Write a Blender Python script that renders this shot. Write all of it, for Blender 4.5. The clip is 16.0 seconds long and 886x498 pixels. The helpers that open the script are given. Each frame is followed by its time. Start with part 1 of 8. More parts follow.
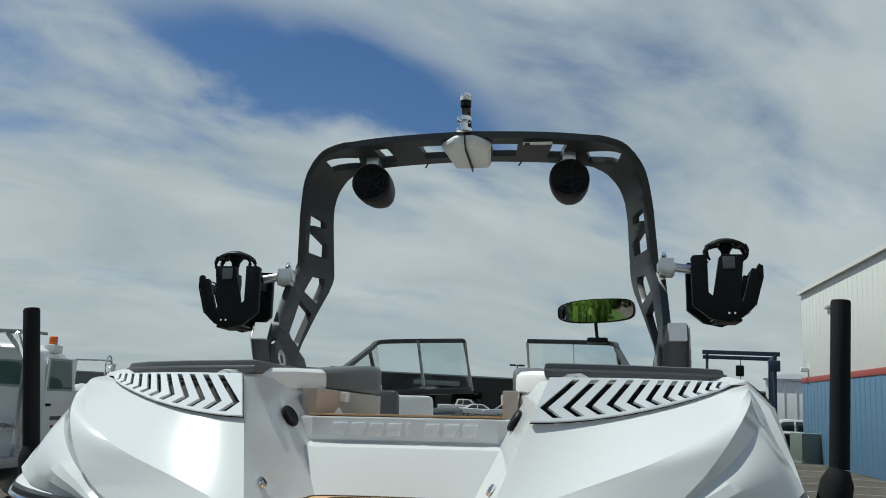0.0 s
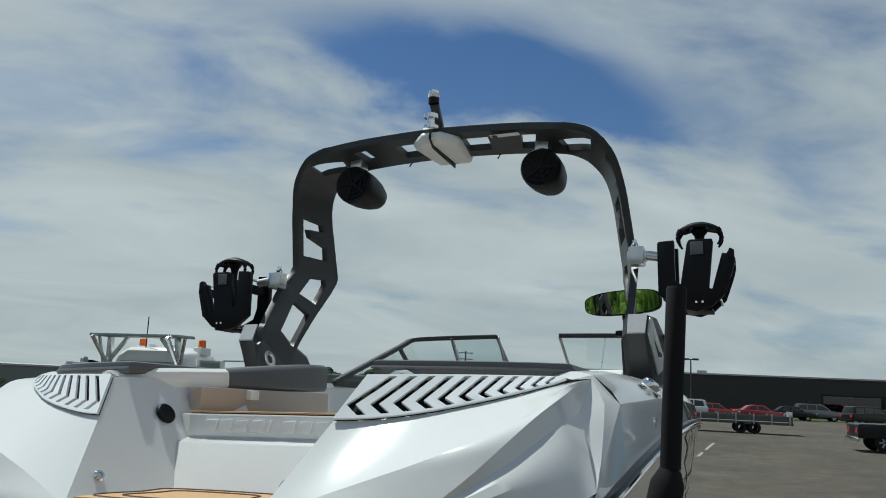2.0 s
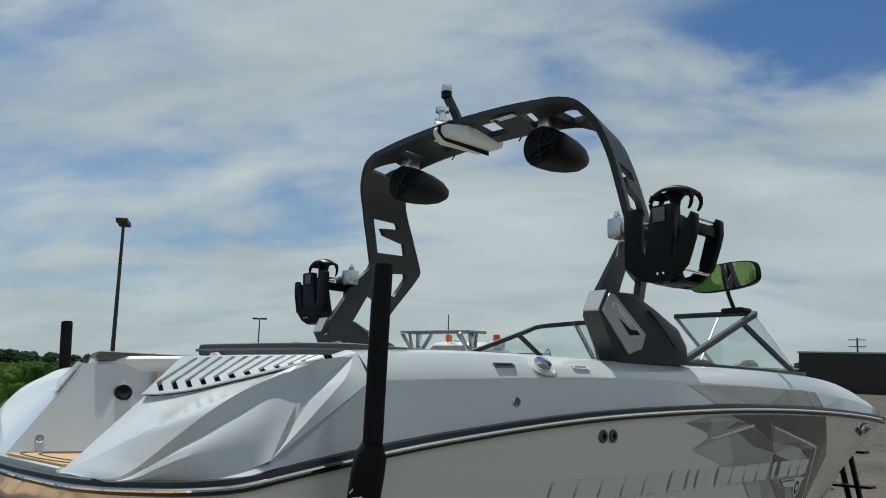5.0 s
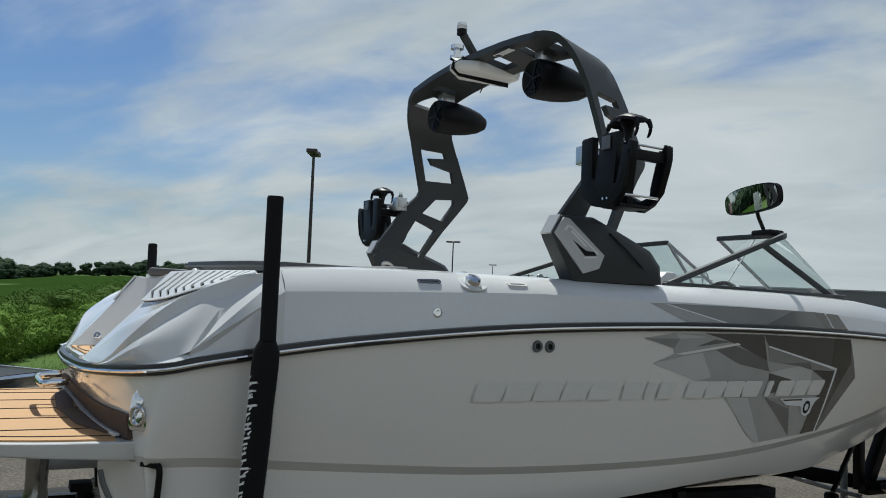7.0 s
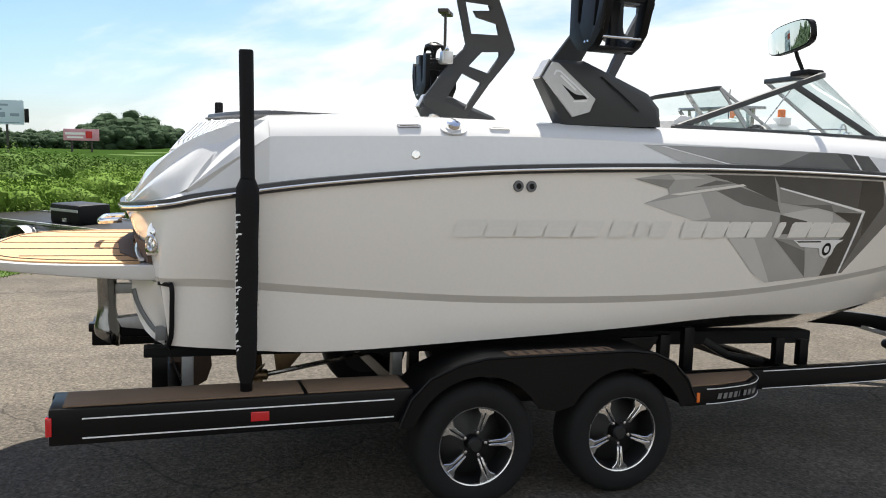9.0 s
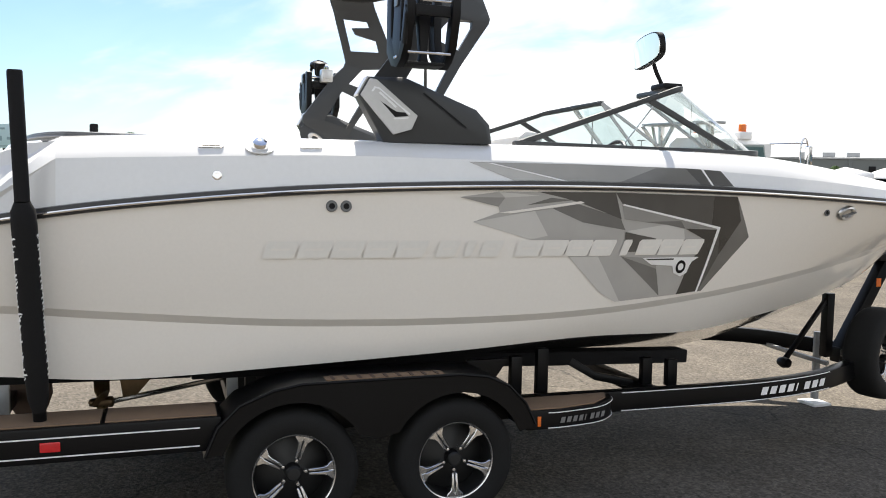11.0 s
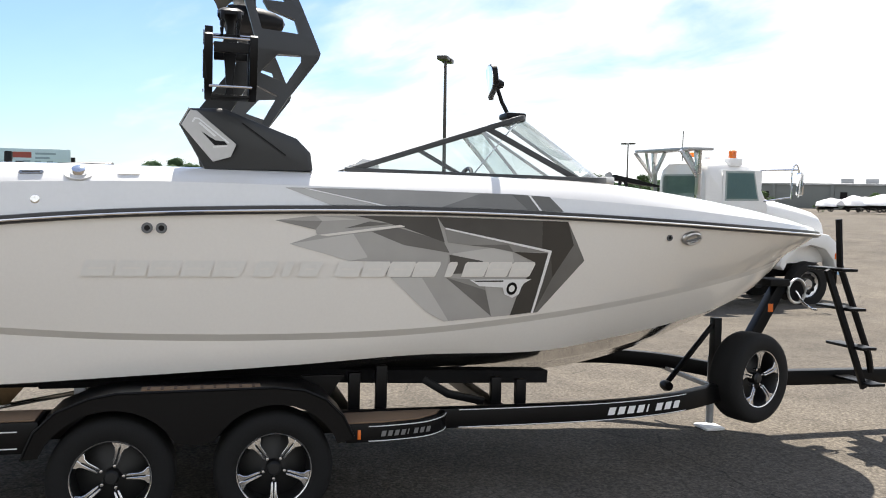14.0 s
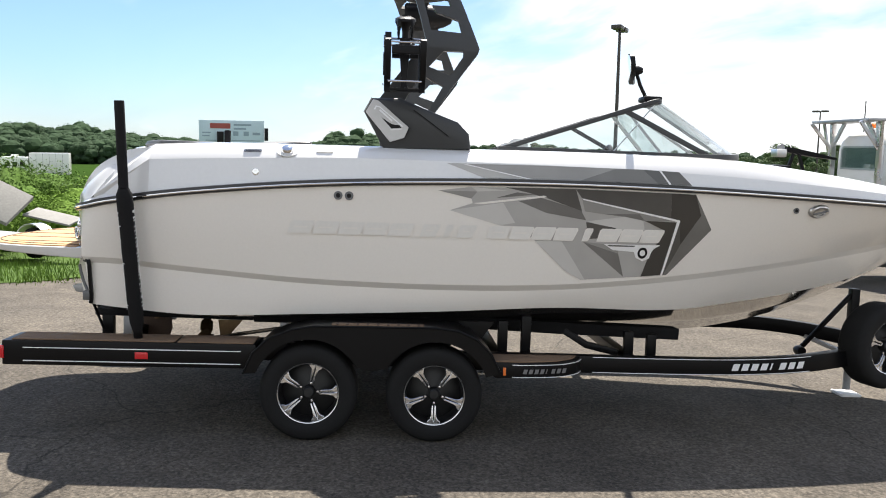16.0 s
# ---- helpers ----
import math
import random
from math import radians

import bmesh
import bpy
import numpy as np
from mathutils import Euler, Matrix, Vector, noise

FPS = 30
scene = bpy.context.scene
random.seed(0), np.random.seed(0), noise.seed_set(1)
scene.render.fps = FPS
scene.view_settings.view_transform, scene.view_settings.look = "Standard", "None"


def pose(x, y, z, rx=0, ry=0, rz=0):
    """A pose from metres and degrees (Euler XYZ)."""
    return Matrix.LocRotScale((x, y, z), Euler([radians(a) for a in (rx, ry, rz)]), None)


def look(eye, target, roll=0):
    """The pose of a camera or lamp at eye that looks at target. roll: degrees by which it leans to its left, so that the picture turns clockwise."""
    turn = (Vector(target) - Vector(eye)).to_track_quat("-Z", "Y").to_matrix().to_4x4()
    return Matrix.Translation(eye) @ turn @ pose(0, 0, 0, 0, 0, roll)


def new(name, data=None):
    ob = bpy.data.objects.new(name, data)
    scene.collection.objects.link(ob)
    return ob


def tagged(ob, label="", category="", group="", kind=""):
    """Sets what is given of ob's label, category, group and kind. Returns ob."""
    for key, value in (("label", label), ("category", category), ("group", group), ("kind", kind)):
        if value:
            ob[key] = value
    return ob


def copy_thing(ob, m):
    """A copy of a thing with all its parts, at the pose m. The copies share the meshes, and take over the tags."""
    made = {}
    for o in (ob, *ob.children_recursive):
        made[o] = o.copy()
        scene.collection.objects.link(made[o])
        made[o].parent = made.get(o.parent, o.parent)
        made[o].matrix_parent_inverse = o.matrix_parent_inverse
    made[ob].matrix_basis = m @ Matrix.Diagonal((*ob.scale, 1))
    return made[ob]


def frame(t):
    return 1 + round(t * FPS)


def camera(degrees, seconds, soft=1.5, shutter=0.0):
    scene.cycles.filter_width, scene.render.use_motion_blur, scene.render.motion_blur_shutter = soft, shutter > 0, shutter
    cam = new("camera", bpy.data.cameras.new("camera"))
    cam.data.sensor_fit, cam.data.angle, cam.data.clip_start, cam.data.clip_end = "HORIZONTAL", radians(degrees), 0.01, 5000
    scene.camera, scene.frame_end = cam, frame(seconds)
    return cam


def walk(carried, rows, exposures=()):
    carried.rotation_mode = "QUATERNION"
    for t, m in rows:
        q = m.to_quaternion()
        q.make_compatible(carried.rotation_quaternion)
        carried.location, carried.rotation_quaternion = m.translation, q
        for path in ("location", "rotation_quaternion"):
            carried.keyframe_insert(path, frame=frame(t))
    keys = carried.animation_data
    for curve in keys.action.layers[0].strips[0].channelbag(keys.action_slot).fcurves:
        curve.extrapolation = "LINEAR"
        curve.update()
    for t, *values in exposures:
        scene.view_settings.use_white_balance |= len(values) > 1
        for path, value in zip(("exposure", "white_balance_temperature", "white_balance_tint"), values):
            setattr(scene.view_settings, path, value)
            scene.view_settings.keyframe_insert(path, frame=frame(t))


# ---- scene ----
cam = camera(56.7, 16.0, soft=1.0)
METRES, EYE, TURN = 8.5, 1.869, 9.2
ROWS = [
    (0.0, 0.0, 0.0, 0.0, -0.56, 10.27, -3.11),
    (0.5, 0.0283, -0.0071, 0.001, 1.76, 9.89, -2.18),
    (1.0, 0.0595, -0.0009, 0.0004, 4.02, 9.66, -2.33),
    (1.5, 0.0924, 0.0098, 0.0039, 6.95, 9.26, -2.12),
    (2.0, 0.1353, 0.0117, 0.007, 11.75, 9.42, -2.59),
    (2.5, 0.1701, 0.018, 0.0077, 17.63, 7.94, -3.13),
    (3.0, 0.2045, 0.0266, 0.0103, 22.03, 8.25, -2.37),
    (3.5, 0.2488, 0.0349, 0.0106, 26.49, 8.67, -1.1),
    (4.0, 0.2851, 0.0499, 0.009, 30.18, 7.57, -0.98),
    (4.2, 0.2989, 0.0587, 0.0085, 31.71, 7.85, -1.19),
    (6.3, 0.4462, 0.1421, 0.0147, 46.68, 4.50, -2.22),
    (6.5, 0.4579, 0.1465, 0.0143, 48.08, 3.82, -2.27),
    (7.0, 0.49, 0.1501, 0.0123, 51.54, 2.06, -2.46),
    (7.5, 0.5186, 0.1565, 0.0096, 53.7, -2.03, -1.71),
    (8.0, 0.5435, 0.1707, 0.0071, 58.49, -4.92, -1.89),
    (8.2, 0.5511, 0.1775, 0.0064, 60.52, -6.23, -1.82),
    (10.3, 0.601, 0.2744, 0.0048, 62.45, -8.42, -0.87),
    (10.5, 0.6047, 0.2863, 0.0049, 62.56, -7.89, -0.78),
    (11.0, 0.6135, 0.3128, 0.0072, 62.18, -6.56, -0.67),
    (11.5, 0.6307, 0.3393, 0.0082, 62.26, -5.57, -0.33),
    (12.0, 0.6446, 0.363, 0.0076, 63.37, -6.0, -0.8),
    (12.5, 0.6546, 0.3858, 0.0075, 63.77, -5.45, -1.01),
    (13.0, 0.6689, 0.4069, 0.0089, 63.6, -4.1, -0.77),
    (13.5, 0.6863, 0.4253, 0.009, 64.39, -4.05, -0.87),
    (14.0, 0.7044, 0.4316, 0.0094, 65.36, -4.83, -0.81),
    (14.5, 0.7285, 0.4275, 0.0118, 66.89, -5.82, -0.63),
    (15.0, 0.7575, 0.4252, 0.0149, 71.03, -6.43, -0.2),
    (15.5, 0.7832, 0.4255, 0.0154, 75.53, -6.81, -0.57),
    (16.0, 0.8054, 0.4171, 0.0159, 77.41, -7.12, -0.87),
]
EXPOSURES = [(0.0, 0.27, 6100, -2), (4.2, 0.30, 6100, -2), (6.3, 0.37, 6150, 0), (7.0, 0.44, 6200, 2), (8.2, 1.18, 6600, 7), (10.3, 1.76, 6850, 9), (13.0, 1.80, 6750, 10), (14.5, 1.72, 6720, 10), (16.0, 1.72, 6700, 10)]
walk(cam, [(t, pose(0, 0, EYE, 0, 0, TURN) @ pose(METRES * x, METRES * y, METRES * z, 90 + pitch, roll, yaw)) for t, x, y, z, yaw, pitch, roll in ROWS], EXPOSURES)

# The lot falls gently to the port side and towards the bow; the boat stands square on it.
BOAT = Matrix.Translation((-0.5145, 2.4514, 0)) @ Matrix.Rotation(radians(-1.2), 4, "X") @ Matrix.Rotation(radians(-2.1), 4, "Y")

# ---- sky, sun ----
SUN_FROM = (BOAT.to_3x3() @ Vector((-0.47, 0.09, 1.0))).normalized()
world = bpy.data.worlds.new("sky")
scene.world = world
world.use_nodes = True


def build_sky(tree):
    n, l = tree.nodes, tree.links
    n.clear()

    def add(kind):
        return n.new(kind)

    def mixer(blend="MIX"):
        node = n.new("ShaderNodeMix")
        node.data_type, node.blend_type = "RGBA", blend
        return node

    def math_node(op, a, b=None, c=None):
        node = add("ShaderNodeMath")
        node.operation = op
        for k, v in enumerate((a, b, c)):
            if v is None:
                continue
            if isinstance(v, (int, float)):
                node.inputs[k].default_value = v
            else:
                l.new(v, node.inputs[k])
        return node.outputs[0]

    sky = add("ShaderNodeTexSky")
    sky.sky_type, sky.sun_disc = "NISHITA", False
    sky.sun_elevation = math.asin(SUN_FROM.z)
    sky.sun_rotation = math.atan2(SUN_FROM.x, SUN_FROM.y)
    sky.air_density, sky.dust_density, sky.ozone_density = 1.0, 0.6, 2.0
    where = add("ShaderNodeTexCoord")
    sep = add("ShaderNodeSeparateXYZ")
    l.new(where.outputs["Generated"], sep.inputs[0])
    up = math_node("ADD", math_node("MAXIMUM", sep.outputs[2], 0.0), 0.3)
    east = math_node("SUBTRACT", math_node("DIVIDE", sep.outputs[0], up), -0.50)
    north = math_node("SUBTRACT", math_node("DIVIDE", sep.outputs[1], up), 1.30)
    along = math_node("ADD", math_node("MULTIPLY", east, 0.80), math_node("MULTIPLY", north, 0.60))
    across = math_node("ADD", math_node("MULTIPLY", east, -0.60), math_node("MULTIPLY", north, 0.80))
    flat = add("ShaderNodeCombineXYZ")
    l.new(along, flat.inputs[0])
    l.new(across, flat.inputs[1])

    def cloud_noise(offset, turn, stretch, scale, detail, rough, warp):
        mapping = add("ShaderNodeMapping")
        mapping.inputs["Location"].default_value = offset
        mapping.inputs["Rotation"].default_value = (0, 0, radians(turn))
        mapping.inputs["Scale"].default_value = stretch
        l.new(flat.outputs[0], mapping.inputs[0])
        tex = add("ShaderNodeTexNoise")
        tex.inputs["Scale"].default_value, tex.inputs["Detail"].default_value = scale, detail
        tex.inputs["Roughness"].default_value, tex.inputs["Distortion"].default_value = rough, warp
        l.new(mapping.outputs[0], tex.inputs["Vector"])
        return tex.outputs["Fac"]

    broad = cloud_noise(SKY_A, 0, (0.5, 1.0, 1), 1.5, 4, 0.5, 0.5)
    wisps = cloud_noise(SKY_B, 14, (0.75, 1.15, 1), 3.4, 7, 0.54, 0.35)
    total = math_node("ADD", math_node("MULTIPLY", broad, 0.95), math_node("MULTIPLY", wisps, 0.85))
    # the blue gap high over the bow runs from port aft to starboard ahead
    ragged = math_node("ADD", across, math_node("MULTIPLY", math_node("SUBTRACT", wisps, 0.5), 0.46))
    gap = math_node("MULTIPLY", math_node("EXPONENT", math_node("MULTIPLY", math_node("POWER", math_node("ABSOLUTE", math_node("ADD", ragged, 0.02)), 2.0), -80.0)), math_node("EXPONENT", math_node("MULTIPLY", math_node("POWER", math_node("ABSOLUTE", math_node("SUBTRACT", along, 0.06)), 2.0), -9.5)))
    total = math_node("SUBTRACT", total, math_node("MULTIPLY", gap, 0.55))
    # thinner cloud low over the field astern
    clear_a = math_node("POWER", math_node("ABSOLUTE", math_node("ADD", east, 1.95)), 2.0)
    clear_b = math_node("POWER", math_node("ABSOLUTE", math_node("ADD", north, 2.2)), 2.0)
    clear = math_node("EXPONENT", math_node("MULTIPLY", math_node("ADD", clear_a, clear_b), -0.7))
    total = math_node("SUBTRACT", total, math_node("MULTIPLY", clear, 0.60))
    ramp = add("ShaderNodeMapRange")
    ramp.interpolation_type = "SMOOTHSTEP"
    l.new(total, ramp.inputs[0])
    ramp.inputs[1].default_value, ramp.inputs[2].default_value = SKY_LOW, SKY_HIGH
    haze = math_node("POWER", math_node("SUBTRACT", 1.0, math_node("MAXIMUM", sep.outputs[2], 0.0)), 7.0)
    cover = math_node("MINIMUM", math_node("ADD", math_node("MULTIPLY", ramp.outputs[0], 0.90), math_node("MULTIPLY", haze, math_node("SUBTRACT", 0.7, math_node("MULTIPLY", clear, 0.60)))), 0.97)
    thin = add("ShaderNodeMapRange")
    thin.interpolation_type = "SMOOTHSTEP"
    l.new(sep.outputs[2], thin.inputs[0])
    thin.inputs[1].default_value, thin.inputs[2].default_value = 0.45, 0.85
    thin.inputs[3].default_value, thin.inputs[4].default_value = 1.0, 0.25
    cover = math_node("MULTIPLY", cover, thin.outputs[0])
    shade = cloud_noise((7.3, 2.2, 0), 10, (0.55, 1.1, 1), 2.6, 7, 0.55, 0.6)
    grey = add("ShaderNodeValToRGB")
    grey.color_ramp.elements[0].position, grey.color_ramp.elements[1].position = 0.3, 0.7
    grey.color_ramp.elements[0].color = (0.63, 0.68, 0.72, 1)
    grey.color_ramp.elements[1].color = (0.90, 0.92, 0.94, 1)
    l.new(shade, grey.inputs[0])
    deep = mixer("MULTIPLY")
    deep.inputs["Factor"].default_value = 1.0
    deep.inputs["B"].default_value = (0.42, 0.55, 0.74, 1)
    l.new(sky.outputs[0], deep.inputs["A"])
    lift = add("ShaderNodeVectorMath")
    lift.operation = "SCALE"
    l.new(grey.outputs[0], lift.inputs[0])
    lift.inputs["Scale"].default_value = CLOUD_LEVEL
    mix = mixer()
    l.new(cover, mix.inputs["Factor"])
    l.new(deep.outputs["Result"], mix.inputs["A"])
    l.new(lift.outputs[0], mix.inputs["B"])
    back = add("ShaderNodeBackground")
    back.inputs["Strength"].default_value = SKY_STRENGTH
    l.new(mix.outputs["Result"], back.inputs[0])
    out = add("ShaderNodeOutputWorld")
    l.new(back.outputs[0], out.inputs[0])


SKY_STRENGTH, CLOUD_LEVEL = 0.075, 6.7
SKY_LOW, SKY_HIGH = 0.51, 0.98
SKY_A, SKY_B = (1.3, 0.4, 0), (0.2, 3.1, 0)
build_sky(world.node_tree)

sun_data = bpy.data.lights.new("sun", "SUN")
sun_data.energy, sun_data.angle, sun_data.color = 3.75, radians(0.6), (1.0, 0.955, 0.89)
sun = new("sun", sun_data)
sun.matrix_basis = look(SUN_FROM * 60, (0, 0, 0))

# ---- materials ----
def surface(name, base, rough=0.5, metal=0.0, vary=0.12, grain=40.0, blotch=2.0, bump=0.02, coat=0.0, rvary=0.12, second=None, by_object=0.0, spec=0.5, bumpscale=None):
    """A surface with two scales of variation: blotches (stains, fading) and grain, with fine relief."""
    m = bpy.data.materials.new(name)
    m.use_nodes = True
    n, l = m.node_tree.nodes, m.node_tree.links
    b = n["Principled BSDF"]
    b.inputs["Metallic"].default_value = metal
    b.inputs["Coat Weight"].default_value = coat
    b.inputs["Coat Roughness"].default_value = 0.04
    b.inputs["Specular IOR Level"].default_value = spec
    tc = n.new("ShaderNodeTexCoord")
    big = n.new("ShaderNodeTexNoise")
    big.inputs["Scale"].default_value, big.inputs["Detail"].default_value = blotch, 5
    small = n.new("ShaderNodeTexNoise")
    small.inputs["Scale"].default_value, small.inputs["Detail"].default_value = grain, 4
    l.new(tc.outputs["Object"], big.inputs["Vector"])
    l.new(tc.outputs["Object"], small.inputs["Vector"])
    add = n.new("ShaderNodeMath")
    add.operation = "ADD"
    l.new(big.outputs["Fac"], add.inputs[0])
    l.new(small.outputs["Fac"], add.inputs[1])
    value = add.outputs[0]
    if by_object:
        info = n.new("ShaderNodeObjectInfo")
        more = n.new("ShaderNodeMath")
        more.operation = "MULTIPLY_ADD"
        l.new(info.outputs["Random"], more.inputs[0])
        more.inputs[1].default_value = by_object
        l.new(value, more.inputs[2])
        value = more.outputs[0]
    rng = n.new("ShaderNodeMapRange")
    rng.inputs[1].default_value, rng.inputs[2].default_value = 0.65, 1.35 + by_object
    l.new(value, rng.inputs[0])
    mix = n.new("ShaderNodeMix")
    mix.data_type = "RGBA"
    lo = second or tuple(c * (1 - vary) for c in base)
    hi = base if second else tuple(min(1, c * (1 + vary * 0.6)) for c in base)
    mix.inputs["A"].default_value, mix.inputs["B"].default_value = (*lo, 1), (*hi, 1)
    l.new(rng.outputs[0], mix.inputs["Factor"])
    l.new(mix.outputs["Result"], b.inputs["Base Color"])
    r = n.new("ShaderNodeMapRange")
    r.inputs[3].default_value, r.inputs[4].default_value = max(0.02, rough * (1 - rvary)), min(1, rough * (1 + rvary))
    l.new(big.outputs["Fac"], r.inputs[0])
    l.new(r.outputs[0], b.inputs["Roughness"])
    if bump:
        bp = n.new("ShaderNodeBump")
        bp.inputs["Strength"].default_value = 0.6
        bp.inputs["Distance"].default_value = bump
        l.new(small.outputs["Fac"], bp.inputs["Height"])
        l.new(bp.outputs[0], b.inputs["Normal"])
    return m


def glass(name, tint=(0.86, 0.92, 0.92), rough=0.01):
    """Thin pane: mostly clear, with a mirror share that grows at a slant."""
    m = bpy.data.materials.new(name)
    m.use_nodes = True
    n, l = m.node_tree.nodes, m.node_tree.links
    n.clear()
    out, mix = n.new("ShaderNodeOutputMaterial"), n.new("ShaderNodeMixShader")
    clear, shine, slant = n.new("ShaderNodeBsdfTransparent"), n.new("ShaderNodeBsdfGlossy"), n.new("ShaderNodeLayerWeight")
    rise, fres = n.new("ShaderNodeMath"), n.new("ShaderNodeMath")
    clear.inputs[0].default_value = (*tint, 1)
    shine.inputs["Roughness"].default_value = rough
    rise.operation, rise.inputs[1].default_value = "POWER", 4.0
    fres.operation, fres.inputs[1].default_value, fres.inputs[2].default_value = "MULTIPLY_ADD", 0.85, 0.06
    l.new(slant.outputs["Facing"], rise.inputs[0])
    l.new(rise.outputs[0], fres.inputs[0])
    l.new(fres.outputs[0], mix.inputs[0])
    l.new(clear.outputs[0], mix.inputs[1])
    l.new(shine.outputs[0], mix.inputs[2])
    l.new(mix.outputs[0], out.inputs[0])
    return m


GEL = surface("white_gelcoat", (0.67, 0.67, 0.665), 0.16, vary=0.02, grain=60, blotch=0.8, bump=0, coat=0.5)
# warm tint puts the tan ground's reflection into the white hull colour
GEL_SIDE = surface("hull_gelcoat", (0.80, 0.772, 0.728), 0.12, vary=0.025, grain=60, blotch=0.7, bump=0, coat=0.6)
GEL_BAND = surface("grey_gelcoat_band", (0.755, 0.735, 0.700), 0.18, vary=0.02, bump=0, coat=0.5)
GEL_GREY = surface("pale_grey_gelcoat", (0.74, 0.755, 0.77), 0.2, vary=0.03, bump=0, coat=0.5)
BOTTOM = surface("metal_flake_bottom", (0.26, 0.245, 0.22), 0.10, 0.85, vary=0.15, grain=200, bump=0, coat=0.4)
CHARCOAL = surface("charcoal_powder_coat", (0.029, 0.0318, 0.0345), 0.45, 0.0, vary=0.12, grain=300, blotch=3, bump=0.0004)
CHARCOAL_L = surface("graphite_paint", (0.13, 0.135, 0.14), 0.35, 0.3, vary=0.1, bump=0)
SILVER = surface("silver_panel", (0.46, 0.46, 0.46), 0.34, 0.45, vary=0.06, bump=0)
BLACK = surface("black_plastic", (0.005, 0.005, 0.006), 0.45, vary=0.3, grain=150, bump=0.0006, spec=0.2)
RAILBLK = surface("black_vinyl_rail", (0.02, 0.02, 0.022), 0.3, vary=0.2, bump=0)
CHROME = surface("polished_stainless", (0.78, 0.78, 0.78), 0.08, 1.0, vary=0.04, bump=0)
CHROME_DARK = surface("dull_chrome_casting", (0.26, 0.26, 0.255), 0.16, 1.0, vary=0.15, grain=20, bump=0)
ALU = surface("brushed_aluminium", (0.62, 0.62, 0.62), 0.28, 0.9, vary=0.08, grain=90, bump=0)
VINYL_W = surface("white_vinyl", (0.76, 0.76, 0.745), 0.45, vary=0.04, grain=250, bump=0.0008)
VINYL_G = surface("charcoal_vinyl", (0.09, 0.092, 0.097), 0.42, vary=0.15, grain=250, bump=0.0008)
VINYL_T = surface("taupe_vinyl", (0.42, 0.36, 0.31), 0.5, vary=0.08, grain=200, bump=0.0008)
TEAK = surface("tan_foam_decking", (0.455, 0.268, 0.125), 0.75, vary=0.10, grain=120, blotch=4, bump=0.0015)
TEAK_LINE = surface("dark_foam_seam", (0.07, 0.045, 0.03), 0.8, vary=0.2, bump=0)
TEAK_DARK = surface("brown_foam_pad", (0.085, 0.055, 0.04), 0.8, vary=0.2, grain=120, bump=0.001)
PAINT = surface("black_trailer_paint", (0.0055, 0.0055, 0.006), 0.32, vary=0.3, grain=200, bump=0, spec=0.16)
RUBBER = surface("tyre_rubber", (0.009, 0.009, 0.009), 0.8, vary=0.25, grain=120, blotch=9, bump=0.002, spec=0.3)
SLEEVE = surface("black_fabric_sleeve", (0.010, 0.010, 0.011), 0.85, vary=0.3, grain=260, bump=0.002, spec=0.25)
TANCARPET = surface("tan_tread_board", (0.20, 0.13, 0.08), 0.85, vary=0.2, grain=180, bump=0.003)
RIM_DARK = surface("black_rim_paint", (0.008, 0.008, 0.008), 0.5, vary=0.2, bump=0)
RIM_CUT = surface("machined_alloy", (0.72, 0.72, 0.72), 0.22, 0.95, vary=0.05, grain=120, bump=0)
RED = surface("red_lens", (0.55, 0.012, 0.018), 0.2, vary=0.1, bump=0, coat=0.4)
ORANGE = surface("amber_lens", (0.75, 0.16, 0.02), 0.2, vary=0.1, bump=0, coat=0.4)
PRINT_DIM = surface("dim_grey_print", (0.17, 0.17, 0.17), 0.4, vary=0.05, bump=0)
WHITE = surface("white_print", (0.80, 0.80, 0.80), 0.4, vary=0.03, bump=0)
BRONZE = surface("bronze_prop", (0.20, 0.14, 0.08), 0.35, 0.8, vary=0.2, bump=0)
MIRROR = surface("mirror_glass", (0.86, 0.88, 0.88), 0.015, 1.0, vary=0.0, bump=0)
PANE = glass("clear_pane")
PANE_DARK = glass("tinted_pane", (0.10, 0.13, 0.13))
PANE_SKY = glass("truck_side_pane", (0.52, 0.62, 0.60))
# flat tone painted for the dimness inside the cab, used behind its panes
CAB_DIM = surface("painted_cab_dimness", (0.30, 0.35, 0.34), 0.6, vary=0.2, blotch=2.5, bump=0)


def print_film(name, pale, dark):
    """Printed film that fades along the hull, pale aft to dark forward."""
    mat = surface(name, dark, 0.2, vary=0.1, blotch=5, bump=0, coat=0.5)
    n, l = mat.node_tree.nodes, mat.node_tree.links
    b = n["Principled BSDF"]
    tint = b.inputs["Base Color"].links[0].from_socket
    place, axes, run, fade = n.new("ShaderNodeTexCoord"), n.new("ShaderNodeSeparateXYZ"), n.new("ShaderNodeMapRange"), n.new("ShaderNodeMix")
    l.new(place.outputs["Object"], axes.inputs[0])
    l.new(axes.outputs[1], run.inputs[0])
    run.inputs[1].default_value, run.inputs[2].default_value = 2.45, 3.95
    fade.data_type = "RGBA"
    fade.inputs["A"].default_value = (*pale, 1)
    l.new(run.outputs[0], fade.inputs["Factor"])
    l.new(tint, fade.inputs["B"])
    l.new(fade.outputs["Result"], b.inputs["Base Color"])
    return mat


D3 = print_film("print_dark_grey", (0.26, 0.255, 0.245), (0.052, 0.050, 0.047))
D4 = print_film("print_black_grey", (0.16, 0.155, 0.15), (0.026, 0.025, 0.023))
BADGE = surface("silver_letter_film", (0.80, 0.79, 0.76), 0.22, 0.1, vary=0.05, bump=0, coat=0.3)


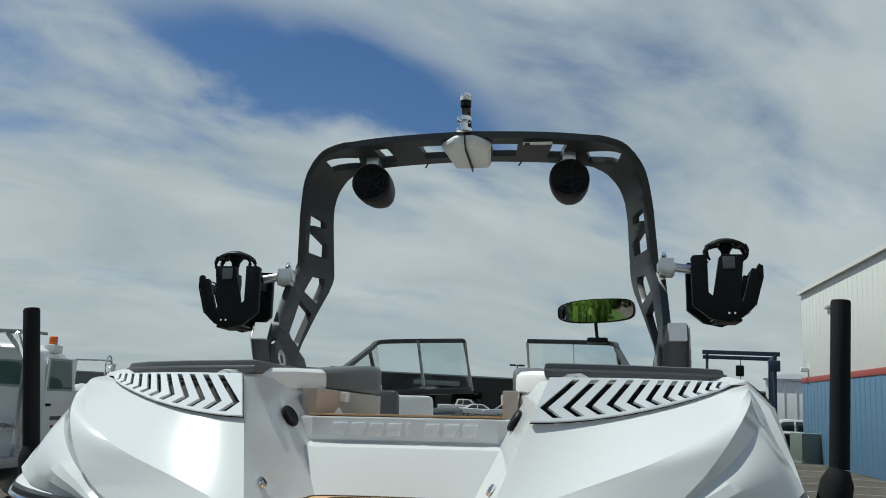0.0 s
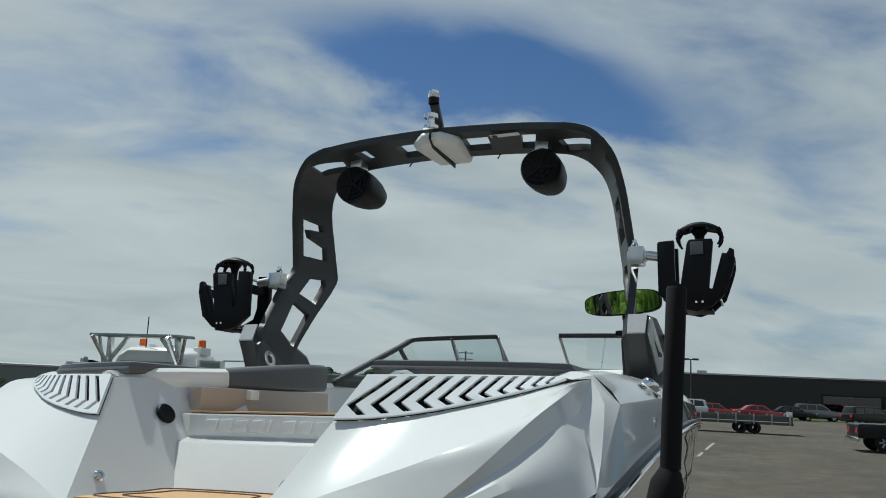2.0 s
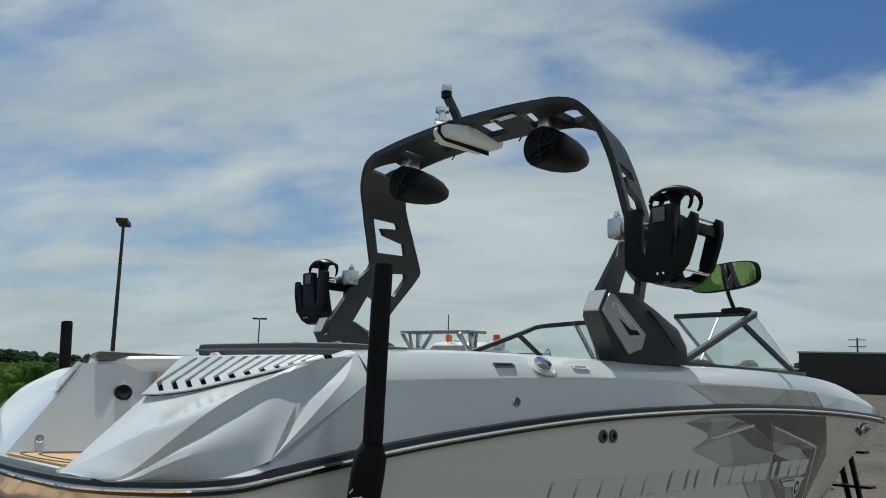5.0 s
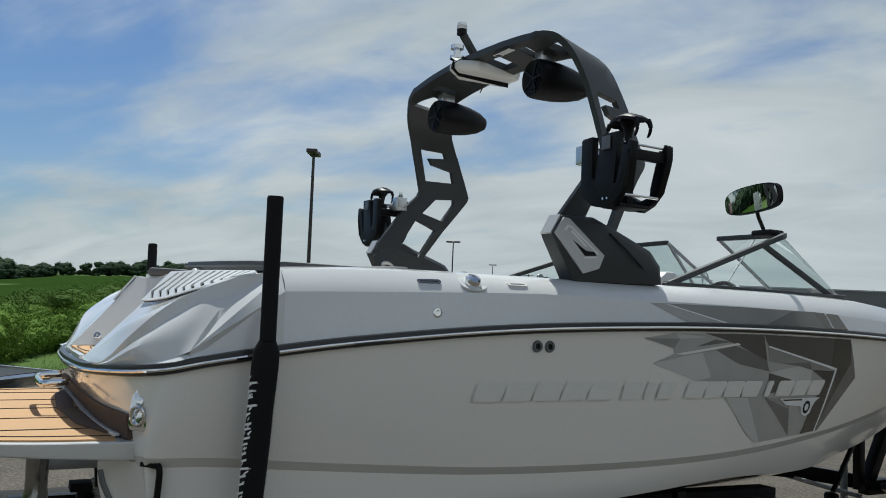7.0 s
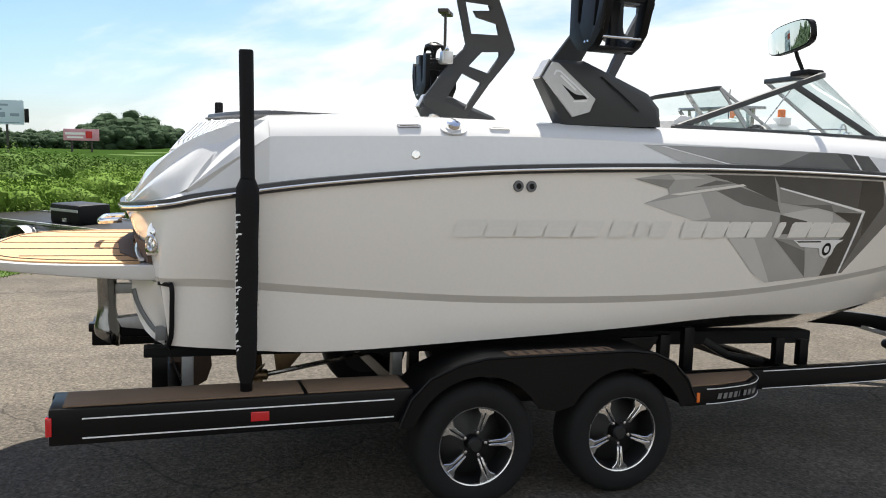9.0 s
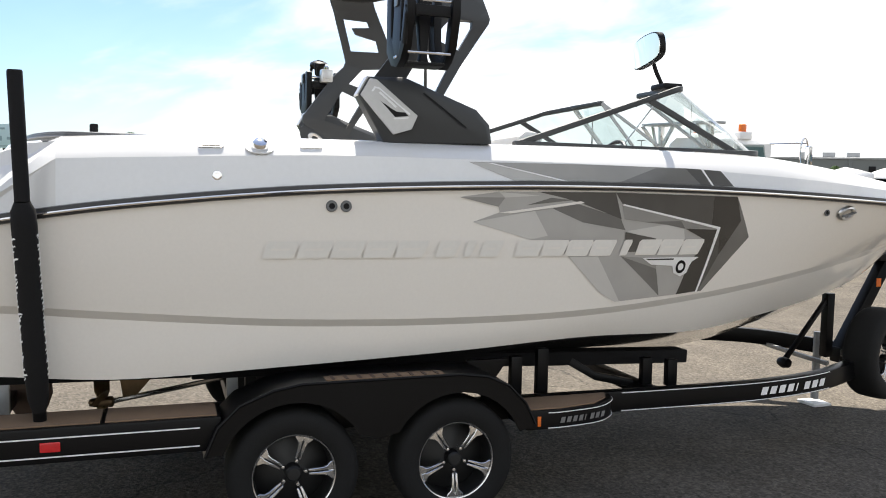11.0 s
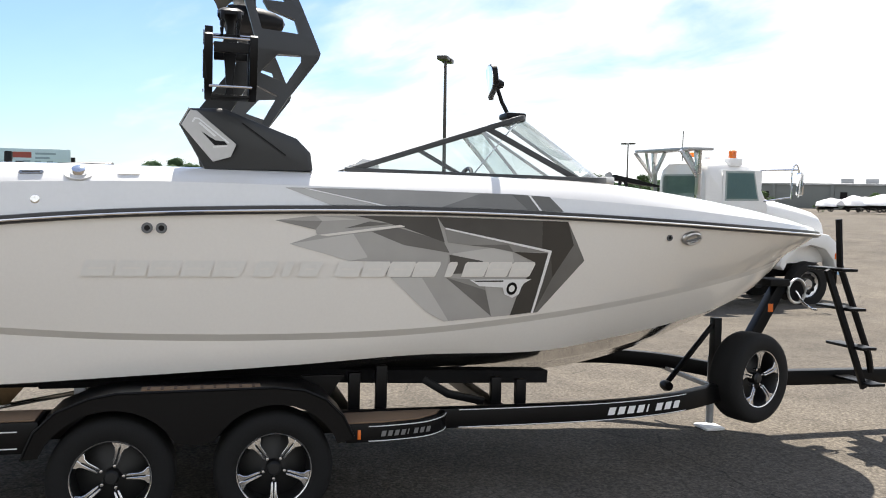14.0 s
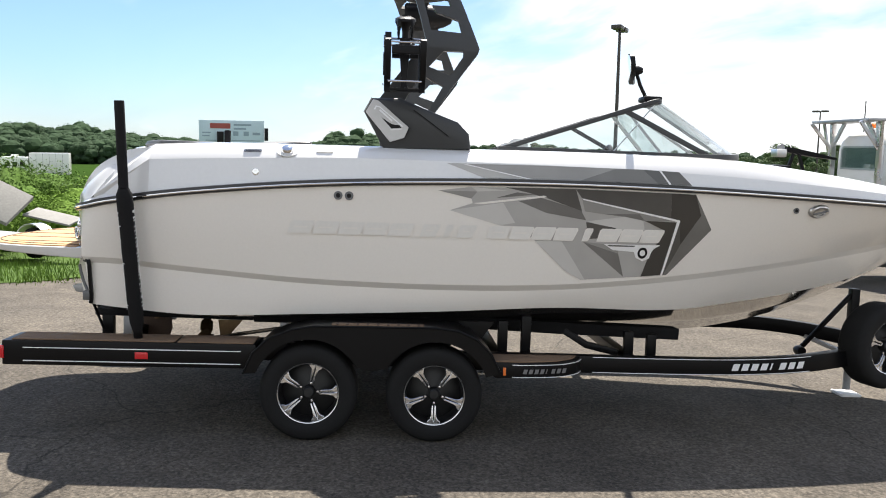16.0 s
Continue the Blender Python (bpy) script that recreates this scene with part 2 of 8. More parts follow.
def asphalt(name, pale, dark):
    """Bleached asphalt: broad patches, stains, pale and dark aggregate, hair cracks."""
    m = bpy.data.materials.new(name)
    m.use_nodes = True
    n, l = m.node_tree.nodes, m.node_tree.links
    b = n["Principled BSDF"]
    b.inputs["Specular IOR Level"].default_value = 0.25
    b.inputs["Roughness"].default_value = 0.92
    tc = n.new("ShaderNodeTexCoord")

    def noise(scale, detail, rough=0.55, warp=0.0):
        t = n.new("ShaderNodeTexNoise")
        t.inputs["Scale"].default_value, t.inputs["Detail"].default_value = scale, detail
        t.inputs["Roughness"].default_value, t.inputs["Distortion"].default_value = rough, warp
        l.new(tc.outputs["Object"], t.inputs["Vector"])
        return t.outputs["Fac"]

    def ranged(value, lo, hi, a, c):
        r = n.new("ShaderNodeMapRange")
        r.inputs[1].default_value, r.inputs[2].default_value = lo, hi
        r.inputs[3].default_value, r.inputs[4].default_value = a, c
        l.new(value, r.inputs[0])
        return r.outputs[0]

    def times(a, c):
        t = n.new("ShaderNodeMath")
        t.operation = "MULTIPLY"
        l.new(a, t.inputs[0])
        l.new(c, t.inputs[1])
        return t.outputs[0]

    patches = ranged(noise(0.14, 4, 0.6, 0.6), 0.35, 0.65, 0.84, 1.10)
    stains = ranged(noise(1.3, 5, 0.65, 0.4), 0.36, 0.62, 0.80, 1.10)
    grit = ranged(noise(32, 3, 0.7), 0.34, 0.66, 0.62, 1.36)
    stone = n.new("ShaderNodeTexVoronoi")
    stone.inputs["Scale"].default_value = 62
    l.new(tc.outputs["Object"], stone.inputs["Vector"])
    chip = n.new("ShaderNodeSeparateColor")
    l.new(stone.outputs["Color"], chip.inputs[0])
    chips = ranged(chip.outputs[0], 0.0, 1.0, 0.66, 1.34)
    crack = n.new("ShaderNodeTexVoronoi")
    crack.feature = "DISTANCE_TO_EDGE"
    crack.inputs["Scale"].default_value = 0.21
    bend = n.new("ShaderNodeTexNoise")
    bend.inputs["Scale"].default_value, bend.inputs["Detail"].default_value = 1.1, 5
    l.new(tc.outputs["Object"], bend.inputs["Vector"])
    shift = n.new("ShaderNodeMix")
    shift.data_type = "RGBA"
    shift.blend_type = "ADD"
    shift.inputs["Factor"].default_value = 0.9
    l.new(tc.outputs["Object"], shift.inputs["A"])
    l.new(bend.outputs["Color"], shift.inputs["B"])
    l.new(shift.outputs["Result"], crack.inputs["Vector"])
    lines = ranged(crack.outputs["Distance"], 0.0006, 0.0030, 0.50, 1.0)
    value = times(times(times(patches, stains), times(grit, chips)), lines)
    tint = n.new("ShaderNodeMix")
    tint.data_type = "RGBA"
    tint.inputs["A"].default_value, tint.inputs["B"].default_value = (*dark, 1), (*pale, 1)
    l.new(ranged(noise(0.4, 4), 0.35, 0.65, 0, 1), tint.inputs["Factor"])
    col = n.new("ShaderNodeVectorMath")
    col.operation = "SCALE"
    l.new(tint.outputs["Result"], col.inputs[0])
    l.new(value, col.inputs["Scale"])
    l.new(col.outputs[0], b.inputs["Base Color"])
    bp = n.new("ShaderNodeBump")
    bp.inputs["Strength"].default_value, bp.inputs["Distance"].default_value = 0.7, 0.008
    l.new(times(grit, chips), bp.inputs["Height"])
    l.new(bp.outputs[0], b.inputs["Normal"])
    return m


ASPHALT = asphalt("sun_bleached_asphalt", (0.103, 0.089, 0.071), (0.082, 0.072, 0.060))
GRASS_G = surface("meadow_ground", (0.065, 0.11, 0.026), 0.95, vary=0.4, grain=6, blotch=0.1, bump=0.03, spec=0.1)
FIELD = surface("crop_field", (0.026, 0.052, 0.012), 1.0, vary=0.3, grain=3, blotch=0.03, bump=0.05, spec=0.0)
LEAF = surface("tree_leaves", (0.058, 0.10, 0.034), 0.7, vary=0.4, grain=3, blotch=0.5, bump=0, by_object=0.3, spec=0.2)
# bluer than the near leaves: distance haze is mixed into the colour
LEAF_FAR = surface("hazed_far_leaves", (0.033, 0.060, 0.029), 0.9, vary=0.35, grain=1.5, blotch=0.25, bump=0, by_object=0.3, spec=0.1)
LEAF_V = surface("vine_leaves", (0.078, 0.140, 0.026), 0.8, vary=0.45, grain=4, blotch=0.8, bump=0, by_object=0.2, spec=0.06)
LEAF_L = surface("shrub_leaves", (0.108, 0.182, 0.030), 0.8, vary=0.45, grain=4, blotch=0.7, bump=0, by_object=0.3, spec=0.06)
BARK = surface("bark", (0.10, 0.075, 0.055), 0.9, vary=0.3, grain=30, bump=0.02)
CABWHITE = surface("white_truck_paint", (0.74, 0.74, 0.73), 0.25, vary=0.04, bump=0, coat=0.4)
WALL_TAN = surface("cream_metal_cladding", (0.66, 0.65, 0.62), 0.5, vary=0.05, blotch=0.3, bump=0)
WALL_BLUE = surface("blue_metal_cladding", (0.095, 0.18, 0.28), 0.5, vary=0.07, blotch=0.3, bump=0)
WALL_DARK = surface("dark_brown_block", (0.035, 0.031, 0.030), 0.8, vary=0.2, blotch=0.2, bump=0)
WALL_GREY = surface("grey_block", (0.165, 0.18, 0.175), 0.8, vary=0.1, blotch=0.2, bump=0)
TRIM_RED = surface("red_trim", (0.33, 0.06, 0.05), 0.5, vary=0.1, bump=0)
STEEL_BLUE = surface("blue_painted_steel", (0.022, 0.04, 0.072), 0.45, vary=0.2, bump=0)
GREYMETAL = surface("galvanised_steel", (0.36, 0.37, 0.38), 0.45, 0.6, vary=0.12, bump=0)
POLE = surface("dark_bronze_pole", (0.04, 0.035, 0.03), 0.5, vary=0.2, bump=0)
WRAP = surface("shrink_wrap", (0.80, 0.80, 0.80), 0.35, vary=0.06, grain=6, bump=0.03)
YELLOW = surface("yellow_film", (0.55, 0.50, 0.04), 0.4, vary=0.1, bump=0)

# ---- building helpers ----
def thing(name, label, category, group="", m=None, kind=""):
    ob = new(name)
    ob.empty_display_size = 0.1
    ob.matrix_basis = BOAT if m is None else m
    return tagged(ob, label, category, group, kind)


def mesh_of(name, bm, angle=35):
    bmesh.ops.recalc_face_normals(bm, faces=bm.faces)
    me = bpy.data.meshes.new(name)
    bm.to_mesh(me)
    bm.free()
    me.shade_smooth()
    me.set_sharp_from_angle(angle=radians(angle))
    return me


def part(name, bm, material, parent, label="", angle=35, keep=False):
    """One mesh object under a thing or under a part."""
    if keep:
        me = bpy.data.meshes.new(name)
        bm.to_mesh(me)
        bm.free()
    else:
        me = mesh_of(name, bm, angle)
    me.materials.append(material)
    ob = new(name, me)
    ob.parent = parent
    if label:
        ob["label"] = label
    return ob


def setting(name, bm, material, label, category, m=None):
    ob = part(name, bm, material, None)
    ob.matrix_basis = m or Matrix()
    return tagged(ob, label, category, kind="structure")


def bevel(bm, width, segments=2, angle=30):
    bmesh.ops.remove_doubles(bm, verts=bm.verts, dist=1e-5)
    bmesh.ops.recalc_face_normals(bm, faces=bm.faces)
    edges = [e for e in bm.edges if len(e.link_faces) == 2 and e.calc_face_angle(0) > radians(angle)]
    bmesh.ops.bevel(bm, geom=edges, offset=width, segments=segments, affect="EDGES", profile=0.6, clamp_overlap=True)
    return bm


def box(lo, hi, b=0.0, bm=None, m=None, segments=2):
    own = bmesh.new()
    mid = [(p + q) / 2 for p, q in zip(lo, hi)]
    size = [abs(q - p) for p, q in zip(lo, hi)]
    bmesh.ops.create_cube(own, size=1, matrix=Matrix.LocRotScale(mid, None, size))
    if b:
        bevel(own, b, segments)
    return join(own, bm, m)


def join(own, bm=None, m=None):
    if m is not None:
        bmesh.ops.transform(own, matrix=m, verts=own.verts)
    if bm is None:
        return own
    me = bpy.data.meshes.new("tmp")
    own.to_mesh(me)
    own.free()
    bm.from_mesh(me)
    bpy.data.meshes.remove(me)
    return bm


def put(axis, a, b, c):
    return {"x": (c, a, b), "y": (a, c, b), "z": (a, b, c)}[axis]


def prism(outline, axis, lo, hi, b=0.0, bm=None, m=None, segments=2):
    """A flat outline given thickness along an axis: x takes (y, z), y takes (x, z), z takes (x, y)."""
    own = bmesh.new()
    low = [own.verts.new(put(axis, p, q, lo)) for p, q in outline]
    high = [own.verts.new(put(axis, p, q, hi)) for p, q in outline]
    own.faces.new(low)
    own.faces.new(list(reversed(high)))
    k = len(outline)
    for i in range(k):
        own.faces.new((low[i], low[(i + 1) % k], high[(i + 1) % k], high[i]))
    if b:
        bevel(own, b, segments)
    return join(own, bm, m)


def loft(rings, closed=True, caps=True, bm=None, m=None):
    own = bmesh.new()
    rows = [[own.verts.new(p) for p in ring] for ring in rings]
    for a, b in zip(rows, rows[1:]):
        k = len(a)
        for i in range(k if closed else k - 1):
            quad = [a[i], a[(i + 1) % k], b[(i + 1) % k], b[i]]
            try:
                own.faces.new(quad)
            except ValueError:
                pass
    if caps and closed:
        own.faces.new(rows[0])
        own.faces.new(list(reversed(rows[-1])))
    bmesh.ops.remove_doubles(own, verts=own.verts, dist=1e-5)
    return join(own, bm, m)


def sweep(points, section, bm=None, up=(0, 0, 1), closed=False, caps=True, scales=None, m=None):
    """A section of (across, along up) carried along a line of points."""
    pts = [Vector(p) for p in points]
    up, rings, k = Vector(up), [], len(pts)
    for i, p in enumerate(pts):
        before = pts[(i - 1) % k] if closed or i else p
        after = pts[(i + 1) % k] if closed or i < k - 1 else p
        way = (after - before).normalized()
        side = way.cross(up)
        side = side.normalized() if side.length > 1e-4 else Vector((1, 0, 0))
        top = side.cross(way).normalized()
        f = scales[i] if scales else 1.0
        rings.append([p + side * (a * f) + top * (b * f) for a, b in section])
    if closed:
        rings.append(rings[0])
    return loft(rings, True, caps and not closed, bm, m)


def circle(r, k=10):
    return [(r * math.cos(2 * math.pi * i / k), r * math.sin(2 * math.pi * i / k)) for i in range(k)]


def tube(points, r, bm=None, k=10, closed=False, scales=None, up=(0.05, 0.02, 1), m=None):
    return sweep(points, circle(r, k), bm, up, closed, True, scales, m)


def bar(points, w, h, bm=None, up=(0, 0, 1), b=0.0, m=None):
    own = sweep(points, [(-w / 2, -h / 2), (w / 2, -h / 2), (w / 2, h / 2), (-w / 2, h / 2)], None, up)
    if b:
        bevel(own, b, 2)
    return join(own, bm, m)


def lathe(profile, k=32, axis="z", at=(0, 0, 0), bm=None, m=None):
    """A profile of (radius, height) turned round an axis."""
    rings = []
    for r, h in profile:
        ring = []
        for i in range(k):
            c, s = r * math.cos(2 * math.pi * i / k), r * math.sin(2 * math.pi * i / k)
            ring.append(Vector(at) + Vector({"z": (c, s, h), "x": (h, c, s), "y": (s, h, c)}[axis]))
        rings.append(ring)
    return loft(rings, True, False, bm, m)


def smooth_line(points, k=6, closed=False):
    """A Catmull-Rom line through the points."""
    pts, out, n = [Vector(p) for p in points], [], len(points)
    for i in range(n if closed else n - 1):
        g = (lambda j: pts[j % n]) if closed else (lambda j: pts[min(max(j, 0), n - 1)])
        a, b, c, d = g(i - 1), g(i), g(i + 1), g(i + 2)
        for s in range(k):
            t = s / k
            out.append(0.5 * ((2 * b) + (c - a) * t + (2 * a - 5 * b + 4 * c - d) * t * t + (3 * b - a - 3 * c + d) * t ** 3))
    if not closed:
        out.append(pts[-1])
    return out


def table(rows):
    """A smooth curve through (y, value, ...) rows: returns value k at y."""
    ys = [r[0] for r in rows]

    def at(y, k=1):
        y = min(max(y, ys[0]), ys[-1])
        i = max(0, min(len(ys) - 2, next((j for j in range(len(ys) - 1) if y <= ys[j + 1]), len(ys) - 2)))

        def slope(j):
            lo, hi = max(j - 1, 0), min(j + 1, len(ys) - 1)
            return (rows[hi][k] - rows[lo][k]) / (ys[hi] - ys[lo])
        h = ys[i + 1] - ys[i]
        t = (y - ys[i]) / h
        a, b = rows[i][k], rows[i + 1][k]
        return a * (1 + 2 * t) * (1 - t) ** 2 + slope(i) * h * t * (1 - t) ** 2 + b * t * t * (3 - 2 * t) + slope(i + 1) * h * t * t * (t - 1)
    return at


def sheet(outline, holes=(), step=(0.08, 0.08)):
    """A flat face with holes in (u, v), cut into a grid so that it can be bent."""
    bm = bmesh.new()
    edges = []
    for ring in (outline, *holes):
        vs = [bm.verts.new((u, v, 0)) for u, v in ring]
        edges += [bm.edges.new((vs[i], vs[(i + 1) % len(vs)])) for i in range(len(vs))]
    bmesh.ops.triangle_fill(bm, use_beauty=True, edges=edges)
    for axis in (0, 1):
        lo, hi = min(v.co[axis] for v in bm.verts), max(v.co[axis] for v in bm.verts)
        d = step[axis]
        if not d:
            continue
        c = lo + d
        normal = (1, 0, 0) if axis == 0 else (0, 1, 0)
        while c < hi - d * 0.2:
            bmesh.ops.bisect_plane(bm, geom=bm.verts[:] + bm.edges[:] + bm.faces[:], plane_co=[n * c for n in normal], plane_no=normal, dist=1e-6)
            c += d
    return bm


def thick_sheet(outline, holes, where, thick, step=(0.06, 0), bm=None, b=0.0):
    """The sheet bent by where(u, v, h), with h from -thick/2 to thick/2."""
    flat = sheet(outline, holes, step)
    own = bmesh.new()
    flat.verts.index_update()
    pair = []
    for h in (-thick / 2, thick / 2):
        pair.append([own.verts.new(where(v.co.x, v.co.y, h)) for v in flat.verts])
    for f in flat.faces:
        ids = [v.index for v in f.verts]
        own.faces.new([pair[0][i] for i in reversed(ids)])
        own.faces.new([pair[1][i] for i in ids])
    for e in flat.edges:
        if len(e.link_faces) == 1:
            i, j = e.verts[0].index, e.verts[1].index
            own.faces.new((pair[0][i], pair[0][j], pair[1][j], pair[1][i]))
    flat.free()
    if b:
        bevel(own, b, 1, 50)
    return join(own, bm)


def mirrored(bm):
    """Adds the mirror image across x = 0."""
    geo = bmesh.ops.duplicate(bm, geom=bm.verts[:] + bm.edges[:] + bm.faces[:])["geom"]
    vs = [g for g in geo if isinstance(g, bmesh.types.BMVert)]
    for v in vs:
        v.co.x = -v.co.x
    bmesh.ops.reverse_faces(bm, faces=[g for g in geo if isinstance(g, bmesh.types.BMFace)])
    bmesh.ops.remove_doubles(bm, verts=bm.verts, dist=1e-4)
    return bm


def flip(bm):
    for v in bm.verts:
        v.co.x = -v.co.x
    bmesh.ops.reverse_faces(bm, faces=bm.faces[:])
    return bm

# ---- the boat: x to starboard, y to the bow, z up from the lot ----
RAIL = [(0, -.165, 1.488), (.55, -.142, 1.492), (.95, -.06, 1.511), (1.15, .025, 1.528), (1.232, .11, 1.546), (1.28, .29, 1.586), (1.305, .8, 1.660), (1.318, 1.6, 1.735), (1.318, 2.5, 1.775),
        (1.30, 3.3, 1.786), (1.265, 4.1, 1.776), (1.20, 4.85, 1.752), (1.085, 5.55, 1.722), (.93, 6.08, 1.700), (.70, 6.45, 1.685), (.38, 6.66, 1.675), (0, 6.72, 1.670)]
KNUCKLE = [(0, -.02, 1.19), (.55, -.02, 1.19), (.95, 0, 1.185), (1.12, .02, 1.198), (1.17, .06, 1.196), (1.19, .3, 1.19), (1.205, .8, 1.147), (1.205, 1.6, 1.09), (1.20, 2.5, 1.072),
           (1.17, 3.3, 1.092), (1.10, 4.1, 1.162), (.975, 4.85, 1.255), (.82, 5.5, 1.352), (.68, 5.98, 1.432), (.52, 6.3, 1.51), (.28, 6.53, 1.555), (0, 6.62, 1.57)]
CHINE = [(0, .06, .64), (.55, .06, .75), (.95, .06, .835), (1.05, .07, .86), (1.09, .1, .862), (1.11, .3, .845), (1.125, .8, .812), (1.13, 1.6, .838), (1.12, 2.5, .875),
         (1.07, 3.3, .912), (.96, 4.1, .897), (.82, 4.68, .949), (.70, 5.24, 1.030), (.58, 5.74, 1.141), (.41, 6.14, 1.27), (.22, 6.40, 1.42), (0, 6.52, 1.48)]
KEEL_Z = [.62, .62, .62, .62, .61, .60, .585, .575, .57, .570, .575, .602, .718, .902, 1.10, 1.295, 1.44]
STEPS = 6
rail_line = smooth_line(RAIL, STEPS)
knuckle_line = smooth_line(KNUCKLE, STEPS)
knuckle_low = smooth_line([(max(0, x - 0.035), y - (0.01 if i > 12 else -0.01), z - 0.042) for i, (x, y, z) in enumerate(KNUCKLE)], STEPS)
chine_line = smooth_line(CHINE, STEPS)
keel_line = smooth_line([(0, c[1], z) for c, z in zip(CHINE, KEEL_Z)], STEPS)


def between(a, b, t, push=0.0):
    out = []
    for p, q in zip(a, b):
        v = p.lerp(q, t)
        side = Vector((v.x, 0.25 * v.x if v.y > 5 else 0, 0))
        if side.length > 1e-4:
            v = v + side.normalized() * push * min(1, v.x / 0.4)
        out.append(v)
    return out


def strip(lines, bm=None):
    return loft(lines, closed=False, caps=False, bm=bm)


side_rows = [rail_line, between(rail_line, knuckle_line, 0.33, 0.014), between(rail_line, knuckle_line, 0.66, 0.014), knuckle_line]


def at_station(line, y):
    side = [p for p in line[5 * STEPS - 6:]]
    for a, b in zip(side, side[1:]):
        if a.y <= y <= b.y:
            return a.lerp(b, (y - a.y) / max(1e-6, b.y - a.y))
    return side[-1]


def side_x(y, z):
    """How far out the starboard side stands at a place along and up it."""
    r, k = at_station(rail_line, y), at_station(knuckle_line, y)
    if z > r.z:
        return r.x - 0.006 - 0.13 * max(0.0, z - r.z - 0.03)
    t = (r.z - z) / (r.z - k.z)
    return r.x + (k.x - r.x) * t + 0.014 * min(1.0, 4 * t * (1 - t))


boat = thing("wake_boat", "white and grey wakeboard boat with a charcoal tower, on its trailer", "boat")
part("hull", mirrored(strip(side_rows)), GEL_SIDE, boat, "glossy white hull side", angle=50)
part("hull_knuckle", mirrored(strip([knuckle_line, knuckle_low])), GEL_BAND, boat, "grey spray line", angle=60)
part("hull_lower", mirrored(strip([knuckle_low, between(knuckle_low, chine_line, 0.5, 0.012), chine_line])), GEL_SIDE, boat, angle=60)
part("hull_bottom", mirrored(strip([chine_line, between(chine_line, keel_line, 0.5, 0.02), keel_line])), BOTTOM, boat, "grey metal-flake bottom", angle=60)


# rub rail: a black bead with a steel half-round on it
def rail_path(dx, dz):
    out = []
    for i, p in enumerate(rail_line):
        a, b = rail_line[max(0, i - 1)], rail_line[min(len(rail_line) - 1, i + 1)]
        way = (b - a)
        n = Vector((way.y, -way.x, 0)).normalized()
        if i == 0:
            n = Vector((0, -1, 0))
        if i == len(rail_line) - 1:
            n = Vector((0, 1, 0))
        out.append(p + n * dx + Vector((0, 0, dz)))
    return out


def around(line):
    return list(line) + [Vector((-p.x, p.y, p.z)) for p in reversed(line[1:-1])]


part("rub_rail", sweep(around(rail_path(0.006, 0.004)), [(-.014, -.026), (.012, -.022), (.016, 0), (.012, .02), (-.014, .024)], closed=True), RAILBLK, boat, "black rub rail")
part("rail_strip", tube(around(rail_path(0.022, 0.0)), 0.0085, k=8, closed=True), CHROME, boat, "polished steel rail insert")

# deck sides and coaming, from the quarter to the bow
first = 5 * STEPS + 3


def inset(d, zfun, start=first):
    out = []
    for p, q in zip(rail_line[start:], rail_path(-d, 0)[start:]):
        f = min(1.0, max(0.0, (6.75 - p.y) / 0.5)) if d > .17 else 1.0
        v = q.lerp(Vector((p.x * .8, p.y - .16, 0)), 1 - f)
        out.append(Vector((max(0, v.x), v.y, zfun(p.y))))
    return out


crease_z = table([(.3, 1.845), (.5, 1.859), (1.0, 1.882), (1.75, 1.910), (2.5, 1.912), (3.3, 1.908), (4.0, 1.892), (4.8, 1.855), (5.5, 1.806), (6.1, 1.756), (6.5, 1.726), (6.8, 1.712)])
top_z = table([(.3, 1.93), (.5, 1.952), (1.0, 1.978), (1.75, 1.985), (2.5, 1.990), (3.3, 1.998), (4.0, 1.996), (4.5, 1.982), (5.0, 1.938), (5.5, 1.880), (6.1, 1.800), (6.5, 1.752), (6.8, 1.732)])
deck_rows = [
    [p + Vector((-0.004, 0, 0.02)) if p.x > 0.02 else p + Vector((0, 0, 0.02)) for p in rail_line[first:]],
    inset(0.018, crease_z),
    inset(0.045, lambda y: crease_z(y) * 0.55 + top_z(y) * 0.45),
    inset(0.105, top_z),
    inset(0.16, lambda y: top_z(y) + 0.012),
    inset(0.28, lambda y: top_z(y) + 0.012),
    inset(0.30, lambda y: top_z(y) - 0.02),
    inset(0.31, lambda y: top_z(y) - 0.06 - 0.36 * min(1.0, max(0.0, (5.6 - y) / 1.0))),
]
part("deck_side", mirrored(strip(deck_rows[:2])), GEL_GREY, boat, "pale grey deck side", angle=25)
part("deck_coaming", mirrored(strip(deck_rows[1:])), GEL, boat, "white deck coaming", angle=25)
bow_edge = [p for p in deck_rows[5] if p.y > 5.75]
part("fore_deck", mirrored(strip([bow_edge, [Vector((0, p.y, p.z + .012)) for p in bow_edge]])), GEL, boat, "white foredeck", angle=40)

# the two stern quarters with their ridges
def even(points, n=26):
    """The smooth line through the points, cut into even steps."""
    line = smooth_line(points, 8)
    run = [0.0]
    for p, q in zip(line, line[1:]):
        run.append(run[-1] + (q - p).length)
    out = []
    for k in range(n):
        d = run[-1] * k / (n - 1)
        i = min(next(j for j in range(len(run) - 1) if d <= run[j + 1] + 1e-9), len(run) - 2)
        out.append(line[i].lerp(line[i + 1], (d - run[i]) / max(1e-9, run[i + 1] - run[i])))
    return out


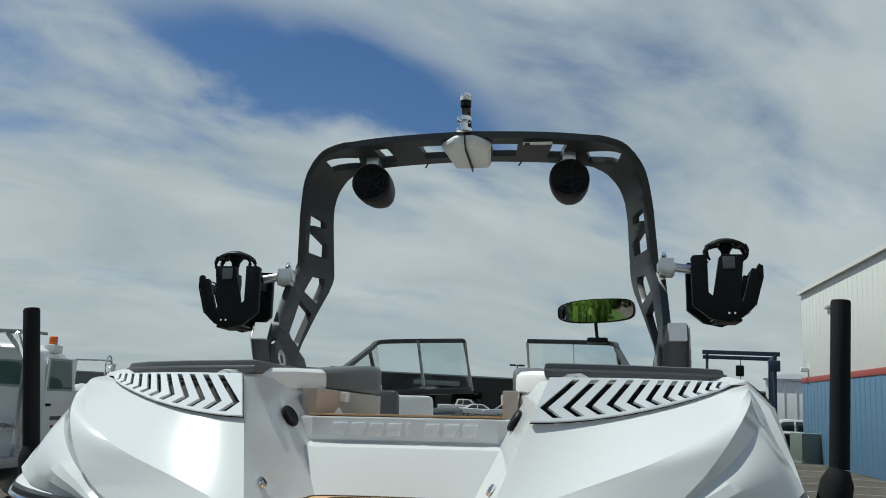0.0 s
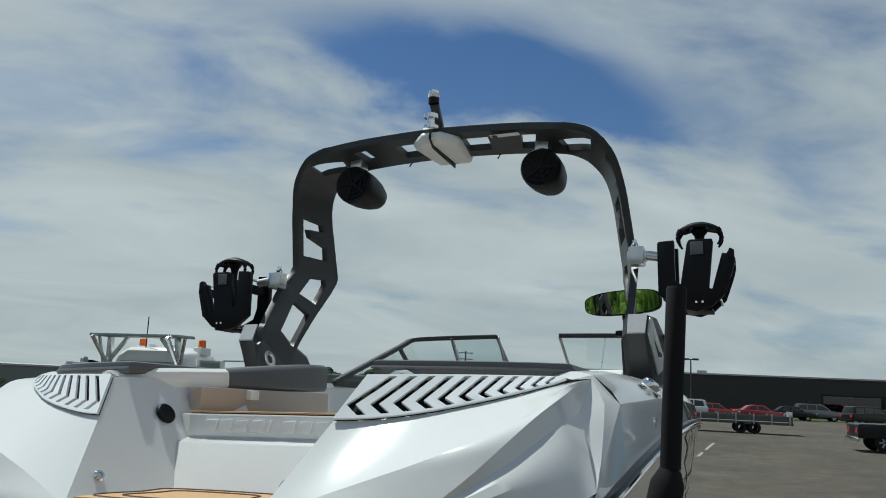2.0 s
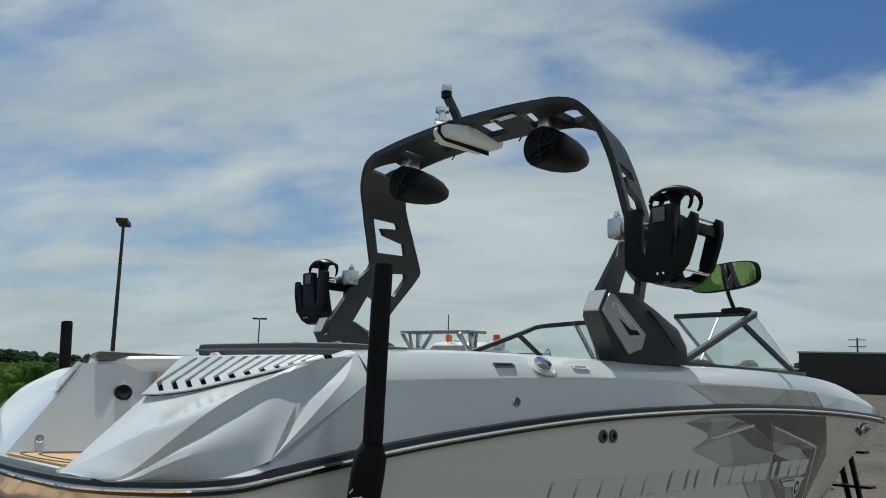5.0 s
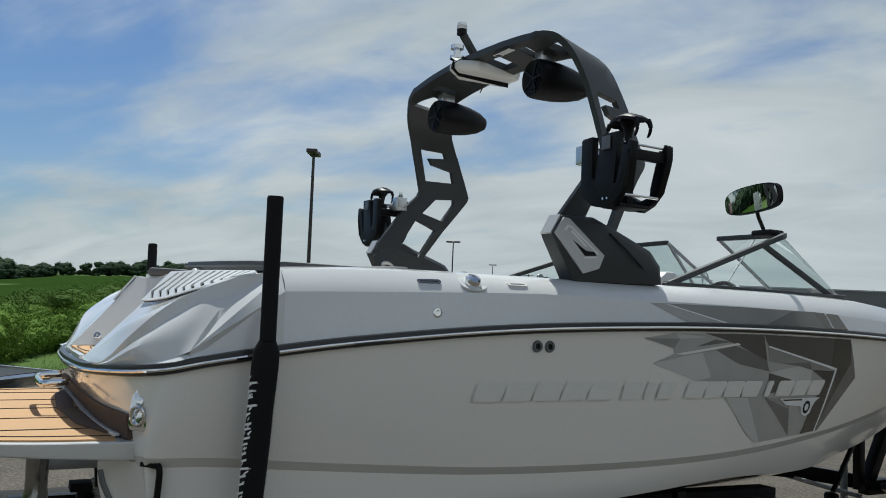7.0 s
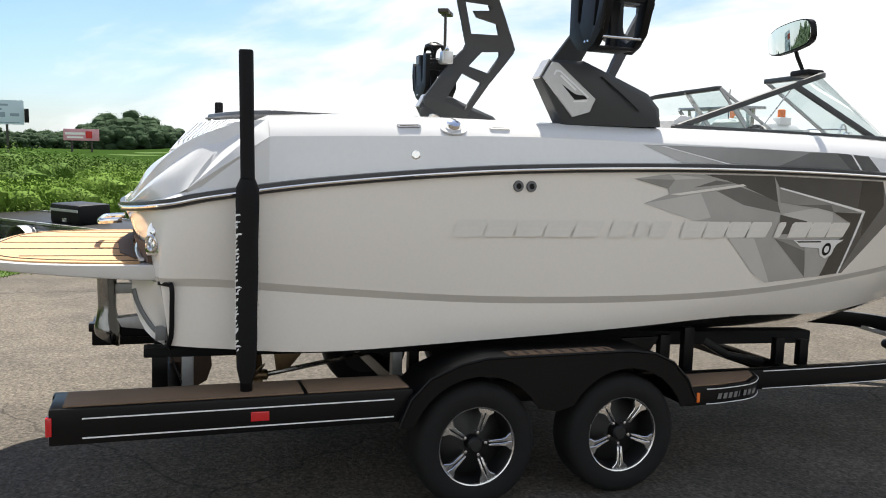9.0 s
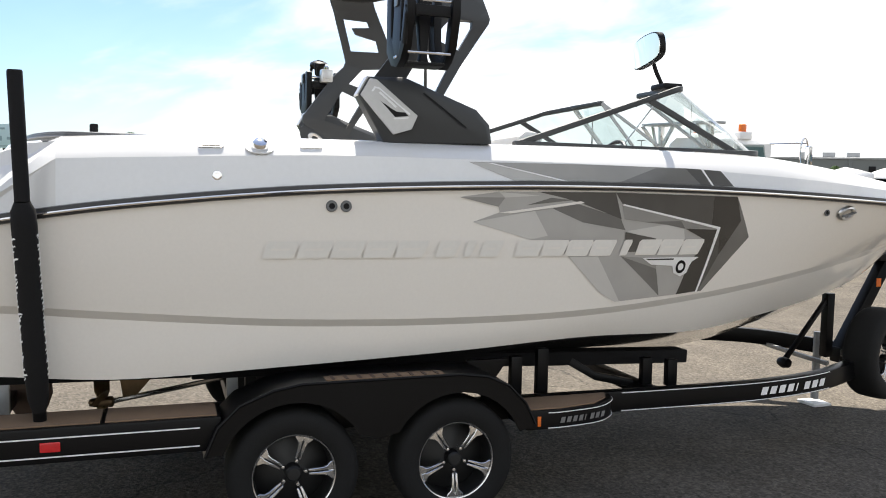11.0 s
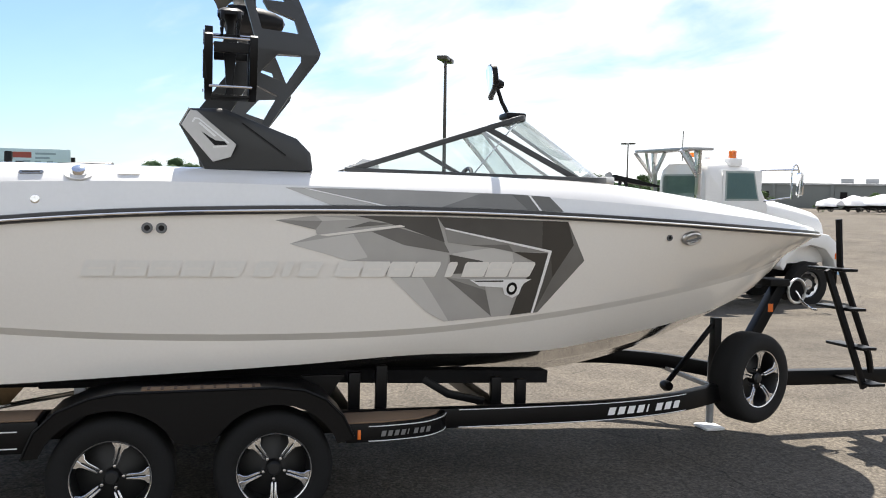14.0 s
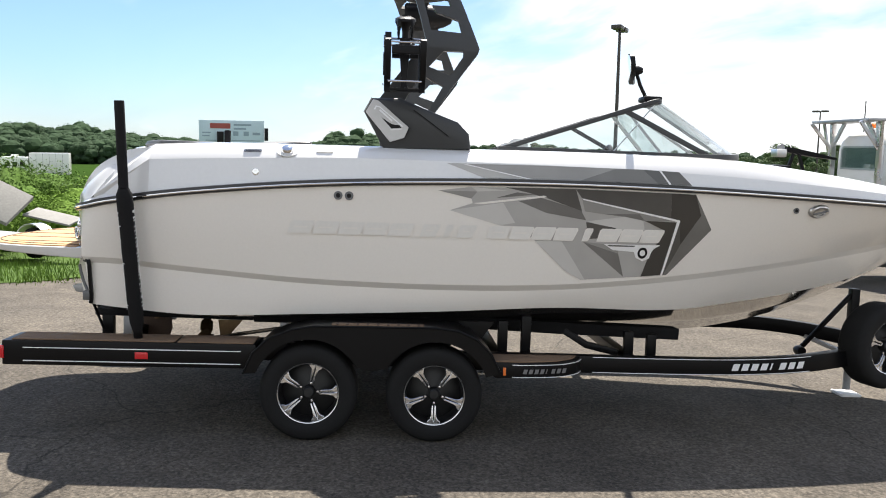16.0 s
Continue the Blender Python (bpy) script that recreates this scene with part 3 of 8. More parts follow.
def by_height(line, n=64):
    """The line cut at even steps of height."""
    z0, z1, out = line[0].z, line[-1].z, []
    for k in range(n):
        z = z0 + (z1 - z0) * (k / (n - 1)) ** 1.6
        i = next((j for j in range(len(line) - 1) if line[j + 1].z >= z - 1e-7), len(line) - 2)
        a, b = line[i], line[i + 1]
        out.append(a.lerp(b, min(1.0, max(0.0, (z - a.z) / max(1e-7, b.z - a.z)))))
    return out


APEX, FOOT = (1.186, .497, 1.939), (1.262, .148, 1.612)
F0 = even([(.517, .211, 1.930), (.75, .278, 1.934), (.95, .362, 1.935), (1.13, .452, 1.935)])
F1 = even([(.46, .097, 1.791), (.535, .121, 1.793), (.636, .153, 1.803), (.735, .184, 1.818), (.83, .218, 1.838), (.909, .264, 1.858), (.987, .313, 1.880), (1.064, .372, 1.905), (1.115, .432, 1.922)])
F1e = F1 + even([F1[-1], APEX], 5)[1:]
F2 = even([(.345, -.142, 1.517), (.56, -.082, 1.597), (.82, -.026, 1.692), (.965, .06, 1.762), (1.07, .175, 1.829), (1.13, .268, 1.889), (1.165, .36, 1.922), APEX], 30)
F3 = even([(.58, -.132, 1.5175), (.70, -.118, 1.522), (.80, -.100, 1.545), (.86, -.075, 1.578), (.916, -.049, 1.622), (.974, -.008, 1.678), (1.037, .053, 1.748), (1.096, .137, 1.817), (1.145, .25, 1.875), (1.170, .37, 1.915), APEX], 30)
F4 = even([(.62, -.132, 1.517), (.74, -.116, 1.519), (.83, -.088, 1.545), (.906, -.044, 1.598), (.974, -.004, 1.641), (1.039, .048, 1.689), (1.10, .114, 1.744), (1.155, .205, 1.800), (1.182, .310, 1.828)], 30)
F5 = even([(.74, -.128, 1.518), (.80, -.110, 1.520), (.88, -.075, 1.524), (.99, -.030, 1.538), (1.10, .018, 1.553), (1.18, .068, 1.572), (1.23, .115, 1.592), FOOT], 30)
LEAF_ROWS = [[a.lerp(b, t) + Vector((.55, -.75, .35)) * (.028 * 4 * t * (1 - t)) * min(1, (b - a).length * 9) * (1 - .75 * (k / 29) ** 4) for k, (a, b) in enumerate(zip(F4, F5))] for t in (.25, .5, .75)]


def wall_x(y, z):
    """Half-width of the stern walkway between its leaning walls."""
    return .346 - .2 * (y + .11) + .60 * (z - 1.546)


for sgn in (1, -1):
    def side(bm):
        return bm if sgn == 1 else flip(bm)
    quarter = strip([F1e, [a.lerp(b, .5) for a, b in zip(F1e, F2)], F2])
    for low, high in ((F2, F3), (F3, F4)):
        p, q = by_height(low), by_height(high)
        full = Vector((.2, -.7, .7)) * (.006 if low is F2 else 0)
        join(strip([p] + [[a.lerp(b, t) + full * min(1, (b - a).length * 8) * 4 * t * (1 - t) for a, b in zip(p, q)] for t in (.2, .4, .6, .8)] + [q]), quarter)
    join(strip([F4, *LEAF_ROWS, F5]), quarter)
    # valley between the lower lobe and the sharp fin
    shore = [Vector(APEX), Vector(APEX).lerp(F4[-1], .5), F4[-1], LEAF_ROWS[0][-1], LEAF_ROWS[2][-1], Vector(FOOT)]
    rim_in = [Vector(APEX), Vector((1.204, .38, 1.849)), Vector((1.214, .31, 1.790)), Vector((1.228, .25, 1.725)), Vector((1.246, .185, 1.650)), Vector(FOOT)]
    rim_out = [Vector(APEX), Vector((1.218, .462, 1.895)), Vector((1.241, .422, 1.857)), Vector((1.252, .33, 1.775)), Vector((1.260, .24, 1.693)), Vector(FOOT)]
    join(strip([shore, rim_in]), quarter)
    join(strip([rim_in, rim_out]), quarter)
    # lip above the rail
    lip = strip([[Vector(p) + Vector((0, -0.012, -0.012)) for p in smooth_line([(0, -.158, 1.515), (.40, -.146, 1.515), (.82, -.090, 1.522), (1.0, -.045, 1.535), (1.12, .005, 1.548), (1.195, .055, 1.562), (1.247, .12, 1.585), (1.270, .20, 1.606), (1.283, .36, 1.632)], 6)],
                 smooth_line([(0, -.140, 1.521), (.40, -.130, 1.521), (.82, -.076, 1.528), (.99, -.030, 1.541), (1.11, .018, 1.556), (1.18, .068, 1.574), (1.234, .13, 1.598), (1.257, .21, 1.620), (1.270, .36, 1.646)], 6)])
    join(lip, quarter)
    # deck behind the pad, and the side's start from the fin
    join(strip([F0, [Vector((p.x * 0.98, 1.35, 1.94)) for p in F0]]), quarter)
    top = bmesh.new()
    ids = [top.verts.new(p) for p in (F0[-1], APEX, deck_rows[3][0], deck_rows[4][0], deck_rows[5][0])]
    for k in (1, 2, 3):
        top.faces.new((ids[0], ids[k], ids[k + 1]))
    join(top, quarter)
    start = bmesh.new()
    fringe = rim_out[2:5] + [Vector(FOOT)] + [p + Vector((-.004, 0, .02)) for p in rail_line[26:first]] + [deck_rows[0][0]]
    hub = start.verts.new(deck_rows[1][0])
    ids = [start.verts.new(p) for p in fringe]
    for p, q in zip(ids, ids[1:]):
        start.faces.new((hub, p, q))
    start.faces.new((hub, start.verts.new(deck_rows[3][0]), start.verts.new(APEX), start.verts.new(rim_out[1]), ids[0]))
    join(start, quarter)
    # wall down to the walkway
    wall = bmesh.new()
    ring = [(-.142, 1.517), (.097, 1.791), (.211, 1.930), (.8, 1.94), (.8, 1.45), (-.10, 1.45)]
    wall.faces.new([wall.verts.new(p) for p in [F2[0], F1[0], F0[0]] + [(wall_x(y, z), y, z) for y, z in ring[3:]]])
    bmesh.ops.triangulate(wall, faces=wall.faces[:])
    join(wall, quarter)
    part("stern_quarter", side(quarter), GEL, boat, "ridged white stern quarter", angle=19)

    # vent panel with slanted chevron slots
    def on_panel(u, v, h=0.0):
        """u along the panel from the walkway out, v from its foot up."""
        i = u * (len(F0) - 1)
        k = min(int(i), len(F0) - 2)
        a, b = F1[k].lerp(F1[k + 1], i - k), F0[k].lerp(F0[k + 1], i - k)
        n = Vector((0.22, -0.75, 0.62)).normalized()
        return a.lerp(b, v) + n * h
    holes = []
    for top in (.115, .213, .305, .395, .480, .562, .640, .714, .785, .850, .908):
        high = 1.0 - .86 * top ** 1.7
        w, back = .040 * (.45 + .55 * high), .105 * high
        holes.append([(top - back * .25, .06), (top - back * .25 + w, .06), (top - back + w, .30), (top + w, .95), (top, .95), (top - back, .30)])
    panel = thick_sheet([(0, 0), (.25, 0), (.5, 0), (.75, 0), (.955, .0), (.985, .5), (.955, 1), (.75, 1), (.5, 1), (.25, 1), (0, 1)], holes, lambda u, v, h: on_panel(u, v, h + 0.010), 0.010, step=(0.1, 0))
    vent = part("vent_panel", side(panel), GEL_GREY, boat, "pale grey louvred engine vent", angle=30)
    part("vent_recess", side(strip([[on_panel(u / 10, 0.02, -0.012) for u in range(10)], [on_panel(u / 10, 0.98, -0.012) for u in range(10)]])), BLACK, vent, "black vent recess")
    part("vent_trim", side(tube([on_panel(u / 12, 0.0, 0.012) for u in range(12)] + [on_panel(.985, .5, .012)], 0.004, k=6)), GEL_GREY, vent, "pale vent edge")

    # sun pad, bolsters
    pad = prism([(.50, .27), (.80, .35), (1.0, .435), (1.12, .53), (1.10, 1.25), (.95, 1.42), (.47, 1.45)], "z", 1.944, 1.992, 0.016)
    part("sun_pad", side(pad), VINYL_G, boat, "charcoal vinyl sun pad")
    part("pad_piping", side(tube([(.50, .267, 1.967), (.80, .347, 1.967), (1.0, .432, 1.967), (1.123, .53, 1.967), (1.103, 1.25, 1.967)], 0.006, k=6)), VINYL_G, boat, "grey pad piping")
    def bolster(stations):
        wide = lambda y: .085 if y < .30 else .10 if y < .4 else .15
        return loft([[(x + .010, y, z0), (x + wide(y), y, z0), (x + wide(y), y, z1 - .010), (x + wide(y) - .02, y, z1), (x + .022, y, z1), (x + .004, y, z1 - .014), (x, y, z1 - .03), (x, y, z0 + .012)] for x, y, z0, z1 in stations])
    rear = bevel(bolster([(.560, .285, 1.918, 1.956), (.515, .325, 1.880, 1.966), (.43, .5, 1.890, 1.977), (.378, .725, 1.903, 1.986)]), .008, 2)
    part("bolster", side(rear), VINYL_W, boat, "white vinyl bolster cushion")
    front = bevel(bolster([(.378, .73, 1.903, 1.986), (.350, 1.0, 1.906, 2.012), (.325, 1.35, 1.910, 2.042), (.322, 1.47, 1.915, 2.045)]), .010, 2)
    part("bolster", side(front), VINYL_G, boat, "charcoal vinyl bolster cushion")
    lean = Vector((1, 0, 0)).rotation_difference(Vector((1, .2, -.6))).to_matrix().to_4x4()

    def on_wall(bm, y, z):
        bmesh.ops.transform(bm, matrix=Matrix.Translation((wall_x(y, z) + .002, y, z)) @ lean, verts=bm.verts)
        return side(bm)
    part("speaker", on_wall(lathe([(0, 0), (.036, 0), (.040, -.004), (.040, -.012), (.034, -.017), (0, -.012)], 24, "x", (0, 0, 0)), .367, 1.797), BLACK, boat, "round black speaker")
    ring = part("light_ring", on_wall(lathe([(.009, 0), (.018, 0), (.020, -.006), (.016, -.012), (.009, -.012)], 20, "x", (0, 0, 0)), .005, 1.596), CHROME, boat, "chrome courtesy light")
    part("lens", on_wall(lathe([(0, -.004), (.009, -.004), (.009, -.008), (0, -.008)], 16, "x", (0, 0, 0)), .005, 1.596), WHITE, ring)

# walkway: foam step, riser, letter panel, top ledge, inner wall
walk_floor = prism([(-.335, -.15), (.335, -.15), (.30, -.02), (.262, .35), (-.262, .35), (-.30, -.02)], "z", 1.46, 1.536, 0.006)
part("walkway_floor", walk_floor, GEL, boat)
part("foam_pad", prism([(-.325, -.125), (.325, -.125), (.30, .0), (.252, .25), (.20, .27), (-.20, .27), (-.252, .25), (-.30, .0)], "z", 1.536, 1.545, 0.003), TEAK, boat, "tan foam step pad")
seam = bmesh.new()
for k in range(3):
    w, y0, y1 = .27 - .07 * k, -.09 + .05 * k, .23 - .05 * k
    pts = smooth_line([(-w, y0, 1.5452), (w, y0, 1.5452), (w - .02, .1, 1.5452), (w - .06, y1, 1.5452), (-w + .06, y1, 1.5452), (-w + .02, .1, 1.5452)], 5, True)
    if k < 2:
        tube(pts, 0.004, seam, 5, True)
part("foam_seam", seam, TEAK_LINE, boat, "dark foam seams")
riser = prism([(.275, 1.53), (.375, 1.700), (.435, 1.712), (.440, 1.803), (.80, 1.806), (.80, 1.25), (.275, 1.25)], "x", -.42, .42, 0.012)
part("transom_riser", riser, GEL, boat, "white step riser")
part("name_panel", prism([(.436, 1.722), (.438, 1.797), (.430, 1.797), (.428, 1.722)], "x", -.335, .335), GEL_GREY, boat, "grey raised-letter panel")
part("ledge_foam", box((-.355, .45, 1.8065), (.355, .78, 1.813), 0.002), TEAK, boat, "tan foam ledge strip")
for k in range(8):
    x0 = -.265 + k * .067
    w = .050 if k not in (4, ) else .014
    part("name_relief", prism([(x0, 1.738), (x0 + w, 1.738), (x0 + w + .012, 1.782), (x0 + .012, 1.782)], "y", .420, .431, 0.003), GEL_GREY, boat, "raised slanted plain bar")
for sgn in (1, -1):
    part("inner_panel", prism([(.345, .50), (.33, 1.5), (.39, 1.5), (.40, .50)] if sgn == 1 else [(-.345, .50), (-.33, 1.5), (-.39, 1.5), (-.40, .50)], "z", 1.80, 1.905, 0.004), VINYL_T, boat, "taupe inner panel")
    part("latch", box((sgn * .315, .80, 1.86), (sgn * .345, .86, 1.90), 0.004), WHITE, boat, "small white latch")

# cockpit: floor, lounge backs, helm, seats
part("cockpit_floor", box((-.98, .8, 1.30), (.98, 4.3, 1.34), 0.0), VINYL_T, boat, "taupe cockpit floor")
part("bow_floor", box((-.45, 4.3, 1.30), (.45, 5.5, 1.34), 0.0), VINYL_T, boat, "taupe bow floor")
part("lounge_seat", box((-.95, 1.05, 1.33), (.95, 1.65, 1.62), 0.04), VINYL_W, boat, "white vinyl lounge seat")
part("lounge_back", prism([(1.02, 1.62), (1.20, 1.62), (1.13, 1.79), (1.05, 1.79)], "x", -.30, .30, 0.02), VINYL_G, boat, "charcoal lounge backrest")
for x0, x1, mat, lab in ((-.95, -.42, VINYL_W, "white side lounge"), (.45, .95, VINYL_W, "white helm seat")):
    part("side_seat", box((x0, 2.0 if x0 < 0 else 2.9, 1.25), (x1, 3.4, 1.62), 0.04), mat, boat, lab)
back = prism([(2.90, 1.60), (3.06, 1.60), (3.06, 2.07), (3.02, 2.10), (2.95, 2.105), (2.90, 2.07)], "x", .48, .92, 0.03)
part("helm_backrest", back, VINYL_W, boat, "white helm backrest")
part("seat_back", prism([(3.28, 1.60), (3.42, 1.60), (3.37, 1.955), (3.27, 1.965)], "x", -.66, -.37, 0.035), VINYL_W, boat, "white seat backrest")
part("seat_back", prism([(2.86, 1.58), (3.02, 1.58), (2.98, 1.97), (2.88, 1.985)], "x", -.82, -.535, 0.035), VINYL_G, boat, "charcoal seat backrest")
part("dash", prism([(3.95, 1.25), (3.80, 1.86), (4.05, 1.98), (4.5, 2.0), (4.55, 1.25)], "x", .30, 1.0, 0.03), CHARCOAL, boat, "charcoal helm dashboard")
part("port_console", prism([(3.95, 1.25), (3.88, 1.80), (4.05, 1.87), (4.5, 1.90), (4.55, 1.25)], "x", -1.0, -.30, 0.03), CHARCOAL, boat, "charcoal port console")
wheel_pts = [(.66 + .17 * math.cos(a), 3.66 + .05 * math.sin(a), 1.93 + .15 * math.sin(a)) for a in [i * math.pi / 12 for i in range(24)]]
wheel = part("steering_wheel", tube(wheel_pts, .014, k=8, closed=True), BLACK, boat, "black steering wheel")
spokes = bmesh.new()
for a in (0.2, 2.3, 4.4):
    bar([(.66, 3.68, 1.93), (.66 + .16 * math.cos(a), 3.66 + .05 * math.sin(a), 1.93 + .15 * math.sin(a))], .03, .01, spokes)
part("spoke", spokes, ALU, wheel)
for sgn in (1, -1):
    part("bow_cushion", prism([(sgn * .55, 4.7), (sgn * .86, 4.7), (sgn * .80, 5.4), (sgn * .58, 5.9), (sgn * .42, 5.8)], "z", 1.55, 1.84, 0.04), VINYL_W, boat, "white bow cushion")
for sgn in (1, -1):
    rail_b = tube(smooth_line([(sgn * .74, 4.95, 1.84), (sgn * .74, 5.0, 1.89), (sgn * .70, 5.35, 1.86), (sgn * .66, 5.55, 1.82), (sgn * .66, 5.57, 1.78)], 5), .012, k=8)
    part("bow_grab_rail", rail_b, CHROME, boat, "chrome bow grab rail")

# windshield
aft, peak, mid_top = Vector((1.02, 2.83, 2.012)), Vector((.915, 3.985, 2.400)), Vector((.255, 4.10, 2.428))
mid_low, front_low, post_top, post_low = Vector((.25, 4.72, 2.055)), Vector((.98, 4.50, 2.012)), Vector((.945, 3.74, 2.322)), Vector((1.0, 4.34, 2.02))
for sgn in (1, -1):
    def sv(p, d=(0, 0, 0)):
        return Vector((sgn * (p[0] + d[0]), p[1] + d[1], p[2] + d[2]))
    top_line = [sv(p) for p in smooth_line([aft, post_top, (.935, 3.93, 2.388), (.86, 4.01, 2.408), (.60, 4.065, 2.42), mid_top], 6)]
    shield = part("windshield_frame", bar(top_line, .038, .034, up=(0, 0, 1), b=0.006), CHARCOAL, boat, "charcoal windshield frame")
    low = [sv(aft), sv((1.035, 3.6, 2.008)), sv((1.01, 4.30, 2.008)), sv(front_low), sv((.72, 4.66, 2.03)), sv(mid_low)]
    part("lower_rail", bar(smooth_line(low, 4), .04, .05, b=0.006), CHARCOAL, shield)
    part("corner_post", bar([sv(post_top), sv(post_low)], .036, .022, up=(1, 0, 0), b=0.005), CHARCOAL, shield)
    part("centre_post", bar([sv(mid_top), sv(mid_low)], .022, .018, up=(1, 0, 0), b=0.004), GREYMETAL, shield, "slim grey centre post")
    bm = bmesh.new()
    bm.faces.new([bm.verts.new(sv(p)) for p in (aft, (.985, 3.3, 2.168), post_top, post_low, (1.035, 3.6, 2.02))])
    ob = part("side_pane", bm, PANE, shield, "clear side pane")
    ob.visible_shadow = False
    bm = bmesh.new()
    upper = [sv(p) for p in (post_top, (.935, 3.95, 2.388), (.86, 4.01, 2.405), (.60, 4.065, 2.418), mid_top)]
    lower = [sv(p) for p in (post_low, (.985, 4.44, 2.02), (.93, 4.54, 2.02), (.72, 4.66, 2.035), mid_low)]
    loft([upper, lower], False, False, bm)
    ob = part("front_pane", bm, PANE, shield, "clear front pane")
    ob.visible_shadow = False
    if sgn == 1:
        part("brace", tube([sv((.62, 3.72, 2.0)), sv((.62, 4.06, 2.41))], .005, k=6), ALU, shield, "thin brace rod")
# centre leaf folded back against the port half
leaf_frame = part("centre_leaf_frame", bar([(-.62, 4.05, 2.425), (-.24, 4.09, 2.425)], .03, .024, b=0.005), CHARCOAL, boat, "opened centre windshield leaf")
part("leaf_edge", bar([(-.24, 4.09, 2.425), (-.235, 4.40, 2.08)], .02, .014, up=(1, 0, 0)), GREYMETAL, leaf_frame)
part("leaf_edge", bar([(-.62, 4.05, 2.425), (-.62, 4.36, 2.08)], .03, .02, up=(1, 0, 0)), ALU, leaf_frame)
bm = bmesh.new()
bm.faces.new([bm.verts.new(p) for p in ((-.62, 4.05, 2.425), (-.24, 4.09, 2.425), (-.235, 4.40, 2.08), (-.62, 4.36, 2.08))])
ob = part("leaf_pane", bm, PANE, leaf_frame)
ob.visible_shadow = False

# rear-view mirror on the windshield top
foot = part("mirror_foot", box((.72, 3.89, 2.40), (.88, 4.03, 2.442), 0.018), BLACK, boat, "black mirror clamp")
part("mirror_arm", tube([(.80, 3.93, 2.43), (.79, 3.885, 2.52), (.785, 3.845, 2.63)], .013, k=8), BLACK, foot)
part("mirror_joint", lathe([(0, -.05), (.03, -.05), (.034, -.02), (.034, .02), (.02, .05), (0, .05)], 14, "y", (.785, 3.845, 2.63)), BLACK, foot)


def mirror_pt(u, v, h):
    a = u / 0.55
    tilt = radians(7)
    y = 3.79 + 0.55 * (1 - math.cos(a)) * 0.24 - h - v * math.sin(tilt)
    turn = radians(-16)
    dx, dy = 0.55 * math.sin(a), y - 3.79
    return Vector((.778 + dx * math.cos(turn) - dy * math.sin(turn), 3.79 + dx * math.sin(turn) + dy * math.cos(turn), 2.632 + v * math.cos(tilt) + 0.02 * u))


mo = [(p.x, p.y) for p in smooth_line([(u, v, 0) for u, v in ((-.278, 0), (-.255, -.052), (-.12, -.082), (.12, -.084), (.255, -.060), (.282, 0), (.255, .062), (.12, .082), (-.12, .080), (-.255, .050))], 4, True)]
shell = part("mirror_shell", thick_sheet(mo, (), lambda u, v, h: mirror_pt(u * 1.12, v * 1.05, h - 0.016), .03, step=(.04, 0)), BLACK, boat, "black mirror housing")
part("mirror_face", thick_sheet([(u * .965, v * .92) for u, v in mo], (), lambda u, v, h: mirror_pt(u * 1.12, v * 1.05, h + 0.002), .004, step=(.03, 0)), MIRROR, shell, "wide curved rear-view mirror")

# tower: a bent plate with cut-outs
TPATH = [Vector(p) for p in smooth_line([(1.12, 0, 2.0), (1.095, 0, 2.2), (1.065, 0, 2.45), (1.04, 0, 2.69), (1.024, 0, 2.9), (1.008, 0, 3.06), (.968, 0, 3.21), (.885, 0, 3.315), (.77, 0, 3.360), (.56, 0, 3.386), (.28, 0, 3.399), (0, 0, 3.405)], 8)]
TLEN = [0.0]
for a, b in zip(TPATH, TPATH[1:]):
    TLEN.append(TLEN[-1] + (b - a).length)


def tower_at(s):
    s = min(max(s, 0), TLEN[-1])
    i = next(k for k in range(len(TLEN) - 1) if s <= TLEN[k + 1] + 1e-9)
    t = (s - TLEN[i]) / (TLEN[i + 1] - TLEN[i])
    p = TPATH[i].lerp(TPATH[i + 1], t)
    d = (TPATH[i + 1] - TPATH[i]).normalized()
    return p, Vector((d.z, 0, -d.x))


def s_of_z(z):
    i = next((k for k in range(len(TPATH) - 1) if z <= TPATH[k + 1].z), len(TPATH) - 2)
    a, b = TPATH[i], TPATH[i + 1]
    return TLEN[i] + (z - a.z) / (b.z - a.z) * (TLEN[i + 1] - TLEN[i])


def s_of_x(x):
    i = next((k for k in range(len(TPATH) - 1) if x >= TPATH[k + 1].x), len(TPATH) - 2)
    a, b = TPATH[i], TPATH[i + 1]
    return TLEN[i] + (x - a.x) / (b.x - a.x) * (TLEN[i + 1] - TLEN[i])


def tower_pt(s, y, h):
    p, n = tower_at(s)
    mid = 2.05 + 0.62 * (p.z - 2.0) if p.z < 2.69 else 2.478 - 0.36 * (p.z - 2.69)
    twist = -0.26 * (y - mid) * max(0.15, min(1, (p.z - 2.2) / 0.4)) * max(0.55, min(1, (p.x - .45) / 0.45))
    q = p + n * (h + twist)
    return Vector((q.x, y, q.z))


SE = TLEN[-1]
Z = s_of_z
aft_chain = [(Z(2.0), 1.80), (Z(2.18), 1.87), (Z(2.31), 1.985), (Z(2.6), 2.205), (Z(2.68), 2.285), (Z(2.72), 2.30), (Z(2.9), 2.25), (Z(3.08), 2.195), (Z(3.22), 2.135), (Z(3.325), 2.085), (s_of_x(.75), 2.055), (s_of_x(.4), 2.04), (SE, 2.03)]
fore_chain = [(Z(2.0), 2.22), (Z(2.18), 2.335), (Z(2.42), 2.485), (Z(2.67), 2.665), (Z(2.70), 2.675), (Z(2.74), 2.66), (Z(2.94), 2.575), (Z(3.13), 2.49), (Z(3.25), 2.45), (Z(3.34), 2.41), (s_of_x(.75), 2.375), (s_of_x(.4), 2.355), (SE, 2.345)]
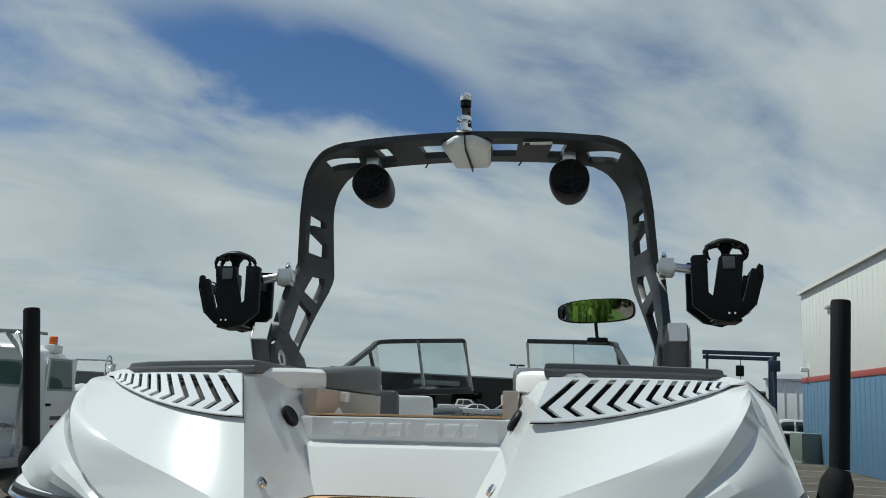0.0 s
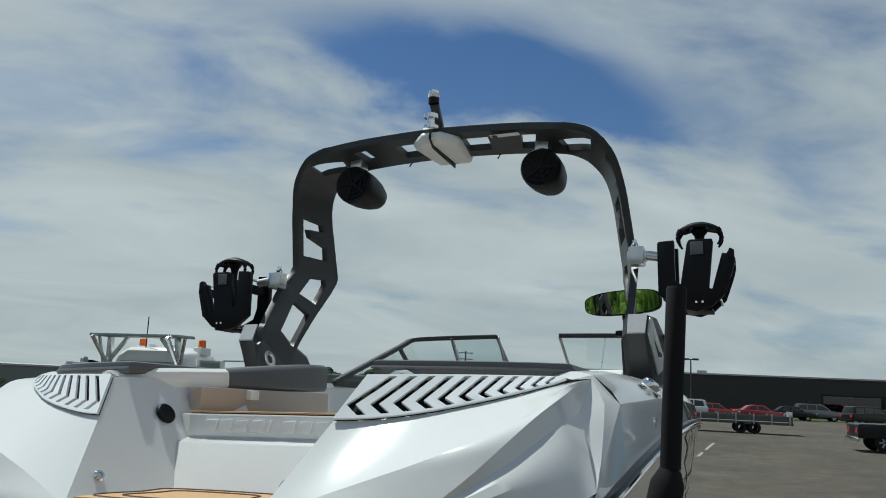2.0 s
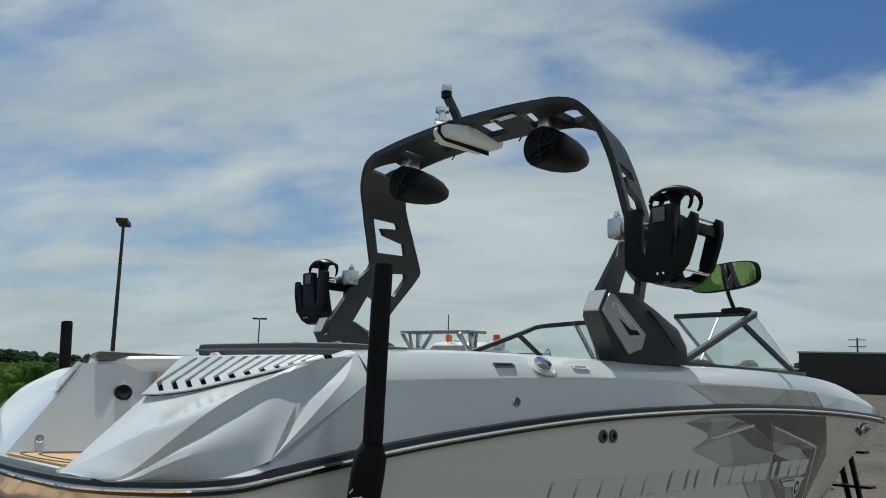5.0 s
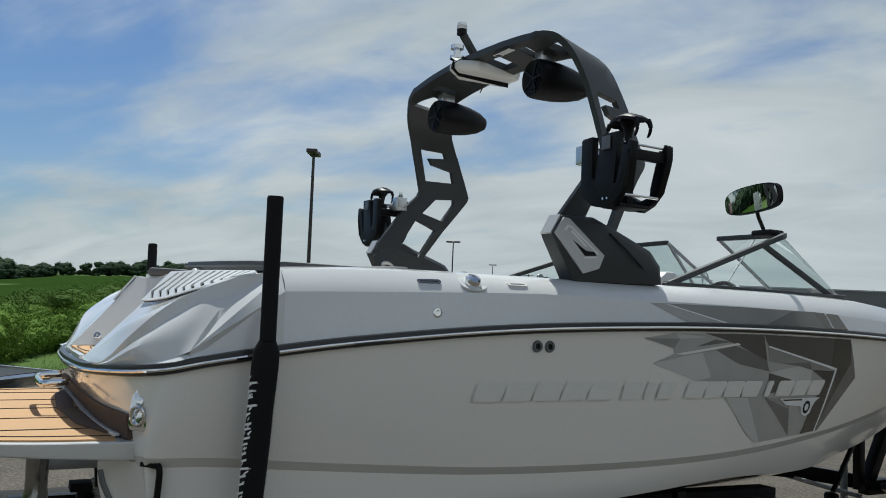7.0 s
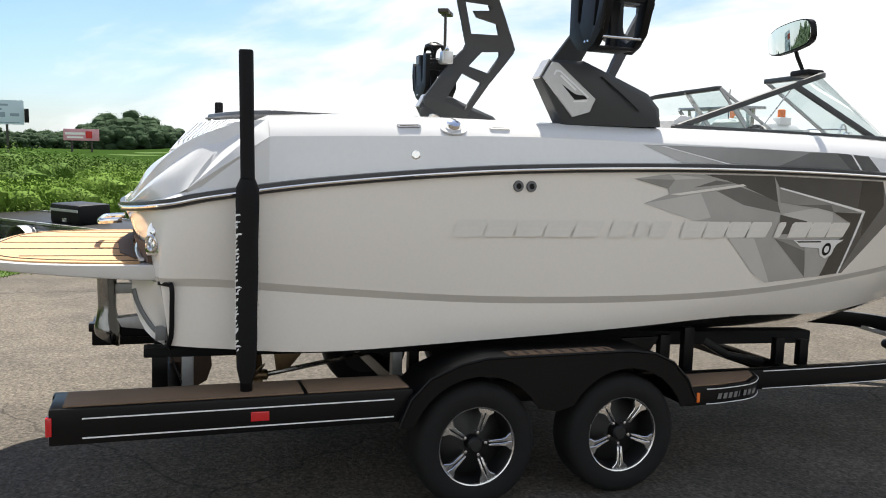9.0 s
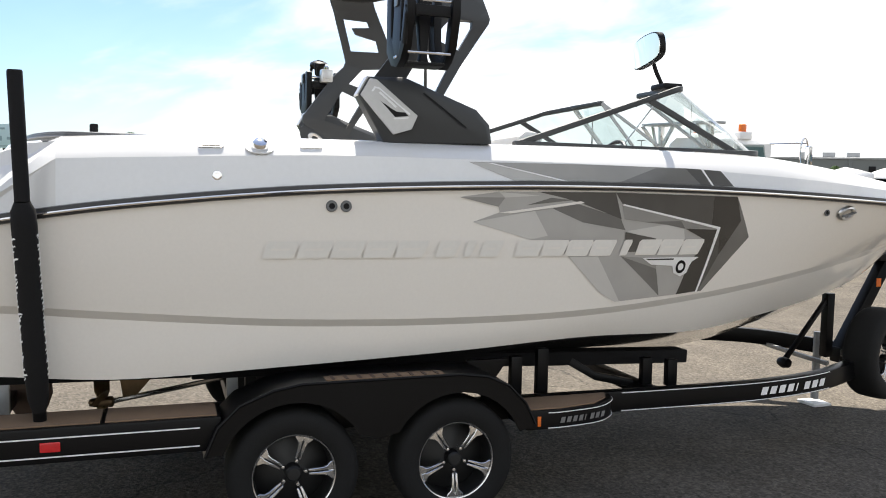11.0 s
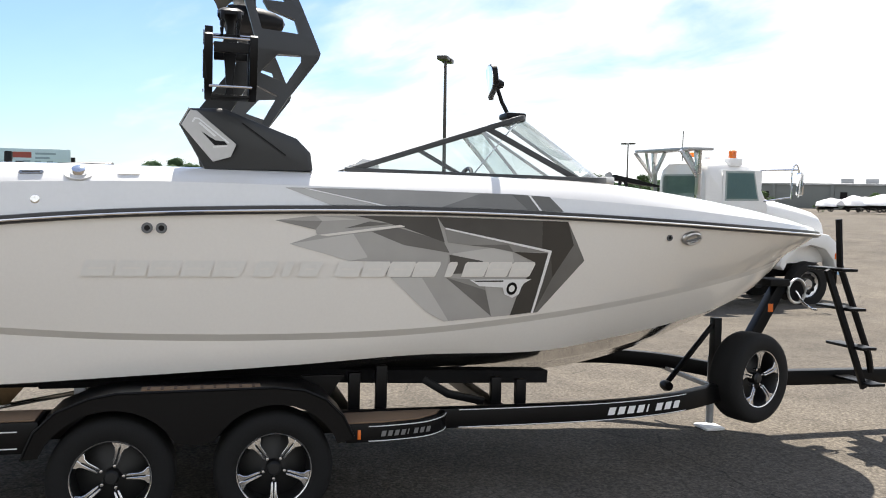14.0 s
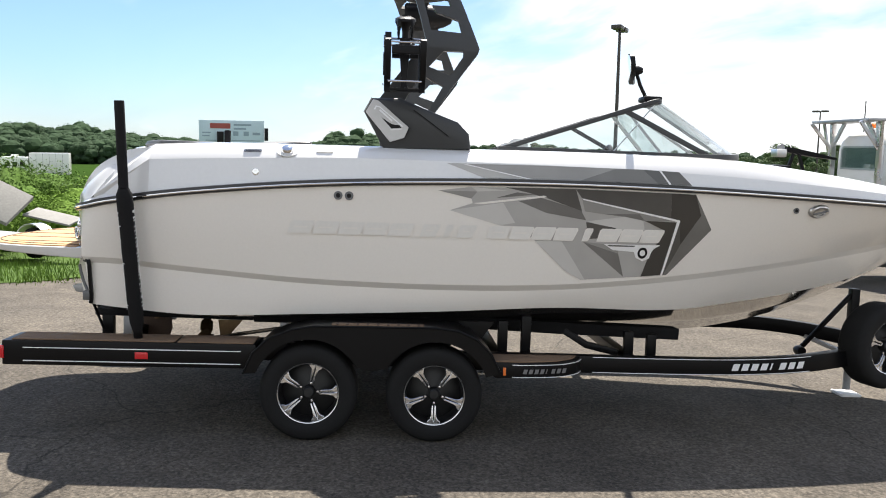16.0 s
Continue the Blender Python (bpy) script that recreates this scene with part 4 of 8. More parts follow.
windows = [
    [(Z(3.034), 2.265), (Z(3.024), 2.445), (Z(2.98), 2.465), (Z(2.972), 2.335), (Z(2.925), 2.365), (Z(2.885), 2.52), (Z(2.80), 2.545), (Z(2.80), 2.33)],
    [(Z(2.552), 2.32), (Z(2.664), 2.42), (Z(2.675), 2.56), (Z(2.64), 2.56), (Z(2.505), 2.475)],
    [(Z(2.269), 2.135), (Z(2.494), 2.27), (Z(2.428), 2.425), (Z(2.216), 2.31)],
    [(s_of_x(.885), 2.13), (s_of_x(.885), 2.26), (s_of_x(.72), 2.325), (s_of_x(.70), 2.19)],
    [(s_of_x(.585), 2.115), (s_of_x(.545), 2.285), (s_of_x(.465), 2.285), (s_of_x(.50), 2.115)],
    [(s_of_x(.30), 2.115), (s_of_x(.28), 2.275), (s_of_x(.14), 2.275), (s_of_x(.14), 2.115)],
]
frame_bm = thick_sheet(aft_chain + list(reversed(fore_chain)), windows, tower_pt, .040, step=(.05, 0), b=0.006)
mirrored(frame_bm)
for v in frame_bm.verts:
    if v.co.x < 0:
        v.co.x *= .972
    if v.co.z < 2.28:
        v.co.y = max(v.co.y, (1.985 if v.co.x < 0 else 1.935) + (2.224 - v.co.z) * .62)
tower = part("tower", frame_bm, CHARCOAL, boat, "charcoal cut-out wakeboard tower", angle=40)

for sgn in (1, -1):
    def side(bm):
        return bm if sgn == 1 else flip(bm)
    # foot pods
    pod_out = [(1.895, 2.224), (1.947, 2.319), (2.133, 2.322), (2.285, 2.262), (2.525, 2.176), (2.602, 2.10), (2.617, 2.0), (2.03, 1.985)]
    ahead = 0 if sgn == 1 else .05
    face = lambda y: 1.198 + .13 * (min(y, 2.25) - 1.9) - .05 * max(0, y - 2.30)
    fwd = lambda p: Vector((p[0], p[1] + ahead, p[2]))
    blade = [fwd((1.098, y, z)) for y, z in pod_out]
    inner = [fwd((1.070, y + (.03 if y < 2.2 else -.03), z - (.02 if z > 2.05 else 0))) for y, z in pod_out]
    shoulder = [fwd((face(y) - .012, y, z)) for y, z in pod_out]
    front = [fwd((face(y), y + dy, z + dz)) for (y, z), (dy, dz) in zip(pod_out, ((.008, .001), (.010, -.008), (0, -.03), (-.008, -.034), (-.02, -.034), (-.026, -.012), (-.016, 0), (.045, .004)))]
    pod = part("tower_pod", side(bevel(loft([inner, blade, shoulder, front]), .006, 2)), CHARCOAL, boat, "faceted charcoal tower foot")

    def on_pod(outline, lift, thick=.010):
        return loft([[fwd((face(y) + lift - thick, y, z)) for y, z in outline], [fwd((face(y) + lift, y, z)) for y, z in outline]])
    part("pod_plate", side(bevel(on_pod([(1.904, 2.225), (1.952, 2.308), (1.985, 2.304), (2.196, 2.128), (2.166, 2.058), (2.072, 2.028)], .006), .002, 1)), SILVER, pod, "silver badge plate")
    part("pod_groove", side(on_pod([(1.958, 2.244), (1.972, 2.268), (1.998, 2.264), (2.158, 2.136), (2.152, 2.130), (1.995, 2.256), (1.978, 2.258), (1.966, 2.240)], .0075, .004)), GEL_GREY, pod, "fine engraved line")
    part("pod_mark", side(on_pod([(2.008, 2.194), (2.050, 2.150), (2.080, 2.118), (2.148, 2.124), (2.132, 2.142), (2.085, 2.146), (2.060, 2.160)], .0085, .005)), BLACK, pod, "black arrow badge")
    part("pod_mark", side(on_pod([(2.070, 2.112), (2.076, 2.106), (2.146, 2.112), (2.150, 2.119)], .0085, .005)), ALU, pod, "bright badge edge")
    part("pod_mark", side(on_pod([(1.994, 2.236), (2.002, 2.244), (2.088, 2.172), (2.080, 2.164)], .008, .004)), GEL_GREY, pod, "grey lettering bar")
    cap = [blade[0], blade[1], shoulder[1], shoulder[0]]
    part("pod_cap", side(loft([[p + Vector((0, .004, -.004)) for p in cap], [p + Vector((.002, -.005, .004)) for p in cap]])), SILVER, pod, "silver pod cap")
    # thin black bar on the face paints the shade of a crease
    crease = bmesh.new()
    bar([fwd((face(y) + .001, y, z)) for y, z in ((2.225, 2.245), (2.33, 2.173), (2.463, 2.079))], .007, .004, crease, up=(1, 0, 0))
    part("pod_crease", side(crease), BLACK, pod, "black bar painting the shade of a crease")
    # inner bracket between the leg and the cockpit, with an oval badge
    bracket = part("leg_bracket", side(prism([(2.00, 1.99), (1.965, 2.10), (1.945, 2.20), (1.99, 2.235), (2.08, 2.205), (2.30, 2.10), (2.44, 2.035), (2.46, 1.99)], "x", 1.052, 1.078, .006)), CHARCOAL, pod)
    if sgn == 1:
        bracket.location.y = .06
    oval = lathe([(.020, 0), (.030, -.006), (.038, -.006), (.042, 0)], 20, "x", (0, 0, 0))
    for v in oval.verts:
        v.co.y *= 1.6
    bmesh.ops.transform(oval, matrix=Matrix.Translation((1.051, 2.07, 2.12)) @ Matrix.Rotation(radians(-35), 4, "X"), verts=oval.verts)
    part("bracket_badge", side(oval), ALU, bracket, "bright oval badge")

    # tower speaker
    spk = part("tower_speaker", side(lathe([(0, 2.172), (.085, 2.172), (.106, 2.160), (.116, 2.175), (.119, 2.22), (.116, 2.32), (.102, 2.42), (.078, 2.51), (.045, 2.57), (0, 2.59)], 32, "y", (.595, 0, 3.20))), BLACK, boat, "black bullet tower speaker")
    grille = bmesh.new()
    for r in (.03, .058, .085):
        lathe([(r - .006, 2.168), (r + .006, 2.164), (r + .006, 2.170)], 24, "y", (.595, 0, 3.20), grille)
    for k in range(5):
        a = k * 2 * math.pi / 5
        bar([(.595, 2.166, 3.20), (.595 + .1 * math.cos(a), 2.164, 3.20 + .1 * math.sin(a))], .012, .006, grille, up=(0, 1, 0))
    part("grille", side(grille), BLACK, spk, "spoked speaker grille")
    part("speaker_clamp", side(box((.555, 2.20, 3.30), (.635, 2.30, 3.385), .01)), ALU, spk, "grey speaker clamp")

    # board rack
    rack = part("board_rack", side(box((1.37, 2.06, 2.346), (1.50, 2.25, 2.362), .004)), BLACK, boat, "black wakeboard rack on the tower")
    for y0 in (2.021, 2.243):
        fork = [(1.243, 2.692), (1.252, 2.702), (1.327, 2.706), (1.327, 2.498), (1.352, 2.478), (1.390, 2.690), (1.402, 2.705), (1.510, 2.705), (1.516, 2.690), (1.488, 2.455), (1.503, 2.450), (1.556, 2.630), (1.578, 2.626),
                (1.594, 2.655), (1.614, 2.642), (1.614, 2.58), (1.600, 2.53), (1.560, 2.42), (1.50, 2.365), (1.43, 2.338), (1.33, 2.358), (1.242, 2.43)]
        if y0 > 2.1:
            fork = fork[:4] + [(1.350, 2.430), (1.43, 2.392), (1.50, 2.410)] + fork[10:]
        part("rack_fork", side(prism(fork, "y", y0 + .004, y0 + .044, .004)), BLACK, rack, "black forked rack plate")
        if y0 > 2.1:
            continue
        part("fork_plate", side(box((1.405, y0 - .004, 2.625), (1.468, y0 + .002, 2.692), .002)), CHARCOAL_L, rack, "small grey badge")
        for bx in (1.425, 1.455):
            part("fork_bolt", side(lathe([(0, -.006), (.006, -.006), (.007, 0)], 8, "y", (bx, y0, 2.385))), CHROME, rack)
    part("cross_bar", side(box((1.572, 2.07, 2.560), (1.600, 2.244, 2.612), .006)), BLACK, rack)
    part("cross_bar", side(box((1.262, 2.07, 2.575), (1.292, 2.244, 2.630), .006)), BLACK, rack)
    part("pad_strip", side(tube([(1.592, 2.03, 2.60), (1.596, 2.03, 2.56), (1.560, 2.03, 2.43)], .012, None, 6)), RUBBER, rack)
    dagger = loft([[(1.446 + a * w, 2.152 + b * d, z) for a, b in ((-1, -1), (1, -1), (1, 1), (-1, 1))] for w, d, z in ((.030, .024, 2.362), (.022, .017, 2.40), (.030, .026, 2.52), (.034, .036, 2.62), (.030, .034, 2.675))])
    part("rack_column", side(bevel(dagger, .006)), BLACK, rack)
    part("rack_neck", side(lathe([(0, 2.67), (.022, 2.67), (.020, 2.71), (.026, 2.745), (.048, 2.775), (.040, 2.795), (0, 2.795)], 16, "z", (1.446, 2.152, 0))), BLACK, rack)
    cap_line = [(.110, 0), (.104, .034), (.080, .056), (.03, .066), (-.03, .066), (-.080, .056), (-.104, .034), (-.110, 0), (-.104, -.034), (-.080, -.056), (-.03, -.066), (.03, -.066), (.080, -.056), (.104, -.034)]
    cap_holes = [[(hx * .052 + .030 * math.cos(a), .028 * math.sin(a)) for a in [k * math.pi / 5 for k in range(10)]] for hx in (-1, 1)]
    part("rack_claw", side(thick_sheet(cap_line, cap_holes, lambda u, v, h: Vector((1.446 + u, 2.152 + v, 2.812 - 3.4 * u * u - 5.0 * v * v + h)), .016, step=(.03, .03), b=.002)), BLACK, rack, "black winged claw")
    for hx in (-1, 1):
        for hy in (-1, 1):
            hook = tube(smooth_line([(1.446 + hx * .092, 2.152 + hy * .040, 2.775), (1.446 + hx * .107, 2.152 + hy * .042, 2.745), (1.446 + hx * .104, 2.152 + hy * .042, 2.712), (1.446 + hx * .090, 2.152 + hy * .040, 2.690)], 4), .014, None, 6, scales=[1 - .05 * k for k in range(13)])
            part("claw_hook", side(hook), BLACK, rack)
    for rx, rz0, rr in ((1.592, 2.632, .006), (1.27, 2.660, .008), (1.455, 2.672, .007), (1.54, 2.398, .007), (1.36, 2.366, .007)):
        part("rack_rod", side(tube([(rx, 2.05, rz0), (rx, 2.262, rz0)], rr, None, 8)), CHROME, rack, "bright cross rod")
    clamp_bm = box((1.085, 2.11, 2.605), (1.165, 2.20, 2.705), .01)
    box((1.075, 2.125, 2.628), (1.175, 2.185, 2.682), .006, clamp_bm)
    clamp = part("rack_clamp", side(clamp_bm), ALU, rack, "cast aluminium rack clamp")
    part("rack_arm", side(tube([(1.16, 2.155, 2.66), (1.26, 2.155, 2.645)], .026, k=12)), ALU, rack)
    if sgn == -1:
        rack.location = (.040, 0, -.045)
    part("clamp_knob", side(lathe([(0, 2.70), (.018, 2.70), (.02, 2.72), (.012, 2.73), (.012, 2.745), (0, 2.75)], 12, "z", (1.115, 2.155, 0))), CHROME, rack)

# tower centre: tow pod with a dark stripe, tow knob, mast light, sticker
pod_c = loft([[(-.145 * f, 2.20 + a * .22, z), (-.06 * f, 2.20 - .235 * g, z + .0), (.06 * f, 2.20 - .235 * g, z), (.145 * f, 2.20 + a * .22, z), (.115 * f, 2.40, z), (-.115 * f, 2.40, z)] for f, g, a, z in ((.86, .86, -.55, 3.340), (1.0, 1.0, -.6, 3.366), (1.0, 1.0, -.6, 3.395), (.9, .95, -.55, 3.41))])
centre = part("tow_pod", bevel(pod_c, .012), VINYL_W, boat, "cream tow pod with a dark stripe")
part("pod_stripe", bar([(0.004, 1.975, 3.402), (0.004, 1.962, 3.372), (0.004, 2.0, 3.344), (0.004, 2.38, 3.334)], .048, .006, up=(1, 0, 0)), BLACK, centre, "black centre stripe")
part("tow_knob", lathe([(0, 3.43), (.045, 3.43), (.045, 3.45), (.022, 3.46), (.022, 3.485), (.042, 3.495), (.042, 3.52), (.02, 3.53), (0, 3.53)], 20, "z", (-.005, 1.985, 0)), CHROME, centre, "steel tow knob")
mast = part("mast", bar([(0, 2.13, 3.44), (0, 2.10, 3.50), (0, 2.02, 3.60)], .035, .05, up=(1, 0, 0), b=.006), CHARCOAL, boat, "bent charcoal light mast")
part("light_base", lathe([(0, 3.595), (.032, 3.595), (.032, 3.63), (0, 3.63)], 20, "z", (0, 2.012, 0)), BLACK, mast)
part("light_lens", lathe([(0, 3.63), (.034, 3.63), (.034, 3.655), (0, 3.655)], 20, "z", (0, 2.012, 0)), WHITE, mast, "white anchor light")
part("light_cap", lathe([(0, 3.655), (.030, 3.655), (.030, 3.672), (.02, 3.678), (0, 3.68)], 20, "z", (0, 2.012, 0)), CHROME, mast)
part("sticker", prism([(.33, 2.05), (.50, 2.05), (.50, 2.095), (.33, 2.095)], "z", 3.378, 3.3805), WHITE, tower, "white label on the tower")
part("sticker_bar", prism([(.34, 2.055), (.37, 2.055), (.37, 2.09), (.34, 2.09)], "z", 3.376, 3.378), BLACK, tower)
for x in (-.28, .30):
    part("wire_end", tube([(x, 2.34, 3.40), (x + .005, 2.35, 3.36), (x - .01, 2.345, 3.335)], .005, None, 5), BLACK, tower)

# deck hardware, starboard and port
for sgn in (1, -1):
    def side(bm):
        return bm if sgn == 1 else flip(bm)
    part("bolt_light", side(lathe([(0, 0), (.022, 0), (.026, .004), (.022, .012), (.012, .014), (0, .010)], 18, "x", (1.294, 1.2, 1.80))), CHROME, boat, "chrome push-pull fitting")
    slope = Vector((.6, 0, .8))

    def coaming_at(y, d, h=0.0):
        """A place on the coaming's lower slope, d up along it, h off it."""
        r = at_station(rail_line, y)
        low = Vector((r.x - .045, y, crease_z(y) * .55 + top_z(y) * .45))
        return low + Vector((-.8, 0, .6)) * d + slope * h

    def on_coaming(bm, y, d):
        turn = Vector((0, 0, 1)).rotation_difference(slope).to_matrix().to_4x4()
        bmesh.ops.transform(bm, matrix=Matrix.Translation(coaming_at(y, d)) @ turn, verts=bm.verts)
        return side(bm)
    knob = lathe([(0, .034), (.020, .032), (.034, .026), (.040, .012), (.038, -.01), (0, -.01)], 24, "z", (0, 0, 0))
    cleat = part("pop_up_cleat", on_coaming(knob, 1.40, .014), CHROME, boat, "chrome pull-up cleat")
    dish = lathe([(0, -.004), (.034, -.003), (.044, -.001), (.050, .0008), (.053, -.0005), (.055, -.006)], 28, "z", (0, 0, 0))
    for v in dish.verts:
        v.co.y *= 1.35
    part("cleat_dish", on_coaming(dish, 1.40, .008), GEL, cleat, "scooped white dish")
    for y0, y1, mat, label in ((1.115, 1.232, CHROME_DARK, "slim steel deck vent"), (1.59, 1.70, GEL_BAND, "slim grey deck vent")):
        plate_bm = thick_sheet([(y0, 0), (y0 + .008, -.006), (y1 - .008, -.006), (y1, 0), (y1, .014), (y1 - .008, .02), (y0 + .008, .02), (y0, .014)], (), lambda u, v, h: coaming_at(u, v + .004, h + .002), .006, step=(.05, 0))
        vent_ob = part("deck_vent", side(plate_bm), mat, boat, label)
        slit = thick_sheet([(y0 + .015, .004), (y1 - .015, .004), (y1 - .015, .010), (y0 + .015, .010)], (), lambda u, v, h: coaming_at(u, v + .004, h + .006), .002, step=(.05, 0))
        part("vent_slit", side(slit), BLACK if mat is CHROME_DARK else SILVER, vent_ob)
    for y0 in (1.742, 1.814):
        ring = part("drain", side(lathe([(.013, 0), (.026, 0), (.029, .004), (.026, .010), (.015, .010)], 20, "x", (side_x(y0, 1.663) - .001, y0, 1.663))), CHARCOAL_L, boat, "round dark steel drain fitting")
        part("drain_hole", side(lathe([(0, .002), (.016, .002), (.016, .006), (0, .006)], 16, "x", (side_x(y0, 1.663) - .001, y0, 1.663))), BLACK, ring)
    oval = lathe([(0, .004), (.026, .004), (.030, .016), (.040, .020), (.048, .014), (.052, .0), (0, -.01)], 24, "x", (0, 0, 0))
    for v in oval.verts:
        v.co.y *= 1.65
    flare = Vector((1, 0, 0)).rotation_difference(Vector((1, .2, -.5))).to_matrix().to_4x4()
    bmesh.ops.transform(oval, matrix=Matrix.Translation((side_x(5.12, 1.655) + .004, 5.12, 1.655)) @ flare, verts=oval.verts)
    oval = part("docking_light", side(oval), ALU, boat, "oval chrome docking light")
    slat = bar([(side_x(5.12, 1.655) + .026, 5.07, 1.632), (side_x(5.12, 1.655) + .034, 5.17, 1.660)], .012, .014, up=(1, 0, 0), b=.003)
    part("light_bar", side(slat), CHARCOAL_L, oval, "slanted dark bar")
    part("drain", side(lathe([(.01, 0), (.02, 0), (.022, .004), (.02, .008), (.012, .008)], 18, "x", (side_x(4.94, 1.655), 4.94, 1.655))), CHARCOAL_L, boat, "small dark drain")
    part("drain_hole", side(lathe([(0, .0), (.012, .0), (.012, .005), (0, .005)], 14, "x", (side_x(4.94, 1.655), 4.94, 1.655))), BLACK, boat)
    # stern tie eye and grab handle
    turn = Matrix.Translation((1.112, .012, 1.372)) @ Matrix.Rotation(radians(46), 4, "Z") @ Matrix.Rotation(radians(-10), 4, "X")
    base = prism([(-.030, -.078), (.030, -.078), (.046, -.05), (.046, .05), (.030, .078), (-.030, .078), (-.046, .05), (-.046, -.05)], "y", -.012, .030, .006)
    bmesh.ops.transform(base, matrix=turn, verts=base.verts)
    plate = part("stern_eye", side(base), CHROME, boat, "chrome stern tie eye")
    loop = tube([(.028 * math.cos(a), -.022 - .010 * math.sin(a), -.022 + .034 * math.sin(a)) for a in [k * math.pi / 8 for k in range(16)]], .008, k=8, closed=True)
    bmesh.ops.transform(loop, matrix=turn, verts=loop.verts)
    part("eye_ring", side(loop), CHROME, plate)
    boss = lathe([(0, -.028), (.016, -.026), (.022, -.016), (.022, -.008), (0, -.008)], 16, "y", (0, 0, .034))
    bmesh.ops.transform(boss, matrix=turn, verts=boss.verts)
    part("eye_boss", side(boss), CHROME, plate)
    part("stern_lens", side(box((1.02, .0, 1.455), (1.10, .014, 1.475), .004)), SILVER, boat, "small stern lens")
handle = bmesh.new()
tube(smooth_line([(-.22, -.17, 1.40), (-.22, -.25, 1.395), (-.18, -.285, 1.39), (.18, -.285, 1.39), (.22, -.25, 1.395), (.22, -.17, 1.40)], 5), .016, handle, 10)
part("stern_handle", handle, CHROME, boat, "chrome stern grab handle")

# swim platform
plat = [(p.x, p.y) for p in smooth_line([(0, -.885, 0), (.42, -.86, 0), (.72, -.79, 0), (.925, -.63, 0), (1.03, -.36, 0), (1.062, -.05, 0)], 4)] + [(1.06, .055), (0, .055)]
edge = [(x, y) for x, y in plat] + [(-x, y) for x, y in reversed(plat[1:-1])]
slab = prism(edge, "z", 1.165, 1.244, .012, segments=3)
for v in slab.verts:
    f = (v.co.z - 1.165) / .079
    v.co.x *= .972 + .020 * f
    if v.co.y < 0:
        v.co.y *= .965 + .028 * f
        v.co.z += .032 * (1 - f) * min(1, -v.co.y / .6)
platform = part("swim_platform", slab, GEL, boat, "white swim platform with a slanted edge")
shrink = [(x * .955, -.03 + (y + .03) * .955) for x, y in plat]
shrink_edge = [(x, y) for x, y in shrink] + [(-x, y) for x, y in reversed(shrink[1:-1])]
part("platform_foam", prism([(x, min(y, -.06)) for x, y in shrink_edge], "z", 1.244, 1.252, .003), TEAK, platform, "tan foam platform decking")
lines = bmesh.new()
for k in range(5):
    x = -.72 + k * .36
    y0 = -.865 + .42 * abs(x) ** 2.4
    bar([(x, y0 + .06, 1.2535), (x, -.10, 1.2535)], .008, .004, lines)
loop = [Vector((x * .88, -.05 + (y + .03) * .90, 1.2535)) for x, y in plat[:-2]]
bar([Vector((-p.x, p.y, p.z)) for p in reversed(loop[1:])] + loop, .008, .004, lines)
part("platform_seam", lines, TEAK_LINE, platform, "dark foam seams")
part("platform_pad", prism([(x * .98, y) for x, y in ((0, -.20), (.6, -.165), (.88, -.085), (1.02, .02), (1.05, .05), (.90, .0), (.6, -.085), (0, -.12), (-.6, -.085), (-.9, .0), (-1.05, .05), (-1.02, .02), (-.88, -.085), (-.6, -.165))], "z", 1.2525, 1.262, .003), TEAK_DARK, platform, "dark brown foam pad")
def transom_pt(x, z, off):
    """A place on the transom face, a little aft of it."""
    i = min(range(3 * STEPS + 4), key=lambda k: abs(rail_line[k].x - x))
    t = (rail_line[i].z - z) / (rail_line[i].z - knuckle_line[i].z)
    return Vector((x, rail_line[i].lerp(knuckle_line[i], t).y - off, z))


